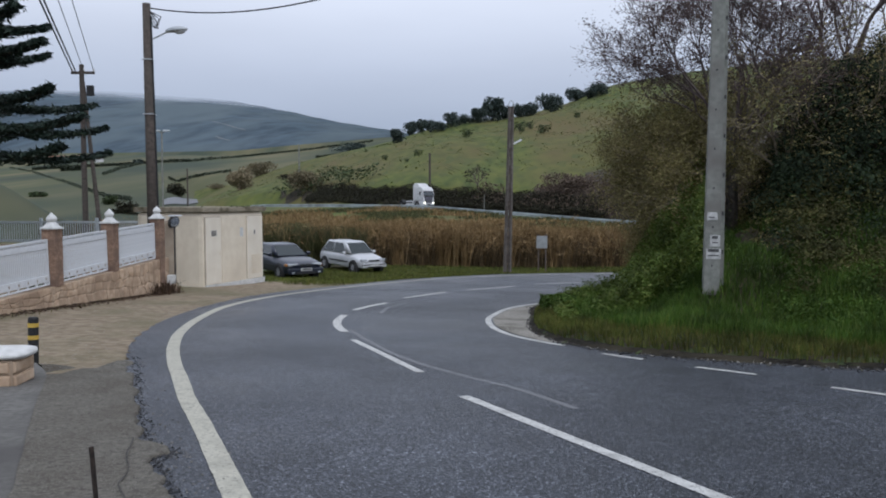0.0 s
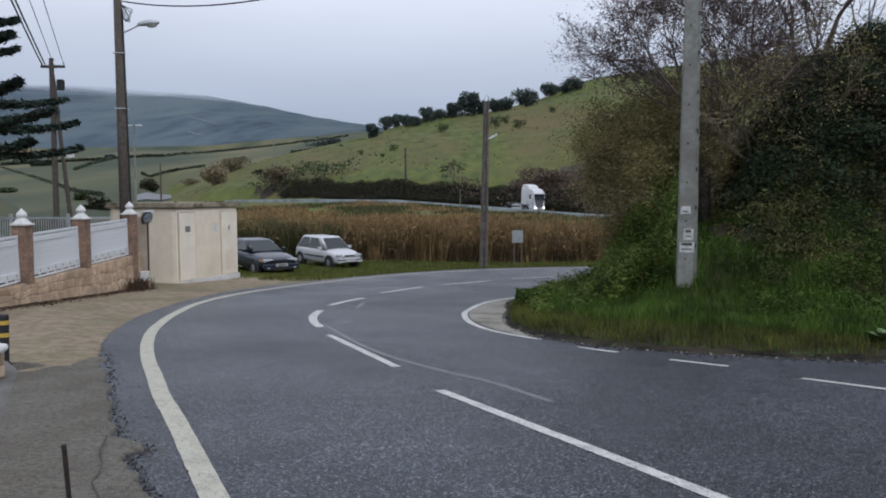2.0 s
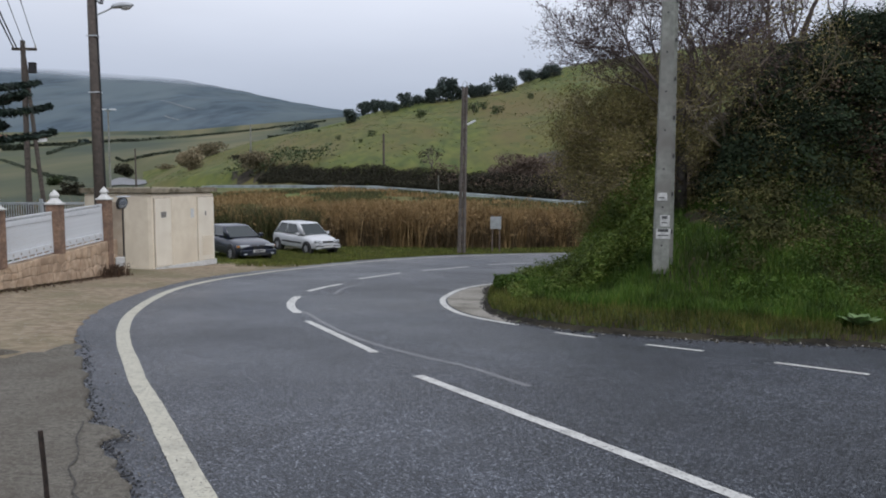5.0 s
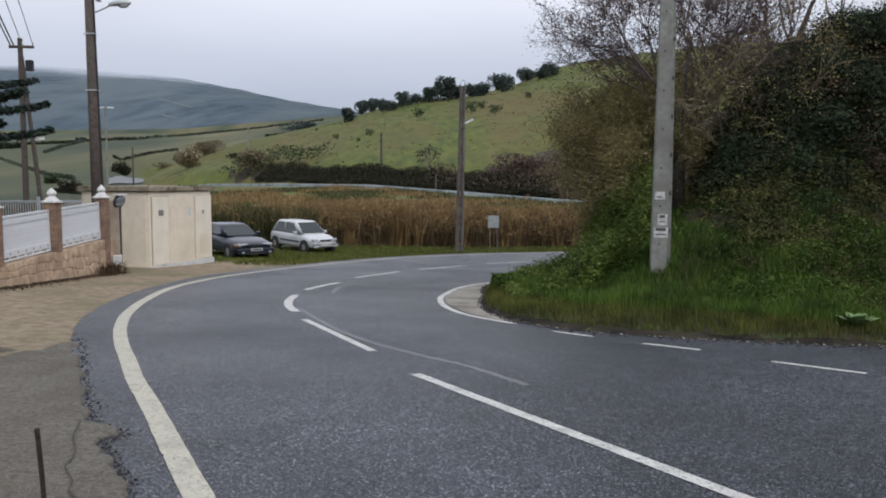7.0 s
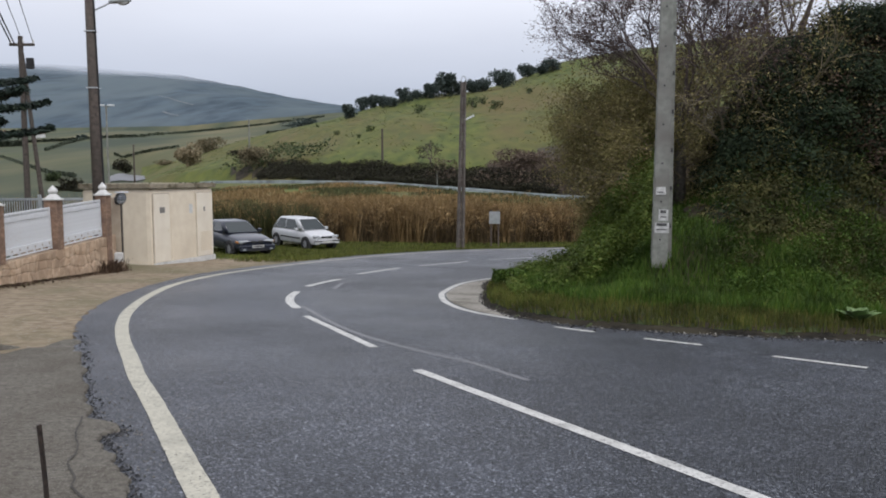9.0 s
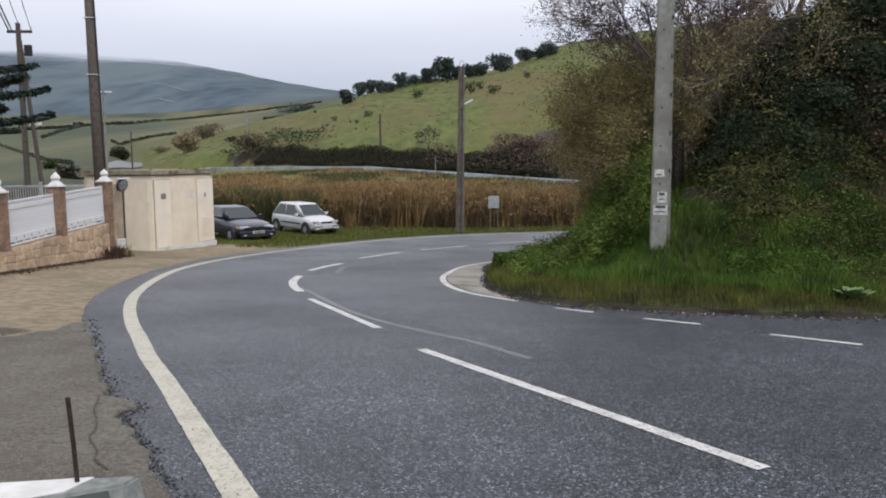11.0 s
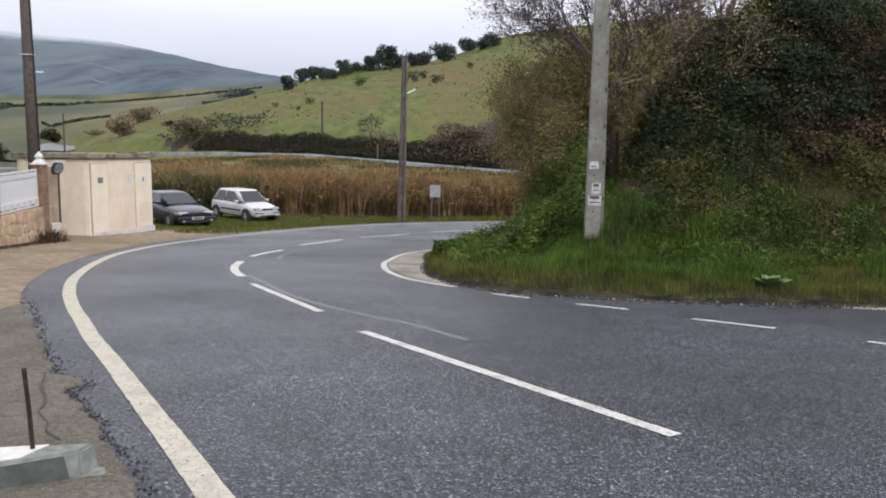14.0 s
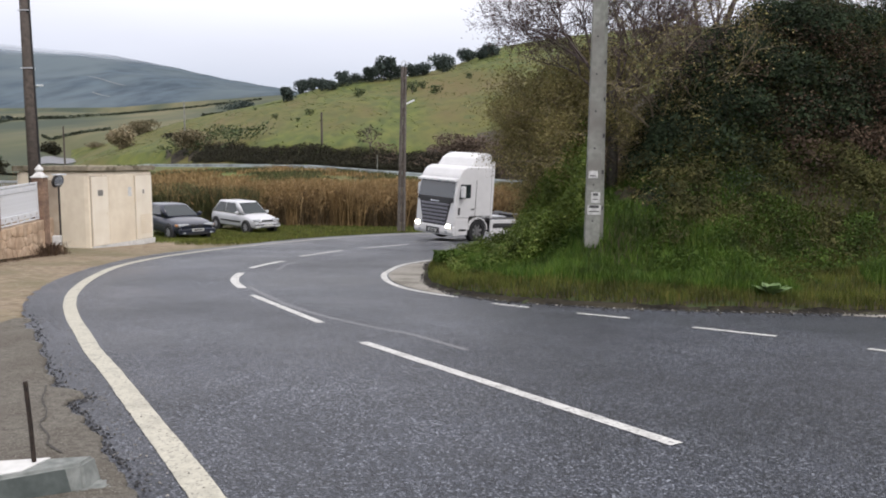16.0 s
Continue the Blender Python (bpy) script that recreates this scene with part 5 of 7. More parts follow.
domes(190, (6.0, 14, 11.5, 18), 2.9, 5.4, lambda x, y, d: (x / y > 0.40) & (wild(x, y, 1.7, 4) > -0.35), 0.18, 0.42, lambda x, y, d: 0.12 + 0.25 * sstep(3, 4.4, d), 420, 0.03, 0.075, BROWN_LEAF, "olive_brambles", "olive and brown brambles on the middle of the bank", 0.4)
# paler leaves for tan twigs, and for light painted on the ivy tops
domes(60, (6.0, 11, 15, 22), 4.6, 8.5, lambda x, y, d: (x / y > 0.37) & (x / y < 0.50), 0.25, 0.6, over, 420, 0.03, 0.075, SHRUB_LEAF, "tan_thicket", "tan twigs and pale cushions painted as lit ivy along the top of the bank", 0.6)
domes(55, (4.9, 13, 11.0, 17), 2.1, 3.6, lambda x, y, d: (wild(x, y, 1.9, 7) > 0.0) & (np.hypot(x - 4.78, y - 14.1) > 0.9), 0.14, 0.32, lambda x, y, d: 0.1 + 0 * d, 330, 0.03, 0.07, WEED, "bank_weeds", "leafy green weed cushions on the bank", 0.2)
domes(85, (2.2, 6.5, 15, 25), 0.65, 3.6, lambda x, y, d: (x / y < 0.31) & (y - 14.8 > 0.3 * (x - 2)), 0.22, 0.5, lambda x, y, d: 0.2 + 1.35 * sstep(1.2, 3.6, d), 460, 0.04, 0.085, NETTLE, "bank_ivy", "bulging nettles and ivy on the nose of the bank", 0.5)


# twigs and trees
def grow(verts, faces, p, d, length, r, depth, rnd, spread, lift, tips, sides=4):
    """One limb as a tapered, slightly crooked tube, then its forks."""
    segs = 3
    pts = [p]
    q = Vector(p)
    dd = Vector(d)
    for i in range(segs):
        dd = (dd + Vector((rnd.gauss(0, 0.14), rnd.gauss(0, 0.14), rnd.gauss(0, 0.08) + lift))).normalized()
        q = q + dd * length / segs
        pts.append(q.copy())
    sd = sides if depth > 2 else 3
    base = len(verts)
    for i, c in enumerate(pts):
        rr = r * (1 - 0.45 * i / segs)
        s = dd.orthogonal().normalized()
        t = dd.cross(s)
        for k in range(sd):
            a = 2 * math.pi * k / sd
            verts.append(c + rr * (math.cos(a) * s + math.sin(a) * t))
    for i in range(segs):
        for k in range(sd):
            faces.append((base + i * sd + k, base + i * sd + (k + 1) % sd, base + (i + 1) * sd + (k + 1) % sd, base + (i + 1) * sd + k))
    if depth == 0:
        tips.append(pts[-1])
        tips.append(pts[-2])
        return
    for k in range(rnd.choice((2, 3, 3)) if depth > 1 else 3):
        start = pts[rnd.choice((1, 2, 3))] if k else pts[-1]
        ax = Vector((rnd.gauss(0, 1), rnd.gauss(0, 1), rnd.gauss(0, 0.6))).normalized()
        nd = (dd + ax * spread * rnd.uniform(0.5, 1.2)).normalized()
        grow(verts, faces, start, nd, length * rnd.uniform(0.62, 0.86), max(r * 0.62, 0.0055), depth - 1, rnd, spread, lift, tips, sides)


def bare_tree(name, label, x, y, starts, depth, seed, spread=0.75, lift=0.04, leaves=None, trunk=1.2, trunk_r=0.14, keep=1.0):
    rnd = random.Random(seed)
    zb = gz_at(x, y)
    top = empty(name, pose(x, y, zb))
    tagged(top, label, "tree")
    tr_v, tr_f, tips = [], [], []
    for dx, dy, dz, L, r in starts:
        grow(tr_v, tr_f, Vector((dx * 0.1, dy * 0.1, trunk * 0.8)), Vector((dx, dy, dz)).normalized(), L, r, depth, rnd, spread, lift, tips)
    part("trunk", tube(bmesh.new(), [(0, 0, -0.2), (0.03, 0.02, trunk * 0.5), (0, 0, trunk)], [trunk_r * 1.3, trunk_r, trunk_r * 0.85], 10), BARK, top, smooth=True)
    raw("branchwork", tr_v, tr_f, TWIG_TAN if name == "overhanging_shrub" else TWIG, top, "tangle of thin tan twigs" if name == "overhanging_shrub" else "tangle of thin purple-brown branches")
    if leaves:
        material, per, lo, hi, rad = leaves
        pts = np.repeat(np.array([t[:] for t in tips]), per, 0)
        pts = pts[R.uniform(0, 1, len(pts)) < keep]
        pts = pts + R.normal(0, rad, pts.shape)
        ob = new("crown", leaf_mesh("crown", pts, lo, hi, material, 0.2, 0.6))
        ob.parent = top
    return top


BUD = leaf_mat("withered_leaves", (0.05, 0.032, 0.03), (0.115, 0.078, 0.07), 0.7, (0.15, 0.10, 0.07))
bare_tree("bare_tree", "leafless tree with dense purple-brown twigs", 6.6, 18.7,
          [(-0.3, -0.1, 1, 1.35, 0.055), (0.1, -0.3, 1, 1.4, 0.06), (0.5, 0.1, 1, 1.4, 0.05), (-0.45, 0.2, 0.9, 1.15, 0.045), (0.75, -0.2, 0.8, 1.3, 0.045), (-0.1, 0.5, 1.1, 1.5, 0.05), (0.3, 0.3, 0.8, 1.4, 0.045)],
          7, 5, 0.8, 0.01, (BUD, 3, 0.025, 0.06, 0.10), 2.6, 0.12, 0.8)
bare_tree("bare_tree", "tall bare tree with upright forking limbs", 10.9, 22.5,
          [(-0.35, 0, 1, 2.4, 0.075), (0.3, 0.1, 1, 2.5, 0.08), (-0.8, -0.1, 0.9, 2.1, 0.06), (0.8, 0, 0.8, 2.1, 0.06), (0.05, -0.2, 1, 2.4, 0.065)], 4, 8, 0.6, 0.05, None, 3.0, 0.2)
bare_tree("overhanging_shrub", "straggly shrub with sparse yellow-brown leaves", 6.35, 20.4,
          [(-0.8, -0.2, 0.7, 1.0, 0.04), (-0.3, -0.6, 0.9, 1.0, 0.045), (-0.7, 0.4, 0.6, 1.0, 0.04), (0.2, -0.5, 1, 1.0, 0.045), (-0.9, 0.0, 0.45, 1.0, 0.035), (0.4, 0.1, 1, 1.0, 0.04), (-0.6, -0.6, 0.45, 0.95, 0.035), (-0.2, 0.2, 1.0, 1.0, 0.04), (0.5, -0.5, 0.4, 1.0, 0.04), (0.0, -0.8, 0.3, 0.95, 0.04)],
          5, 21, 0.9, 0.0, (SHRUB_LEAF, 14, 0.03, 0.075, 0.18), 2.0, 0.1, 0.9)
bare_tree("overhanging_shrub", "straggly shrub with sparse yellow-brown leaves", 7.4, 17.8,
          [(-0.6, -0.5, 0.7, 1.1, 0.04), (0.5, -0.6, 0.8, 1.2, 0.04), (0.1, -0.3, 1, 1.2, 0.045), (-0.7, 0.2, 0.8, 1.1, 0.035), (0.8, 0, 0.7, 1.1, 0.035)],
          4, 22, 0.85, -0.01, (SHRUB_LEAF, 16, 0.03, 0.07, 0.2), 1.0, 0.09, 0.6)
bare_tree("overhanging_shrub", "low straggly shrub with sparse yellow-brown leaves", 6.2, 19.4,
          [(-0.8, -0.2, 0.3, 0.9, 0.04), (-0.3, -0.8, 0.5, 0.95, 0.04), (0.2, -0.8, 0.3, 0.95, 0.04), (-0.5, 0.5, 0.5, 0.9, 0.035), (0.6, -0.4, 0.6, 0.95, 0.035), (-0.1, -0.1, 1, 0.95, 0.035)],
          5, 23, 0.9, -0.01, (SHRUB_LEAF, 16, 0.03, 0.075, 0.18), 1.0, 0.08, 0.9)

bare_tree("overhanging_shrub", "tall straggly shrub with olive-brown leaves on the nose of the bank", 6.9, 22.0,
          [(-0.5, -0.2, 1.0, 0.85, 0.04), (-0.2, -0.6, 0.9, 0.85, 0.04), (-0.8, 0.1, 0.7, 0.75, 0.035), (0.3, 0.2, 1, 0.9, 0.04), (-0.5, -0.5, 0.5, 0.7, 0.035), (-0.7, 0.3, 0.3, 0.65, 0.03), (-0.1, 0.3, 1.0, 0.95, 0.04)],
          5, 41, 0.85, 0.0, (SHRUB_LEAF, 14, 0.03, 0.08, 0.17), 0.5, 0.07, 0.9)
bare_tree("overhanging_shrub", "low olive-green shrub spilling over the nose of the bank", 7.0, 23.0,
          [(-0.6, -0.3, 0.6, 0.62, 0.03), (-0.2, -0.7, 0.6, 0.6, 0.03), (-0.7, 0.2, 0.8, 0.62, 0.03), (0.1, 0.1, 1, 0.7, 0.03), (0.5, -0.4, 0.7, 0.6, 0.03)],
          5, 42, 0.9, -0.02, (SHRUB_LEAF, 16, 0.035, 0.085, 0.16), 0.4, 0.06, 0.9)
bare_tree("overhanging_shrub", "arching shrub with thin tan twigs leaning out from the bank", 6.5, 21.0,
          [(-0.9, -0.1, 0.8, 1.05, 0.035), (-0.7, -0.5, 0.9, 1.0, 0.035), (-0.5, 0.3, 1.1, 1.05, 0.04), (-1.0, 0.2, 0.5, 0.9, 0.03), (-0.3, -0.3, 1.2, 1.0, 0.035)],
          5, 43, 0.8, 0.0, (SHRUB_LEAF, 9, 0.03, 0.07, 0.2), 1.7, 0.07, 0.8)

tip = np.clip(R.normal(0, 1, (2600, 3)), -1.6, 1.6) * np.array([0.22, 0.22, 0.15])
tip[:, 2] = np.abs(tip[:, 2])
tb = new("tip_bush", leaf_mesh("tip_bush", tip, 0.04, 0.10, WEED, 0.4))
tb.location = (2.5, 17.4, gz_at(2.5, 17.4) + 0.05)
tagged(tb, "small dark leafy bush at the tip of the bank", "bush")

# pale rosette plant at the bank foot
pl = empty("broadleaf_plant", pose(6.72, 11.38, gz_at(6.72, 11.38) + 0.05))
tagged(pl, "pale green broad-leaved rosette plant at the bank foot", "plant")
PALE_LEAF = noise_mat("pale_green_leaf", (0.085, 0.15, 0.048), (0.15, 0.22, 0.08), 12, 0.5)
for k in range(11):
    a = k * 2.4
    L = 0.40 - 0.010 * k
    el = 0.55 + 0.06 * k
    v, f = [], []
    for i in range(6):
        t = i / 5
        w = 0.095 * math.sin(math.pi * min(1, t * 0.9 + 0.08))
        rr, zz = L * t * math.cos(el), L * t * math.sin(el) - 0.10 * t * t
        for sgn in (-1, 0, 1):
            v.append((rr * math.cos(a) - sgn * w * math.sin(a), rr * math.sin(a) + sgn * w * math.cos(a), zz + (0.012 if sgn else 0)))
        if i:
            b0 = 3 * (i - 1)
            f += [(b0, b0 + 1, b0 + 4, b0 + 3), (b0 + 1, b0 + 2, b0 + 5, b0 + 4)]
    raw("leaf", v, f, PALE_LEAF, pl)

# earth clods and pebbles along the gutter
CLOD = noise_mat("dark_earth_clods", (0.05, 0.045, 0.036), (0.12, 0.11, 0.09), 30, 0.95)
rnd = random.Random(5)
edge = resample(BANK_EDGE[1:12], 0.09)
cv, cf = [], []
for x0, y0 in edge:
    if x0 > 16 or rnd.random() < 0.35:
        continue
    r = rnd.uniform(0.008, 0.034)
    cx, cy = x0 + rnd.gauss(0, 0.05), y0 - abs(rnd.gauss(0, 0.12))
    cz = float(g(cx, cy)) + r * 0.3
    b0 = len(cv)
    for k in range(6):
        d6 = Vector(((1, 0, 0), (-1, 0, 0), (0, 1, 0), (0, -1, 0), (0, 0, 1), (0, 0, -1))[k]) * r * rnd.uniform(0.7, 1.3)
        cv.append((cx + d6.x, cy + d6.y, cz + d6.z * 0.7))
    cf += [(b0 + a, b0 + b1, b0 + c) for a, b1, c in ((0, 2, 4), (2, 1, 4), (1, 3, 4), (3, 0, 4), (2, 0, 5), (1, 2, 5), (3, 1, 5), (0, 3, 5))]
_rnd = random.Random(15)
_toe = [p for p in edge if p[0] < 15]
crumbs("gutter_rubble", "dark gravel washed out along the foot of the bank", [(p[0] + _rnd.gauss(0, 0.05), p[1] - 0.02 - abs(_rnd.gauss(0, 0.16))) for p in _toe for _ in range(7)], CRUMB_DARK, 0.006, 0.028, 3)
crumbs("gutter_rubble", "pale stones along the foot of the bank", [(p[0] + _rnd.gauss(0, 0.05), p[1] + 0.04 - abs(_rnd.gauss(0, 0.10))) for p in _toe for _ in range(2)], CRUMB_PALE, 0.008, 0.030, 4)
tagged(raw("gutter_rubble", cv, cf, CLOD, smooth=True), "small stones and earth clods along the gutter", "rubble", kind="stuff")

# reeds in the dip, verge grass round the parked cars
n = 95000
x, y = R.uniform(-22, 17, n), R.uniform(43.8, 54, n)
dl = seg_dist(x, y, LEFT_EDGE[10:])
ok = (dl > 2.6) & ~inside(x, y, BANK_POLY) & (y > 43.8 + 1.0 * field_noise(x, y, 0.5, 2)) & (y > 44 + 0.45 * np.clip(x - 4, 0, 20))
x, y = x[ok], y[ok]
f = field_noise(x, y, 0.55, 1)
green = ((x < -5.5 + 3 * f) | (field_noise(x, y, 0.8, 6) > 0.75)) & (R.uniform(0, 1, len(x)) < 0.8)
z = land(x, y)[0]
P = np.stack([x, y, z], 1)
Pr = P[~green]
fr = field_noise(Pr[:, 0], Pr[:, 1], 0.85, 4) + 0.6 * field_noise(Pr[:, 0], Pr[:, 1], 2.2, 9)
stuff("reeds", blade_mesh("reeds", Pr[fr > 0.1][::2], 1.7, 2.9, 0.036, REED, 0.45), "tall dry russet reeds in the dip", "reeds")
stuff("reeds", blade_mesh("reeds", Pr[fr <= 0.1][::3], 0.9, 2.2, 0.036, REED_DARK, 0.7), "tall dry russet reeds in the dip", "reeds")
hr = (1.8 + 0.85 * fr[1::2]) * R.uniform(0.15, 1, len(fr[1::2])) ** 0.6
Q = Pr[1::2] + np.stack([R.normal(0, 0.1, len(hr)), R.normal(0, 0.1, len(hr)), np.clip(hr, 0.05, 3)], 1)
stuff("reed_leaves", leaf_mesh("reed_leaves", np.concatenate([Q, Q + R.normal(0, 0.12, Q.shape)]), 0.10, 0.30, REED, 0.1, 0.24), "drooping dry reed leaves in the dip", "reeds")
stuff("undergrowth", blade_mesh("undergrowth", P[green], 0.6, 2.3, 0.05, REED_GREEN, 0.6), "green undergrowth beside the reeds", "undergrowth")
n = 56000
x, y = R.uniform(-38, 26, n), R.uniform(54, 122, n)
up = np.array(UPPER_ROAD)
edge_y = np.interp(x, up[:, 0], up[:, 1]) - np.where(x < 4, 6.8, 8.0)
ok = (y < edge_y) & ~inside(x, y, BANK_POLY) & (field_noise(x, y, 0.25, 2) > -0.35) & (np.abs(x / y) < 0.4)
x, y = x[ok], y[ok]
P = np.stack([x, y, land(x, y)[0]], 1)
f = (field_noise(x, y, 0.16, 5) > -0.1) & (y < edge_y[ok] - np.where(x < 0, 1.5, 7))
stuff("reeds", blade_mesh("reeds", P[f], 0.25, 0.65, 0.09, REED, 0.6), "dry russet reeds below the upper road", "reeds")
stuff("undergrowth", blade_mesh("undergrowth", P[~f], 0.2, 0.5, 0.09, REED_GREEN, 0.7), "green undergrowth below the upper road", "undergrowth")
n = 70000
x, y = R.uniform(-9, 14, n), R.uniform(28, 47, n)
dl = seg_dist(x, y, LEFT_EDGE[9:])
ok = (dl > 0.35) & ~inside(x, y, [tuple(p) for p in LEFT_EDGE] + [(60, -9)]) & (dl < 9) & (field_noise(x, y, 0.8, 3) > -0.75) & ((x > -5.5) | (y > 32))
x, y = x[ok], y[ok]
stuff("verge_grass", blade_mesh("verge_grass", np.stack([x, y, land(x, y)[0]], 1), 0.04, 0.15, 0.02, GRASS_DRY, 0.6), "rough verge grass by the car park", "grass")
x, y = R.uniform(-9, 12, 44000), R.uniform(29, 47, 44000)
dl = seg_dist(x, y, LEFT_EDGE[9:])
ok = (dl > 0.5) & ~inside(x, y, [tuple(p) for p in LEFT_EDGE] + [(60, -9)]) & (dl < 9)
x, y = x[ok], y[ok]
stuff("verge_grass", blade_mesh("verge_grass", np.stack([x, y, land(x, y)[0]], 1), 0.04, 0.13, 0.022, VERGE, 0.6), "rough verge grass by the car park", "grass")
# moss and tufts on the dirt apron and wall foot
x, y = R.uniform(-8.6, -4.5, 5000), R.uniform(9, 26, 5000)
ok = ((x < -7.85 + 0.04 * (y - 20)) & (R.uniform(0, 1, 5000) < 0.5))
ok &= x > np.interp(y, [12.9, 23.4, 26], [-8.8, -7.9, -7.4])
x, y = x[ok], y[ok]
stuff("apron_tufts", blade_mesh("apron_tufts", np.stack([x, y, land(x, y)[0]], 1), 0.02, 0.08, 0.012, GRASS_DRY, 0.8), "thin tufts in the dirt by the wall", "grass")


# dead leaves and dry weeds along the foot of the garden wall
t = R.uniform(0, 1, 2200)
x = -9.0 + 1.04 * t + 0.14 + np.abs(R.normal(0, 0.22, 2200))
y = 12.9 + 10.5 * t
ok = R.uniform(0, 1, 2200) < 0.25 + 0.75 * t
x, y = x[ok], y[ok]
stuff("leaf_litter", leaf_mesh("leaf_litter", np.stack([x, y, land(x, y)[0] + R.uniform(0.005, 0.03, len(x))], 1), 0.04, 0.10, RUSSET, 3.0, 0.7), "brown dead leaves along the foot of the wall", "leaf litter")
x, y = R.normal(-7.72, 0.12, 420), R.normal(22.75, 0.35, 420)
stuff("dry_weeds", blade_mesh("dry_weeds", np.stack([x, y, land(x, y)[0]], 1), 0.1, 0.42, 0.02, RUSSET, 0.9), "withered brown weeds at the end of the wall", "weeds")


# ---------- vehicles ----------
def paint(name, c, rough=0.3, coat=0.6, metal=0.0):
    m, n, l, b = mat(name, rough, metal, 0.5)
    tc, t = n.new("ShaderNodeTexCoord"), n.new("ShaderNodeTexNoise")
    t.inputs["Scale"].default_value = 3.0
    l.new(tc.outputs["Object"], t.inputs["Vector"])
    x = n.new("ShaderNodeMixRGB")
    x.inputs[1].default_value, x.inputs[2].default_value = rgb(c), rgb(tuple(v * 0.8 for v in c))
    l.new(t.outputs[0], x.inputs[0])
    l.new(x.outputs[0], b.inputs["Base Color"])
    b.inputs["Coat Weight"].default_value, b.inputs["Coat Roughness"].default_value = coat, 0.08
    return m


SILVER = paint("silver_white_car_paint", (0.60, 0.61, 0.63), 0.35)
NAVY = paint("dark_blue_car_paint", (0.016, 0.021, 0.040), 0.3, 0.6)
TRUCK_WHITE = paint("white_truck_paint", (0.72, 0.72, 0.72), 0.4, 0.4)
GLASS = paint("tinted_vehicle_glass", (0.022, 0.032, 0.034), 0.05, 0.15)
GLASS.node_tree.nodes["Principled BSDF"].inputs["IOR"].default_value = 1.5
SCREEN = paint("lorry_windscreen", (0.030, 0.042, 0.052), 0.06, 1.0)
CHROME = paint("chrome", (0.7, 0.7, 0.72), 0.15, 0.2, 1.0)
RIM = paint("alloy_wheel", (0.42, 0.42, 0.44), 0.35, 0.2, 0.3)
LAMP_GLASS = paint("headlamp_glass", (0.42, 0.44, 0.46), 0.1, 1.0)
AMBER = paint("amber_indicator", (0.45, 0.18, 0.03), 0.3)
TRIM = paint("dark_plastic_trim", (0.03, 0.03, 0.032), 0.55, 0.1)
GRILLE_GREY = paint("grey_grille_bars", (0.20, 0.20, 0.235), 0.4, 0.3)
PLATE = paint("plate_white", (0.6, 0.6, 0.58), 0.5, 0.2)
BEAM, bn, bl, bb = mat("lit_headlamp", 0.3)
bb.inputs["Base Color"].default_value = (0.8, 0.78, 0.7, 1)
bb.inputs["Emission Color"].default_value = (1.0, 0.90, 0.68, 1)
bb.inputs["Emission Strength"].default_value = 7.0


LORRY_RIM = paint("dull_steel_wheel", (0.17, 0.17, 0.17), 0.5, 0.1)


def wheel(parent, x, y, r, w, side, rim=RIM, name="wheel"):
    wh = empty(name)
    wh.parent = parent
    wh.location = (x, y, r)
    n = 28
    prof = [(r * 0.62, -w / 2), (r * 0.93, -w / 2), (r, -w * 0.36), (r, w * 0.36), (r * 0.93, w / 2), (r * 0.62, w / 2)]
    v, f = [], []
    for i in range(n):
        a = 2 * math.pi * i / n
        v += [(q * math.cos(a), o, q * math.sin(a)) for q, o in prof]
    k = len(prof)
    for i in range(n):
        for j in range(k):
            f.append((i * k + j, i * k + (j + 1) % k, ((i + 1) % n) * k + (j + 1) % k, ((i + 1) % n) * k + j))
    raw("tyre", v, f, BLACK, wh, smooth=False)
    bm = bmesh.new()
    bmesh.ops.create_cone(bm, cap_ends=True, segments=24, radius1=r * 0.63, radius2=r * 0.63, depth=w * 0.6)
    part("hub_drum", bm, TRIM, wh).matrix_basis = pose(0, 0, 0, 90, 0, 0)
    bm = bmesh.new()
    for i in range(7):
        a = 2 * math.pi * i / 7
        box(bm, r * 0.08, r * 0.62, -0.018, 0.018, -r * 0.09, r * 0.09, m=Matrix.Translation((0, side * w * 0.36, 0)) @ Matrix.Rotation(a, 4, "Y"))
    bmesh.ops.create_cone(bm, cap_ends=True, segments=14, radius1=r * 0.18, radius2=r * 0.15, depth=0.05, matrix=pose(0, side * w * 0.36, 0, 90, 0, 0))
    part("rim", bm, rim, wh)
    return wh


def shell(stations, material, name, parent, label=""):
    """Car lower body: cross-sections (x, half width, top z, bottom z)."""
    v, f = [], []
    for x, w, zt, zb in stations:
        h = zt - zb
        half = [(0.0, zt + 0.015), (0.55 * w, zt + 0.005), (0.86 * w, zt - 0.03), (0.965 * w, zt - 0.12 * h - 0.02), (w, zt - 0.38 * h), (w * 0.995, zb + 0.34 * h), (w * 0.97, zb + 0.12 * h), (w * 0.86, zb)]
        ring = [(x, yy, zz) for yy, zz in half] + [(x, -yy, zz) for yy, zz in half[:0:-1]]
        v += ring
    k = 15
    n = len(stations)
    for i in range(n - 1):
        for j in range(k):
            f.append((i * k + j, i * k + (j + 1) % k, (i + 1) * k + (j + 1) % k, (i + 1) * k + j))
    f.append(tuple(range(k)))
    f.append(tuple((n - 1) * k + j for j in range(k))[::-1])
    ob = raw(name, v, f, material, parent, label, smooth=True)
    mod = ob.modifiers.new("sub", "SUBSURF")
    mod.levels = mod.render_levels = 2
    return ob


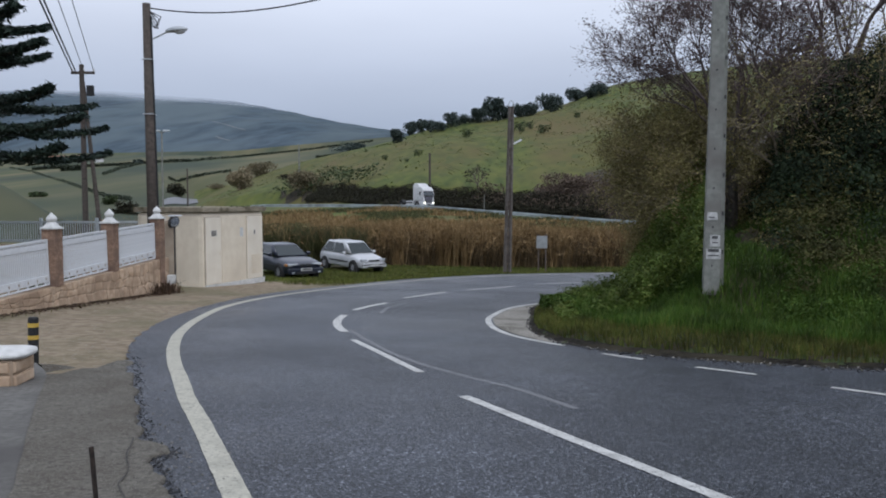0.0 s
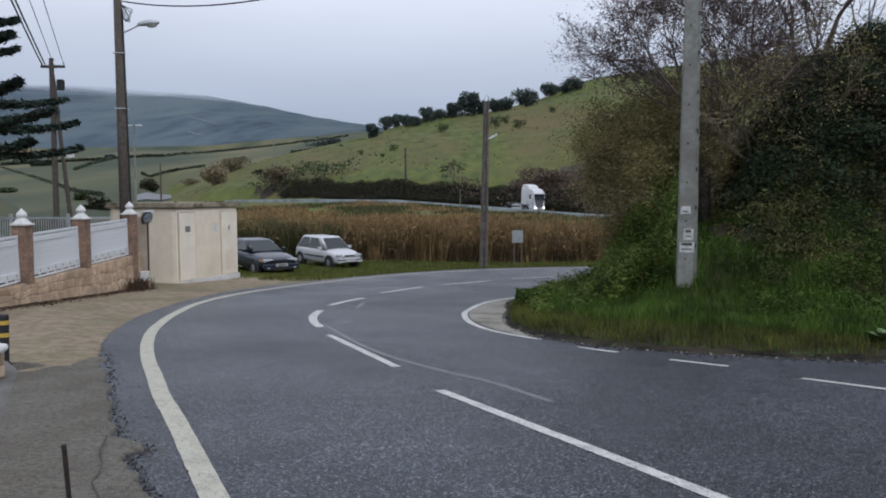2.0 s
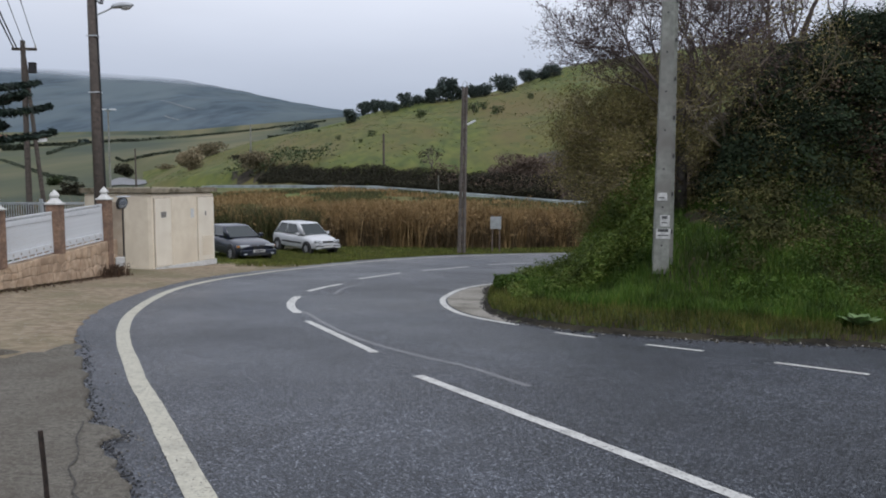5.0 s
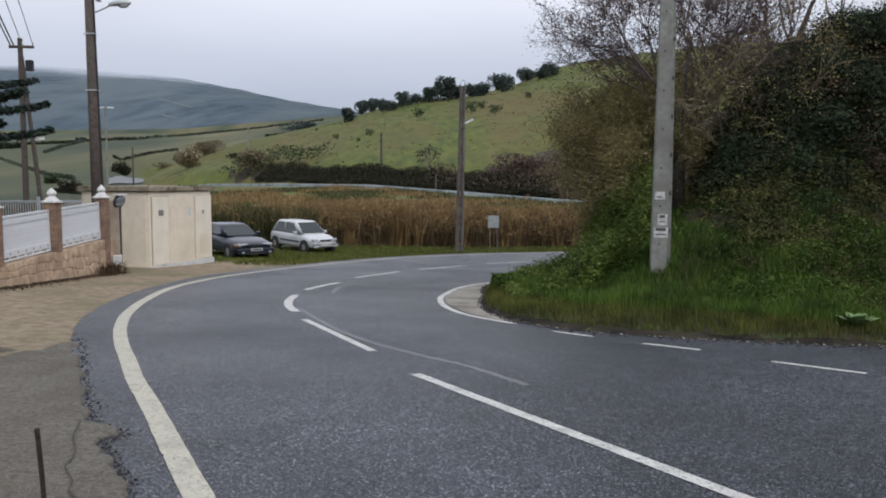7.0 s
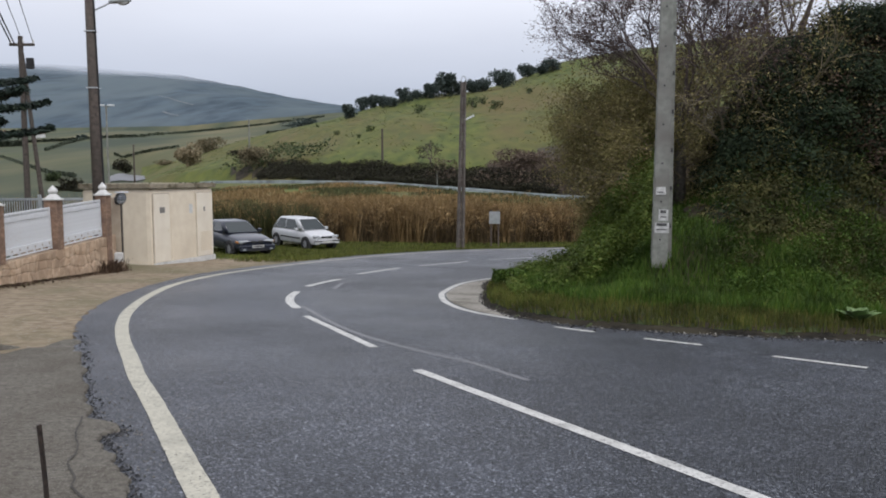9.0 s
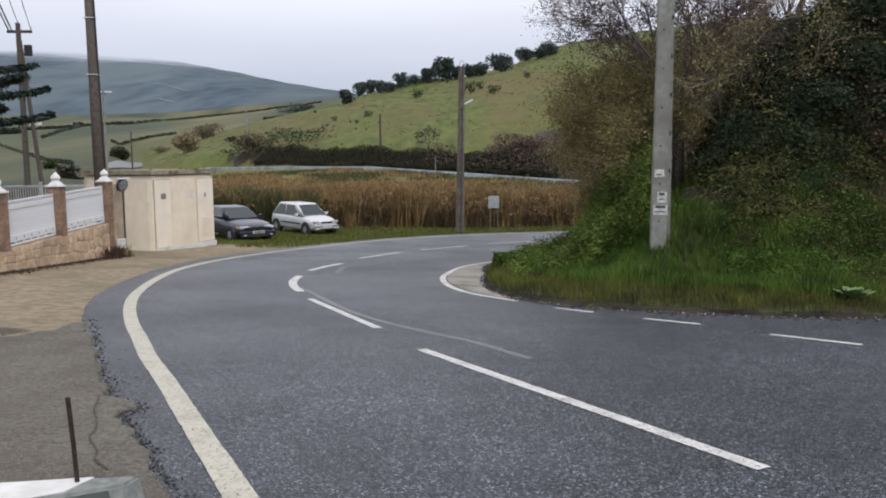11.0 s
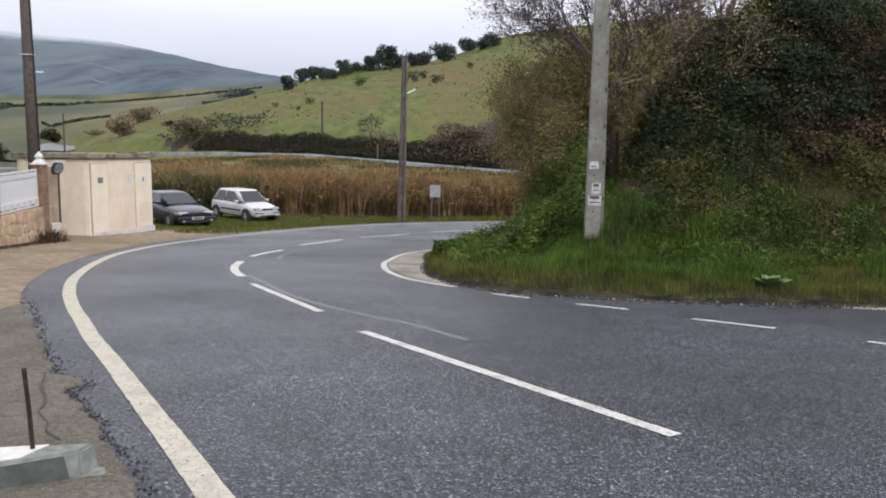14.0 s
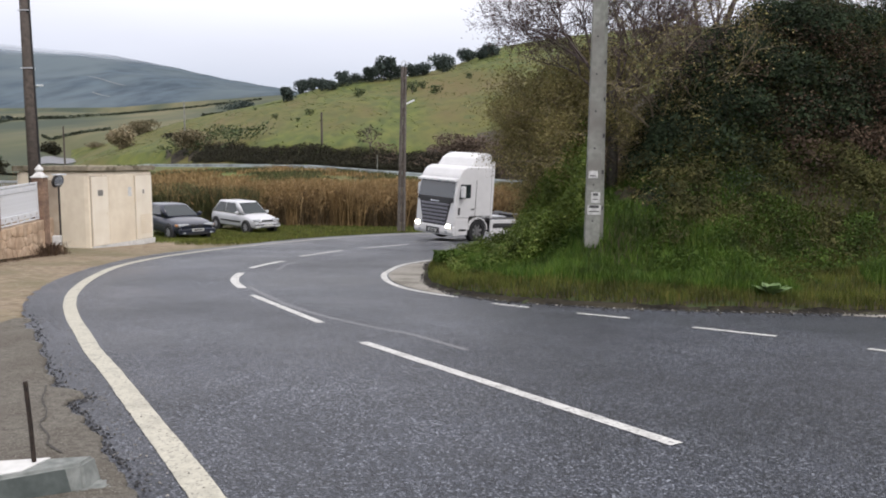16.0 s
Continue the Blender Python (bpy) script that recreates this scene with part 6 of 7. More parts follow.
def quad_on(c, u0, u1, v0, v1, off):
    """A thin pane on the four-cornered face c (a, b along u; d, e above), pushed out by off."""
    a, b, d, e = (Vector(p) for p in c)
    at = lambda u, w: a.lerp(b, u).lerp(d.lerp(e, u), w)
    nrm = (b - a).cross(d - a).normalized() * off
    bm = bmesh.new()
    lo = [bm.verts.new(at(u, w) - nrm * 2) for u, w in ((u0, v0), (u1, v0), (u1, v1), (u0, v1))]
    hi = [bm.verts.new(at(u, w) + nrm) for u, w in ((u0, v0), (u1, v0), (u1, v1), (u0, v1))]
    bm.faces.new(hi)
    bm.faces.new(lo[::-1])
    for k in range(4):
        bm.faces.new((lo[k], lo[(k + 1) % 4], hi[(k + 1) % 4], hi[k]))
    return bm


def car(name, label, m, stations, house, wheels, r, body, split, front):
    top = empty(name, m)
    tagged(top, label, "car", "parked cars")
    shell(stations, body, "body", top)
    (bx0, bx1, bw, bz), (tx0, tx1, tw, tz) = house          # base and roof of the greenhouse: rear x, front x, half width, z
    bm = bmesh.new()
    vs = [bm.verts.new(p) for p in ((bx0, -bw, bz), (bx1, -bw, bz), (bx1, bw, bz), (bx0, bw, bz), (tx0, -tw, tz), (tx1, -tw, tz), (tx1, tw, tz), (tx0, tw, tz))]
    for q in ((0, 1, 5, 4), (1, 2, 6, 5), (2, 3, 7, 6), (3, 0, 4, 7), (4, 5, 6, 7), (3, 2, 1, 0)):
        bm.faces.new([vs[i] for i in q])
    bmesh.ops.bevel(bm, geom=[e for e in bm.edges if max(v.co.z for v in e.verts) > tz - 0.01], offset=0.10, segments=5, affect="EDGES", profile=0.55)
    part("roof", bm, body, top, smooth=True)
    for sgn in (-1, 1):
        c = [(bx0, sgn * bw, bz), (bx1, sgn * bw, bz), (tx0, sgn * tw, tz), (tx1, sgn * tw, tz)]
        if sgn > 0:
            c = [c[1], c[0], c[3], c[2]]
        for a, b in split:
            u0, u1 = (a, b) if sgn < 0 else (1 - b, 1 - a)
            part("side_window", quad_on(c, u0, u1, 0.1, 0.86, 0.006), GLASS, top)
        part("mirror", boxes((bx1 - 0.42, bx1 - 0.3, sgn * (bw + 0.13) - 0.09, sgn * (bw + 0.13) + 0.09, bz + 0.0, bz + 0.13), bevel=0.03), body, top)
        part("side_moulding", boxes((wheels[1] + 0.4, wheels[0] - 0.4, sgn * (stations[4][1] + 0.004) - 0.012, sgn * (stations[4][1] + 0.004) + 0.012, 0.48, 0.55), bevel=0.006), TRIM, top)
    part("windscreen", quad_on([(bx1, -bw, bz), (bx1, bw, bz), (tx1, -tw, tz), (tx1, tw, tz)], 0.07, 0.93, 0.06, 0.88, 0.008), GLASS, top)
    part("rear_window", quad_on([(bx0, bw, bz), (bx0, -bw, bz), (tx0, tw, tz), (tx0, -tw, tz)], 0.08, 0.92, 0.15, 0.85, 0.008), GLASS, top)
    w2 = stations[4][1]
    for x in wheels:
        for sgn in (-1, 1):
            # filled dark disc instead of an opening: the wheel well's shade as colour
            bm = bmesh.new()
            bmesh.ops.create_cone(bm, cap_ends=True, segments=26, radius1=r + 0.055, radius2=r + 0.055, depth=0.2)
            part("wheel_arch", bm, DARK, top).matrix_basis = pose(x, sgn * (w2 - 0.100), r + 0.01, 90, 0, 0)
            wheel(top, x, sgn * (w2 - 0.072), r, 0.19, sgn)
    front(top)
    return top


def corsa_front(top):
    part("bumper", boxes((1.78, 1.87, -0.70, 0.70, 0.30, 0.48), bevel=0.035), SILVER, top)
    part("bumper_strip", boxes((1.83, 1.885, -0.72, 0.72, 0.42, 0.465), bevel=0.01), TRIM, top)
    part("grille", boxes((1.76, 1.835, -0.30, 0.30, 0.575, 0.66), bevel=0.02), TRIM, top)
    part("lower_intake", boxes((1.82, 1.878, -0.42, 0.42, 0.285, 0.35), bevel=0.01), TRIM, top)
    for s in (-1, 1):
        part("headlamp", boxes((1.60, 1.80, s * 0.53 - 0.16, s * 0.53 + 0.16, 0.575, 0.70), bevel=0.05), LAMP_GLASS, top)
    part("number_plate", boxes((1.86, 1.892, -0.26, 0.26, 0.35, 0.45)), PLATE, top)
    part("badge", boxes((1.80, 1.842, -0.04, 0.04, 0.59, 0.65), bevel=0.01), CHROME, top)


def saloon_front(top):
    part("bumper", boxes((2.10, 2.24, -0.80, 0.80, 0.27, 0.50), bevel=0.045), NAVY, top)
    part("lower_intake", boxes((2.18, 2.248, -0.45, 0.45, 0.26, 0.35), bevel=0.01), TRIM, top)
    for s in (-1, 1):
        part("kidney_grille", boxes((2.10, 2.19, s * 0.15 - 0.115, s * 0.15 + 0.115, 0.56, 0.69), bevel=0.04), TRIM, top)
        part("headlamp", boxes((1.97, 2.14, s * 0.56 - 0.22, s * 0.56 + 0.22, 0.57, 0.70), bevel=0.05), LAMP_GLASS, top)
        part("indicator", boxes((1.86, 2.05, s * 0.80 - 0.05, s * 0.80 + 0.05, 0.58, 0.68), bevel=0.03), AMBER, top)
        part("fog_lamp", boxes((2.2, 2.252, s * 0.6 - 0.07, s * 0.6 + 0.07, 0.30, 0.37), bevel=0.02), LAMP_GLASS, top)
    part("number_plate", boxes((2.235, 2.262, -0.26, 0.26, 0.40, 0.51)), PLATE, top)
    part("plate_bar", boxes((2.26, 2.266, -0.2, 0.2, 0.43, 0.48)), INK, top)


def grounded(x, y, heading, dz=0.0):
    return pose(x, y, gz_at(x, y) + 0.05 + dz, 0, 2.0, heading)


car("hatchback_car", "silver-white three-door hatchback parked on the grass verge", grounded(-4.42, 39.9, -49),
    [(-1.84, 0.60, 0.72, 0.34), (-1.80, 0.73, 0.88, 0.26), (-1.5, 0.79, 0.94, 0.22), (-0.6, 0.80, 0.93, 0.20), (0.3, 0.80, 0.91, 0.20), (0.95, 0.795, 0.88, 0.20), (1.35, 0.77, 0.80, 0.22), (1.68, 0.72, 0.70, 0.25), (1.82, 0.60, 0.60, 0.30)],
    ((-1.72, 0.92, 0.74, 0.86), (-1.30, 0.18, 0.56, 1.42)), (1.19, -1.25), 0.285, SILVER, ((0.09, 0.42), (0.46, 0.86)), corsa_front)
car("saloon_car", "dark blue saloon parked beside the cabin", grounded(-7.0, 35.7, -53),
    [(-2.22, 0.66, 0.80, 0.36), (-2.16, 0.78, 0.98, 0.28), (-1.7, 0.85, 1.02, 0.22), (-0.6, 0.865, 0.97, 0.20), (0.3, 0.865, 0.93, 0.20), (1.05, 0.86, 0.89, 0.20), (1.6, 0.84, 0.83, 0.22), (2.0, 0.80, 0.74, 0.25), (2.16, 0.68, 0.64, 0.29)],
    ((-1.72, 1.0, 0.78, 0.90), (-0.92, 0.12, 0.57, 1.36)), (1.38, -1.34), 0.31, NAVY, ((0.14, 0.46), (0.50, 0.86)), saloon_front)


def prism(profile, hw, bevel=0.0, taper=0.0):
    """A side profile of (x, z) drawn out to both sides."""
    bm = bmesh.new()
    zs = [p[1] for p in profile]
    a = [bm.verts.new((x, -(hw - taper * (z - min(zs))), z)) for x, z in profile]
    b = [bm.verts.new((x, hw - taper * (z - min(zs)), z)) for x, z in profile]
    n = len(profile)
    bm.faces.new(a[::-1])
    bm.faces.new(b)
    for k in range(n):
        bm.faces.new((a[k], a[(k + 1) % n], b[(k + 1) % n], b[k]))
    bmesh.ops.recalc_face_normals(bm, faces=bm.faces)
    if bevel:
        bmesh.ops.bevel(bm, geom=bm.edges[:], offset=bevel, segments=3, affect="EDGES", profile=0.6)
    return bm


def truck():
    top = empty("tractor_unit")
    tagged(top, "white high-roof lorry tractor unit with lit headlamps", "lorry")
    cab = part("cab", prism([(0.62, 0.42), (1.30, 0.42), (1.42, 0.60), (1.43, 1.1), (1.41, 1.88), (1.29, 2.62), (1.22, 2.84), (1.02, 3.12), (0.72, 3.24), (-0.70, 3.28), (-0.72, 1.12), (0.52, 1.12), (0.60, 0.9)], 1.23, 0.075, 0.012), TRUCK_WHITE, top)
    part("roof_spoiler", prism([(0.52, 3.12), (0.22, 3.60), (-0.05, 3.76), (-0.3, 3.83), (-0.76, 3.84), (-0.78, 3.12)], 1.12, 0.06, 0.12), TRUCK_WHITE, top)
    part("windscreen", quad_on([(1.412, -1.17, 1.90), (1.412, 1.17, 1.90), (1.296, -1.14, 2.60), (1.296, 1.14, 2.60)], 0.02, 0.98, 0.0, 0.97, 0.02), SCREEN, top)
    part("sun_visor", prism([(1.24, 2.60), (1.47, 2.57), (1.48, 2.65), (1.22, 2.74)], 1.17, 0.015), TRUCK_WHITE, top)
    for s in (-0.75, 0.75, 0.25, -0.25):
        part("marker_lamp", boxes((1.42, 1.50, s - 0.09, s + 0.09, 2.56, 2.63), bevel=0.015), LAMP_GLASS, top)
    part("wiper_cowl", boxes((1.36, 1.455, -1.12, 1.12, 1.70, 1.90), bevel=0.03), TRIM, top)
    bm = prism([(1.36, 0.66), (1.452, 0.66), (1.455, 1.74), (1.36, 1.74)], 0.98, 0.01)
    for v in bm.verts:
        v.co.y *= 0.74 + 0.24 * (v.co.z - 0.72) / 0.9
    gr = part("grille", bm, TRIM, top)
    for k in range(6):
        z = 0.78 + 0.155 * k
        hw = 0.68 + 0.22 * (z - 0.72) / 0.9
        part("grille_bar", boxes((1.44, 1.49, -hw, hw, z, z + 0.085), bevel=0.015), GRILLE_GREY, gr)
    part("badge", boxes((1.45, 1.475, -0.3, 0.3, 1.69, 1.74), bevel=0.01), CHROME, top)
    part("bumper", prism([(1.10, 0.30), (1.42, 0.30), (1.50, 0.42), (1.50, 0.66), (1.42, 0.74), (1.10, 0.74)], 1.24, 0.04), TRUCK_WHITE, top)
    part("lower_intake", boxes((1.44, 1.512, -0.42, 0.42, 0.36, 0.60), bevel=0.02), TRIM, top)
    part("number_plate", boxes((1.508, 1.522, -0.26, 0.26, 0.42, 0.53)), PLATE, top)
    part("plate_bar", boxes((1.521, 1.526, -0.2, 0.2, 0.445, 0.505)), INK, top)
    for s in (-1, 1):
        part("headlamp", boxes((1.36, 1.515, s * 0.97 - 0.21, s * 0.97 + 0.21, 0.60, 0.82), bevel=0.05), LAMP_GLASS, top)
        part("headlamp_beam", boxes((1.48, 1.53, s * 0.97 - 0.14, s * 0.97 + 0.14, 0.63, 0.79), bevel=0.05), BEAM, top, "lit warm white headlamp")
        part("fog_lamp", boxes((1.46, 1.512, s * 0.85 - 0.09, s * 0.85 + 0.09, 0.40, 0.50), bevel=0.02), LAMP_GLASS, top)
        c = [(0.52, s * 1.222, 1.90), (1.22, s * 1.222, 1.85), (0.52, s * 1.214, 2.52), (1.12, s * 1.214, 2.52)]
        if s > 0:
            c = [c[1], c[0], c[3], c[2]]
        part("side_window", quad_on(c, 0.04, 0.96, 0.05, 0.95, 0.012), GLASS, top)
        part("wing_mirror", boxes((1.05, 1.20, s * 1.38 - 0.10, s * 1.38 + 0.10, 1.92, 2.42), bevel=0.05), TRUCK_WHITE, top)
        part("mirror_arm", boxes((1.08, 1.14, s * 1.26 - 0.1, s * 1.26 + 0.1, 2.40, 2.46), bevel=0.01), TRIM, top)
        part("mirror_pane", boxes((1.03, 1.052, s * 1.38 - 0.08, s * 1.38 + 0.08, 1.97, 2.37)), MIRROR, top)
        part("door_seam", boxes((0.22, 0.235, s * 1.2282 - 0.004, s * 1.2282 + 0.004, 1.1, 2.66), (0.22, 1.3, s * 1.2285 - 0.004, s * 1.2285 + 0.004, 1.08, 1.095)), TRIM, top)
        part("door_handle", boxes((0.30, 0.46, s * 1.235 - 0.012, s * 1.235 + 0.012, 1.42, 1.47), bevel=0.006), TRIM, top)
        part("air_vent", boxes((1.12, 1.22, s * 1.226 - 0.012, s * 1.226 + 0.012, 1.2, 1.5), bevel=0.004), TRIM, top)
        part("step_panel", prism([(0.66, 0.36), (1.30, 0.36), (1.36, 0.74), (1.36, 1.0), (0.72, 1.0), (0.60, 0.8)], 0.05, 0.012), TRUCK_WHITE, top).location = (0, s * 1.20, 0)
        part("step", boxes((0.72, 1.15, s * 1.235 - 0.02, s * 1.235 + 0.02, 0.52, 0.60), bevel=0.01), TRIM, top)
        bm = bmesh.new()
        pts = [(0.60 * math.cos(a), 0.5 + 0.60 * math.sin(a)) for a in np.linspace(0.15, math.pi - 0.1, 12)]
        inn = [(0.545 * math.cos(a), 0.5 + 0.545 * math.sin(a)) for a in np.linspace(math.pi - 0.1, 0.15, 12)]
        bm.free()
        part("mudguard", prism(pts + inn, 0.17, 0.0), TRUCK_WHITE, top).location = (0, s * 1.06, 0)
        part("side_fairing", boxes((-0.84, -0.70, s * 1.12 - 0.1, s * 1.12 + 0.1, 1.05, 3.5), bevel=0.03), TRUCK_WHITE, top)
        part("side_skirt", boxes((-2.45, -0.75, s * 1.2 - 0.03, s * 1.2 + 0.03, 0.36, 0.98), bevel=0.02), TRUCK_WHITE, top)
        part("fuel_tank", tube(bmesh.new(), [(-2.5, s * 0.95, 0.72), (-2.48, s * 0.95, 0.72), (-0.92, s * 0.95, 0.72), (-0.9, s * 0.95, 0.72)], [0.27, 0.3, 0.3, 0.27], 18), TRIM, top)
        part("chassis_rail", boxes((-4.5, 0.9, s * 0.42 - 0.05, s * 0.42 + 0.05, 0.72, 1.0)), DARK, top)
        pts = [(-3.6 + 0.66 * math.cos(a), 0.5 + 0.66 * math.sin(a)) for a in np.linspace(0.3, math.pi - 0.3, 12)]
        inn = [(-3.6 + 0.61 * math.cos(a), 0.5 + 0.61 * math.sin(a)) for a in np.linspace(math.pi - 0.3, 0.3, 12)]
        part("rear_mudguard", prism(pts + inn, 0.3), TRIM, top).location = (0, s * 0.92, 0)
        part("tail_lamp", boxes((-4.56, -4.5, s * 0.8 - 0.2, s * 0.8 + 0.2, 0.72, 0.86), bevel=0.01), AMBER, top)
    part("axle", tube(bmesh.new(), [(0, -1.0, 0.5), (0, 1.0, 0.5)], 0.08, 8), DARK, top)
    part("rear_axle", tube(bmesh.new(), [(-3.6, -0.9, 0.5), (-3.6, 0.9, 0.5)], 0.1, 8), DARK, top)
    part("engine_block", boxes((-0.7, 1.2, -0.45, 0.45, 0.4, 1.1), bevel=0.05), DARK, top)
    part("fifth_wheel", boxes((-3.75, -2.95, -0.45, 0.45, 1.02, 1.14), bevel=0.04), TRIM, top)
    part("catwalk", boxes((-2.6, -1.0, -0.4, 0.4, 1.002, 1.05)), STEEL, top)
    ws = [wheel(top, 0, s * 1.05, 0.5, 0.32, s, LORRY_RIM, "wheel") for s in (-1, 1)] + [wheel(top, -3.6, s * 0.92, 0.5, 0.58, s, LORRY_RIM, "wheel") for s in (-1, 1)]
    return top, ws


lorry, lorry_wheels = truck()
lorry.scale = (0.95, 0.95, 0.95)


# ---------- upper road, field, distance ----------
def upper_z(x, y):
    return np.interp(x, [p[0] for p in UPPER_Z], [p[1] for p in UPPER_Z])


up_line = resample(UPPER_ROAD, 1.5)
dirs = np.gradient(up_line, axis=0)
dirs /= np.linalg.norm(dirs, axis=1)[:, None]
side = np.stack([dirs[:, 1], -dirs[:, 0]], 1)             # towards the camera
up_road = loft("upper_road", (up_line + side * 3.6).tolist(), (up_line - side * 4.2).tolist(), 220, 5, upper_z, ASPHALT, 0.0)
tagged(up_road, "asphalt main road across the valley", "road", kind="structure")


RAIL = noise_mat("dull_galvanised_rail", (0.30, 0.35, 0.37), (0.42, 0.47, 0.49), 2, 0.55, (0.21, 0.24, 0.25), 0.4, 0.05)


def guardrail():
    top = empty("guardrail")
    tagged(top, "long galvanised steel guardrail along the upper road", "guardrail")
    line = up_line + side * 4.3
    sel = (line[:, 0] > -40) & (line[:, 0] < 52)
    line, sd = line[sel], side[sel]
    prof = [(0.0, 0.28), (0.05, 0.40), (0.0, 0.54), (0.05, 0.70), (0.0, 0.88)]
    v, f = [], []
    for (x, y), (sx, sy) in zip(line, sd):
        z0 = float(upper_z(x, y)) - 0.5
        v += [(x + sx * o, y + sy * o, z0 + h) for o, h in prof]
    k = len(prof)
    for i in range(len(line) - 1):
        f += [(i * k + j, i * k + j + 1, (i + 1) * k + j + 1, (i + 1) * k + j) for j in range(k - 1)]
    ob = raw("rail_beam", v, f, RAIL, top)
    ob.modifiers.new("thick", "SOLIDIFY").thickness = 0.02
    mesh = None
    for (x, y), (sx, sy) in list(zip(line, sd))[::3]:
        if mesh is None:
            p = part("rail_post", boxes((-0.06, 0.06, -0.06, 0.06, -0.4, 0.7)), STEEL, top)
            mesh = p.data
        else:
            p = new("rail_post", mesh)
            p.parent = top
        p.location = (x - sx * 0.1, y - sy * 0.1, float(upper_z(x, y)) - 0.5)


guardrail()
side_road = loft("side_road", [(-88.3, 258), (-93.6, 290), (-98, 325)], [(-80.7, 236), (-80, 250), (-78, 262)], 60, 9, lambda x, y: land(x, y)[0] + 0.3, PATCH)
tagged(side_road, "grey side road dropping into the valley", "road", kind="structure")


def on_land(u, e, y0=118, y1=420):
    """Where the line of sight with slopes u and e from the viewpoint meets the land."""
    yy = np.linspace(y0, y1, 800)
    zz = land(u * yy, yy)[0]
    hit = np.nonzero(zz >= 1.6 + e * yy)[0]
    y = yy[hit[0]] if len(hit) else 293.0
    return u * y, y, gz_at(u * y, y)


# tree green lightened to blue-grey: distance haze painted into the leaves
PINE = leaf_mat("haze_greyed_tree_foliage", (0.034, 0.050, 0.047), (0.075, 0.100, 0.088), 0.75, (0.105, 0.128, 0.105), 0.2)
OLIVE = leaf_mat("olive_tree_foliage", (0.030, 0.048, 0.018), (0.065, 0.09, 0.035), 0.7, (0.09, 0.11, 0.05), 0.1)
# near-black leaves: scrub, and the painted shade along the cutting
SCRUB = leaf_mat("dark_scrub", (0.016, 0.018, 0.011), (0.040, 0.038, 0.021), 0.8, (0.075, 0.064, 0.036), 0.1)
TAN_DARK = leaf_mat("brown_dry_scrub", (0.105, 0.090, 0.052), (0.20, 0.17, 0.10), 0.8, (0.26, 0.22, 0.14), 0.1)
TAN = leaf_mat("tan_dry_scrub", (0.20, 0.165, 0.10), (0.33, 0.275, 0.175), 0.8, (0.42, 0.35, 0.24), 0.2)
ROSE = leaf_mat("reddish_brown_scrub", (0.090, 0.066, 0.050), (0.160, 0.120, 0.090), 0.8, (0.20, 0.158, 0.115), 0.15)


def crown_points(n, w, h, lobes, rnd):
    pts = []
    cs = [(rnd.uniform(-0.32, 0.32) * w, rnd.uniform(-0.32, 0.32) * w, rnd.uniform(0.12, 0.6) * h, rnd.uniform(0.2, 0.34)) for _ in range(lobes)]
    for _ in range(n):
        cx, cy, cz, r = rnd.choice(cs)
        d = Vector((rnd.gauss(0, 1), rnd.gauss(0, 1), rnd.gauss(0, 1))).normalized() * r * rnd.uniform(0.55, 1.05)
        pts.append((cx + d.x * w, cy + d.y * w, cz + d.z * h * 0.8))
    return np.array(pts)


def field_tree(name, label, w, h, seed, material, n=1700, size=0.55):
    rnd = random.Random(seed)
    top = empty(name)
    tagged(top, label, "tree", "trees on the hill")
    part("trunk", tube(bmesh.new(), [(0, 0, -0.5), (0.05, 0, h * 0.25), (0.1, 0.05, h * 0.6)], [0.035 * w, 0.03 * w, 0.012 * w], 7), BARK, top)
    ob = new("crown", leaf_mesh("crown", crown_points(n, w, h, 16, rnd), size * 0.6, size * 1.3, material, 0.3, 0.8))
    ob.parent = top
    return top


MODELS = [field_tree("field_tree", "dark round-headed pine on the hill crest", 5.2, 5.8, 1, PINE), field_tree("field_tree", "dark spreading tree on the hill crest", 6.4, 5.6, 2, PINE),
          field_tree("field_tree", "small olive-green tree on the sloping field", 4.2, 3.8, 3, OLIVE, 260, 0.5)]
CREST = [(704, 254, 25), (727, 240, 24), (744, 236, 24), (763, 235, 26), (780, 234, 24), (799, 227, 24), (824, 221, 24), (846, 219, 26), (870, 216, 40), (895, 213, 24), (915, 210, 28), (938, 207, 30), (973, 200, 42), (1016, 182, 32), (1038, 178, 26), (1060, 172, 32)]
LONE = [(825, 246, 20), (919, 236, 24), (936, 230, 18), (960, 238, 22), (1018, 211, 14), (682, 284, 11), (740, 277, 15), (720, 288, 8), (648, 270, 7)]
used = set()
rnd = random.Random(2)
for rows, pick in ((CREST, (0, 1)), (LONE, (2,))):
    for px, py, w in rows:
        x, y, z = on_land((px - 784) / 1444, (353 - py) / 1444)
        i = rnd.choice(pick)
        want = w / 1444 * y / (5.2, 6.4, 4.2)[i] * 1.02
        m = Matrix.Translation((x, y, z - 0.1)) @ Matrix.Rotation(rnd.uniform(0, 6.28), 4, "Z") @ Matrix.Diagonal((want, want, want * rnd.uniform(1.1, 1.35), 1))
        if i not in used:
            used.add(i)
            MODELS[i].matrix_basis = m
        else:
            t = copy_thing(MODELS[i], m)
            t.scale = (want, want, want * rnd.uniform(1.1, 1.35))

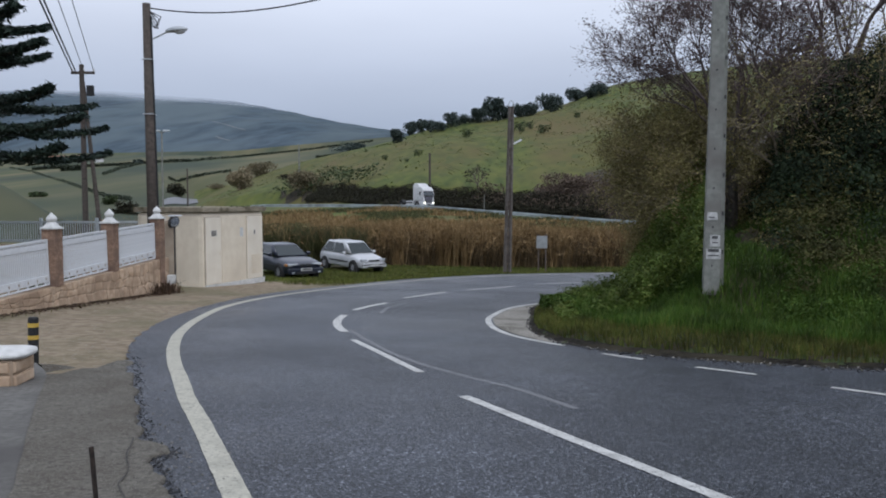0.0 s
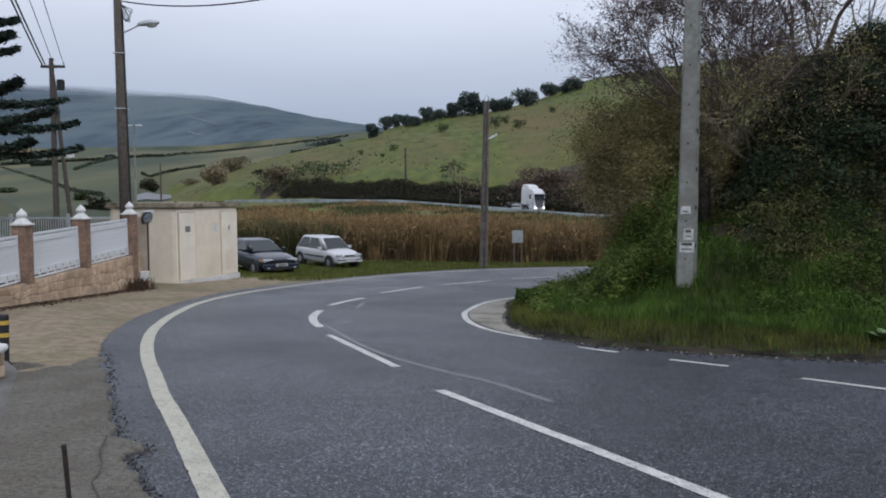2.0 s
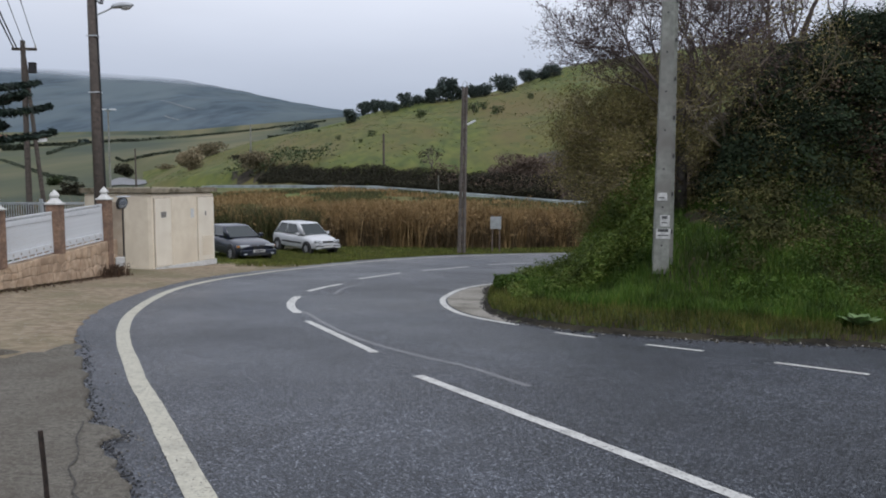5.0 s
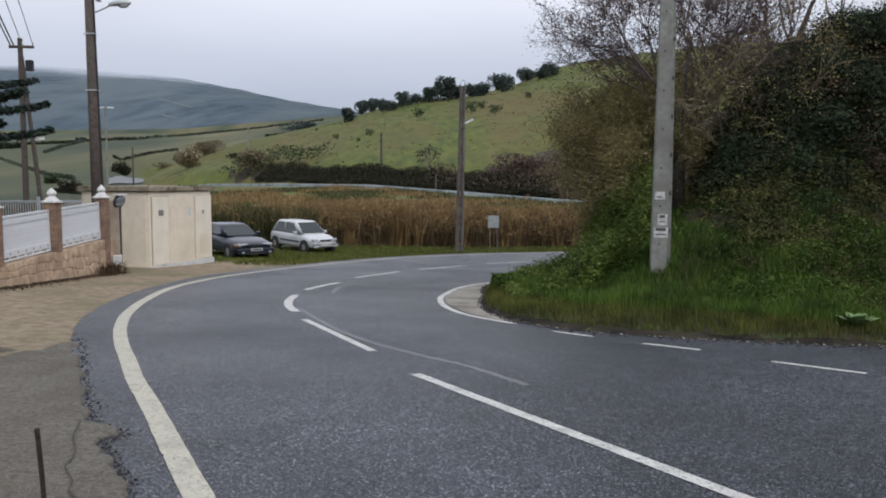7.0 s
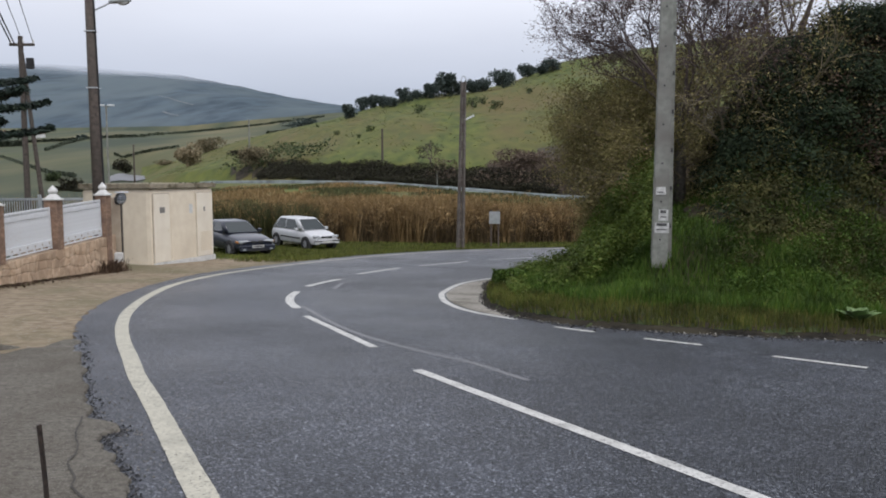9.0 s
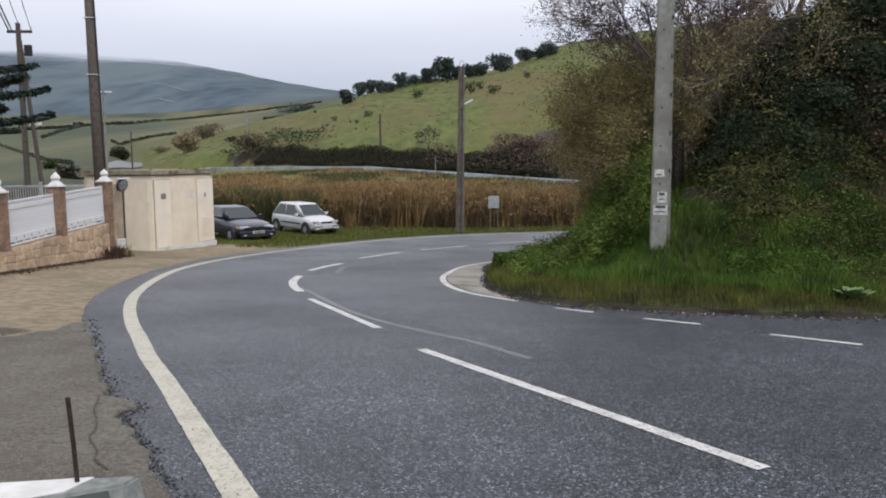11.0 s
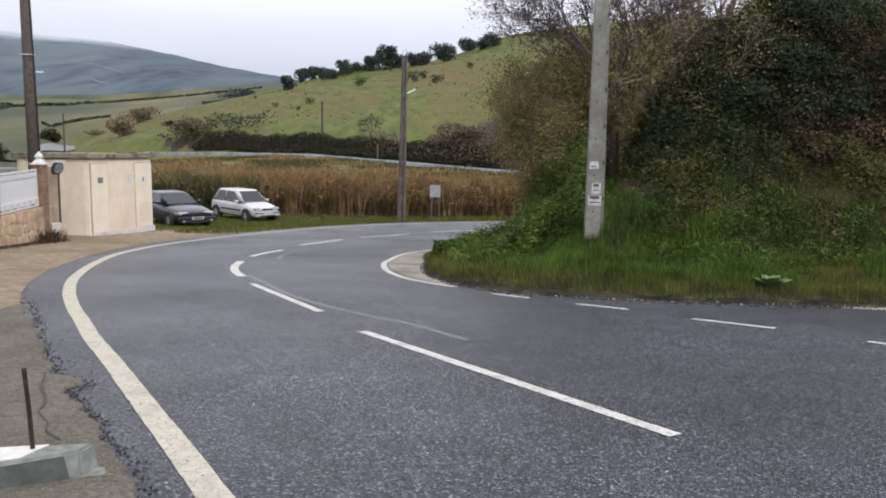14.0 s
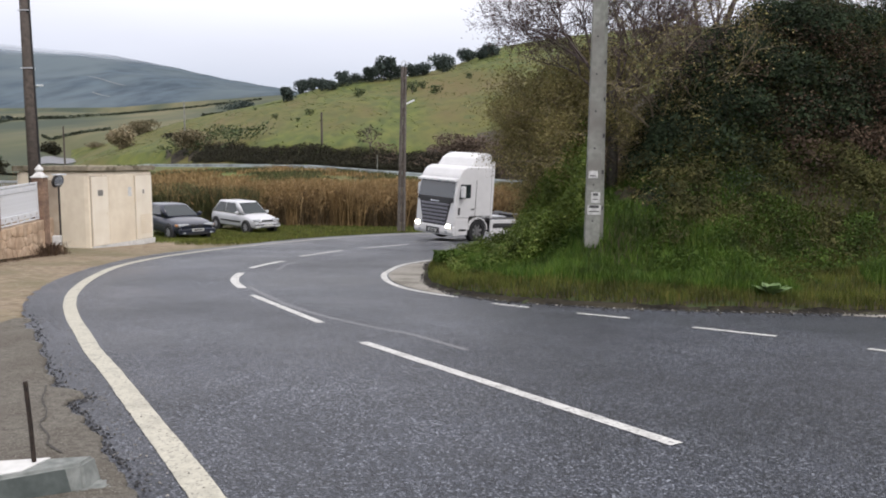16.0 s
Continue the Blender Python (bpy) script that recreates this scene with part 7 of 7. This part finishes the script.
# coarse tussocks over the sloping field
TUSSOCK = leaf_mat("coarse_field_grass", (0.060, 0.082, 0.012), (0.115, 0.132, 0.024), 0.85, (0.140, 0.130, 0.040), 0.1)
n = 15000
x, y = R.uniform(-75, 75, n), 118 + 185 * R.uniform(0, 1, n) ** 0.8
up = np.array(UPPER_ROAD)
ok = (y > np.interp(x, up[:, 0], up[:, 1]) + 12) & (np.abs(x / y) < 0.29) & (field_noise(x, y, 0.21, 3) + 0.6 * field_noise(x, y, 0.7, 1) > 0.0)
x, y = x[ok], y[ok]
stuff("field_grass", leaf_mesh("field_grass", np.stack([x, y, land(x, y)[0] + R.uniform(0, 0.08, len(x))], 1), 0.2, 0.6, TUSSOCK, 4.0, 0.8), "coarse tussocks over the sloping green field", "grass")

# scrub behind the upper road, and dark leaves for the cutting's shaded earth
def along_upper(n, x0, x1, off0, off1, h, material, size, name, label, seed, gap=-0.6):
    t = R.uniform(0, 1, n)
    xs = x0 + (x1 - x0) * t
    up = np.array(UPPER_ROAD)
    ys_ = np.interp(xs, up[:, 0], up[:, 1])
    o = R.uniform(off0, off1, n)
    x, y = xs + o * 0.62, ys_ + o * 0.78
    f = field_noise(x, y, 0.35, seed)
    ok = f > gap
    x, y, f = x[ok], y[ok], f[ok]
    z = land(x, y)[0] + R.uniform(0, 1, len(x)) ** 0.7 * h * (0.7 + 0.45 * f)
    stuff(name, leaf_mesh(name, np.stack([x, y, z], 1), size * 0.6, size * 1.3, material, 0.2, 0.7), label, "scrub")


# added leaf strip whose dark colour is the shade on the cut earth
along_upper(60000, -32, 18, 5.4, 9.2, 1.45, SCRUB, 0.22, "dark_scrub", "dark leafy strip standing for the shaded earth of the cutting", 1, -1.2)
along_upper(5000, 0, 30, 6.5, 11, 1.9, ROSE, 0.28, "brown_scrub", "reddish brown scrub beside the upper road", 3, 0.0)
along_upper(52000, 14, 56, 6.0, 30, 1.9, ROSE, 0.3, "brown_scrub", "reddish brown scrub on the slope", 5, -0.7)
along_upper(7000, 22, 50, 10, 34, 3.4, SCRUB, 0.34, "dark_scrub", "dark scrub on the slope", 6, 0.15)
along_upper(2600, -44, -24, 7, 20, 3.0, OLIVE, 0.5, "green_scrub", "green scrub on the embankment", 7, -0.1)


def clump(name, label, px, py, w, h, material, n, size, y0=118, y1=420):
    x, y, z = on_land((px - 784) / 1444, (353 - py) / 1444, y0, y1)
    W, H = w / 1444 * y, h / 1444 * y
    rnd = random.Random(px)
    ob = new(name, leaf_mesh(name, crown_points(n, W, H, 14, rnd) + np.array([0, 0, -0.1 * H]), size * 0.6, size * 1.4, material, 0.2, 0.7))
    ob.location = (x, y, z)
    tagged(ob, label, "bush")


clump("dry_bush", "tall tan dry reeds on the embankment", 424, 338, 50, 62, TAN, 3600, 0.5)
clump("dry_bush", "low tan dry bush on the slope", 465, 310, 56, 34, TAN_DARK, 2800, 0.5)
clump("dark_bush", "dark brownish bush by the cutting", 545, 335, 60, 46, TAN_DARK, 3600, 0.4)
# leaf clump added to darken the embankment's end
clump("dark_bush", "dark scrub at the end of the embankment", 388, 334, 36, 16, TAN_DARK, 900, 0.5)
clump("dark_bush", "dark brownish bush by the cutting", 505, 318, 30, 14, SCRUB, 300, 0.5)
clump("dark_bush", "dark brown bush on the slope", 1015, 338, 120, 46, ROSE, 6000, 0.28, 100)
clump("far_grove", "distant grove of dark trees", 622, 268, 64, 22, PINE, 900, 2.2, 440, 1100)
clump("far_grove", "distant grove of dark trees", 436, 272, 16, 12, PINE, 250, 2.2, 440, 1100)
clump("far_grove", "distant grove of dark trees", 245, 292, 16, 14, PINE, 250, 2.2, 300, 1100)
clump("far_grove", "bush beside the valley road", 316, 345, 24, 22, OLIVE, 350, 0.9, 130, 400)


# grey-green hedge colour carries the valley haze
HEDGE_FAR = leaf_mat("hazy_hedge_foliage", (0.046, 0.060, 0.042), (0.076, 0.092, 0.062), 0.85, (0.10, 0.11, 0.072), 0.1)


def hedgerow(name, pts, h, size, n, material=PINE, y0=470):
    t = R.uniform(0, 1, n)
    p = np.array([on_land((a - 784) / 1444, (353 - b) / 1444, y0, 1140) for a, b in pts])
    q = np.linspace(0, 1, len(p))
    x, y = np.interp(t, q, p[:, 0]), np.interp(t, q, p[:, 1])
    z = land(x, y)[0] + R.uniform(0, h, n)
    stuff(name, leaf_mesh(name, np.stack([x, y, z], 1), size * 0.6, size * 1.3, material, 0.2, 0.8), "distant dark hedgerow between fields", "hedgerow")


hedgerow("hedgerow", [(250, 291), (340, 287), (430, 279), (500, 272), (580, 262), (660, 252)], 2.2, 2.2, 1900, HEDGE_FAR)
hedgerow("hedgerow", [(60, 302), (150, 297), (240, 293)], 2.2, 2.2, 900, HEDGE_FAR)

hedgerow("hedgerow", [(20, 298), (60, 306), (110, 322), (150, 336), (190, 350), (235, 356)], 1.3, 0.8, 1700, HEDGE_FAR, 85)
hedgerow("hedgerow", [(185, 312), (215, 300), (250, 292)], 1.6, 1.8, 700, HEDGE_FAR)
hedgerow("hedgerow", [(300, 318), (360, 312), (410, 305)], 1.2, 1.2, 500, HEDGE_FAR, 300)
hedgerow("hedgerow", [(560, 283), (610, 278), (660, 270)], 2.6, 2.0, 900, HEDGE_FAR)
hedgerow("hedgerow", [(110, 304), (130, 303), (150, 302)], 3.0, 2.0, 500, HEDGE_FAR)
clump("far_grove", "round dark bush beside the valley road", 312, 345, 34, 30, SCRUB, 900, 0.7, 130, 400)
clump("far_grove", "dark scrub below the hillock", 196, 362, 26, 26, OLIVE, 900, 0.6, 85, 400)
clump("far_grove", "dark scrub below the hillock", 222, 378, 44, 34, SCRUB, 1200, 0.6, 85, 400)
clump("far_grove", "dark scrub on the hillock", 70, 302, 30, 12, OLIVE, 600, 0.9, 85, 600)

# pale tracks cut into the mountainside and a far hamlet
TRACK = noise_mat("pale_cut_earth", (0.16, 0.155, 0.145), (0.24, 0.23, 0.21), 0.05, 0.95)
for pts, w in (([(378, 219), (388, 221), (400, 224), (416, 229), (436, 234)], 2.6), ([(384, 246), (396, 250), (410, 253)], 2.6)):
    line = [on_land((a - 784) / 1444, (353 - b) / 1444, 1160, 2600)[:2] for a, b in pts]
    tagged(ribbon("mountain_track", line, w, TRACK, 3.0, lambda x, y: land(np.array([x]), np.array([y]))[0][0], 8.0), "pale track cut into the misty mountainside", "track", kind="structure")
ROOF_TILE = noise_mat("terracotta_roof", (0.20, 0.10, 0.06), (0.28, 0.15, 0.10), 2, 0.9)


def far_house(px, py, w, turn):
    x, y, z = on_land((px - 784) / 1444, (353 - py) / 1444, 440, 1140)
    top = empty("far_house", pose(x, y, z, 0, 0, turn))
    tagged(top, "small white house far across the valley", "house", "hamlet houses")
    part("wall", boxes((-w / 2, w / 2, -3, 3, -2, 3.4)), WHITE, top)
    bm = bmesh.new()
    a = [bm.verts.new(p) for p in ((-w / 2 - 0.4, -3.4, 3.4), (w / 2 + 0.4, -3.4, 3.4), (w / 2 + 0.4, 3.4, 3.4), (-w / 2 - 0.4, 3.4, 3.4), (-w / 2 - 0.4, 0, 5.0), (w / 2 + 0.4, 0, 5.0))]
    for q in ((0, 1, 5, 4), (2, 3, 4, 5), (1, 2, 5), (3, 0, 4), (3, 2, 1, 0)):
        bm.faces.new([a[i] for i in q])
    part("roof", bm, ROOF_TILE, top)


for px, py, w, turn in ((97, 285, 8, 10), (112, 284, 10, -15), (121, 285, 8, 25), (146, 284, 11, 5), (176, 288, 8, -20)):
    far_house(px, py, w, turn)

# bare ivy-topped tree, posts and lamps in the distance
x, y, z = on_land((845 - 784) / 1444, (353 - 332) / 1444)
bt = bare_tree("bare_tree", "small bare tree with an ivy-clad top", x, y, [(-0.6, 0, 1, 1.1, 0.1), (0.3, 0.1, 1, 1.2, 0.12), (0.7, 0, 0.6, 1.0, 0.08), (-0.9, 0, 0.5, 1.0, 0.08)], 3, 31, 0.7, 0.03, (SCRUB, 3, 0.2, 0.4, 0.25), 0.8, 0.16, 0.5)


def simple_pole(name, label, u, e0, e1, y, w, material, category, lamps=()):
    zb, zt = 1.6 + e0 * y, 1.6 + e1 * y
    zb = min(zb, gz_at(u * y, y))
    top = empty(name, pose(u * y, y, zb))
    tagged(top, label, category)
    part("pole", tube(bmesh.new(), [(0, 0, -0.3), (0, 0, zt - zb)], [w / 2, w * 0.36], 8), material, top)
    for dx in lamps:
        part("arm", tube(bmesh.new(), [(0, 0, zt - zb - 0.3), (dx * 0.8, 0, zt - zb)], 0.04, 6), material, top)
        part("lamp_head", boxes((dx - 0.35, dx + 0.35, -0.15, 0.15, zt - zb - 0.05, zt - zb + 0.1), bevel=0.03), WHITE_METAL, top)


simple_pole("street_lamp", "tall grey twin-headed road lamp", -0.342, -0.01, 0.083, 96, 0.26, POLE_CONCRETE, "street lamp", (-0.55, 0.55))
simple_pole("utility_pole", "distant dark wooden pole", -0.312, 0.0, 0.037, 150, 0.35, POLE_WOOD, "utility pole")
simple_pole("utility_pole", "distant dark wooden pole behind the road", -0.016, 0.005, 0.056, 141, 0.45, POLE_WOOD, "utility pole")
simple_pole("utility_pole", "distant pale concrete pole", -0.1755, 0.03, 0.067, 230, 0.5, POLE_CONCRETE, "utility pole")
simple_pole("marker_post", "weathered pale road marker post", 0.0505, -0.015, 0.006, 112, 0.13, POLE_CONCRETE, "marker post")


# line pole with crossarm and strut behind the fence
def line_pole():
    y = 40.0
    x, zt = -17.45, 8.1
    zb = gz_at(x, y)
    top = empty("utility_pole", pose(x, y, zb))
    tagged(top, "wooden line pole with crossarm and leaning strut", "utility pole")
    h = zt - zb
    part("pole", tube(bmesh.new(), [(0, 0, -0.2), (0, 0, h)], [0.15, 0.11], 10), POLE_WOOD, top)
    part("crossarm", boxes((-0.5, 0.62, -0.06, 0.06, h - 0.45, h - 0.33)), POLE_WOOD, top)
    part("strut", tube(bmesh.new(), [(0.05, 0, h - 0.8), (0.8, 0.2, -0.2)], [0.09, 0.12], 8), POLE_WOOD, top)
    for dx in (-0.45, 0.1, 0.58):
        part("insulator", tube(bmesh.new(), [(dx, 0, h - 0.33), (dx, 0, h - 0.15)], [0.05, 0.035], 8), WHITE, top)
    part("junction_box", boxes((0.25, 0.55, -0.12, 0.12, h - 1.5, h - 1.0), bevel=0.02), BLACK, top)


line_pole()
for dx, ux in ((-0.45, -0.484), (-0.3, -0.479), (0.1, -0.463), (0.58, -0.446)):
    a = Vector((-17.45 + dx, 40, 7.8))
    p = Vector((ux * 25, 25, 1.6 + 0.2445 * 25))
    wire("overhead_cable", a, a.lerp(p, 2.3), 0.0 if dx > 0 else 0.1, 0.03 if dx < -0.2 else 0.014)


# araucaria with drooping tiers behind the fence
def araucaria():
    x, y = -14.9, 24.5
    zb = gz_at(x, y)
    top = empty("araucaria_tree", pose(x, y, zb))
    tagged(top, "dark araucaria tree with flat drooping branch tiers", "tree")
    part("trunk", tube(bmesh.new(), [(0, 0, -0.2), (0, 0, 6), (0, 0, 11)], [0.28, 0.2, 0.08], 10), BARK, top)
    rnd = random.Random(9)
    NEEDLE = leaf_mat("dark_blue_green_needles", (0.008, 0.018, 0.014), (0.024, 0.042, 0.030), 0.6, (0.045, 0.065, 0.04), 0.1)
    for z, reach in ((3.15, 4.6), (3.95, 5.0), (4.75, 4.4), (6.2, 3.5), (7.15, 3.3), (8.1, 2.6), (9.0, 1.9)):
        for k in range(7):
            a = -0.25 + 2 * math.pi * k / 7 + rnd.uniform(-0.12, 0.12)
            L = reach * rnd.uniform(0.86, 1.06)
            pts = []
            line = []
            for i in range(60):
                t = i / 59
                rr = L * t
                zz = z - zb * 0 + 1.05 - 0.55 * math.sin(t * 2.4) + 0.22 * t * t
                line.append((rr * math.cos(a), rr * math.sin(a), zz))
            for i in range(2300):
                t = rnd.random() ** 0.75
                j = min(59, int(t * 59))
                bx, by, bz = line[j]
                s = rnd.gauss(0, 0.32 * (1 - 0.8 * t) + 0.03)
                pts.append((bx - math.sin(a) * s, by + math.cos(a) * s, bz + 0.08 + rnd.gauss(0.02, 0.065) * (1.2 - 0.7 * t) - 0.22 * abs(s)))
            br = part("bough", tube(bmesh.new(), line[::6], [0.05 * (1 - 0.8 * i / 10) for i in range(10)], 5), BARK, top)
            ob = new("foliage", leaf_mesh("foliage", np.array(pts), 0.16, 0.34, NEEDLE, 0.3, 0.22))
            ob.parent = br


araucaria()


# ---------- what moves ----------
LORRY_WAY = [(0, -3.15, 124.6), (0.5, 1.4, 120.4), (1, 6.0, 116.4), (1.5, 10.6, 112.4), (2, 14.8, 108.4), (2.5, 19.0, 104.1), (3, 23.2, 99.9), (4, 31.3, 92.2), (5, 38.8, 85.6),
             (6, 45.6, 79.4), (7, 50.6, 73.0), (8, 52.6, 66.4), (9, 50.4, 60.9), (10, 45.2, 57.6), (11, 38.9, 54.6), (12, 32.4, 51.6), (13, 25.2, 48.4), (14, 16.9, 42.4), (14.5, 13.7, 40.1),
             (15, 10.6, 37.7), (15.5, 7.5, 35.2), (16, 5.0, 33.2)]


def motions():
    ts = np.arange(0, 481) / 30
    k = np.array(LORRY_WAY)
    fine = resample(k[:, 1:], 0.25)
    knots = [int(np.argmin(((fine - p) ** 2).sum(1))) for p in k[:, 1:]]
    s = np.interp(ts, k[:, 0], np.array(knots) * 0.25)
    s = np.convolve(np.pad(s, 12, mode="reflect", reflect_type="odd"), np.ones(25) / 25, "valid")
    at = np.arange(len(fine)) * 0.25
    xy = np.stack([np.interp(s, at, fine[:, 0]), np.interp(s, at, fine[:, 1])], 1)
    tan = np.gradient(fine, axis=0)
    tan = np.stack([np.convolve(np.pad(tan[:, c], 8, mode="edge"), np.ones(17) / 17, "valid") for c in (0, 1)], 1)
    rows = []
    for i in range(0, 481, 6):
        x, y = xy[i]
        dx, dy = np.interp(s[i], at, tan[:, 0]), np.interp(s[i], at, tan[:, 1])
        L = math.hypot(dx, dy)
        dx, dy = dx / L, dy / L
        hgt = lambda a, b: float(upper_z(a, b)) * float(sstep(58, 78, b)) + float(g(a, b)) * (1 - float(sstep(58, 78, b)))
        z0, z1 = hgt(x, y), hgt(x - 3.6 * dx, y - 3.6 * dy)
        bank = -2.6 * float(sstep(60, 45, y))
        rows.append((i / 30, pose(x, y, z0, bank, math.degrees(math.atan2(z1 - z0, 3.6)), math.degrees(math.atan2(dy, dx)) - 4 * float(sstep(60, 42, y)))))
    walk(lorry, rows)
    for w in lorry_wheels:
        ax = w.location.copy()
        walk(w, [(i / 30, pose(ax.x, ax.y, ax.z, 0, math.degrees(s[i] / 0.5) % 360, 0)) for i in range(0, 481, 1)])


motions()
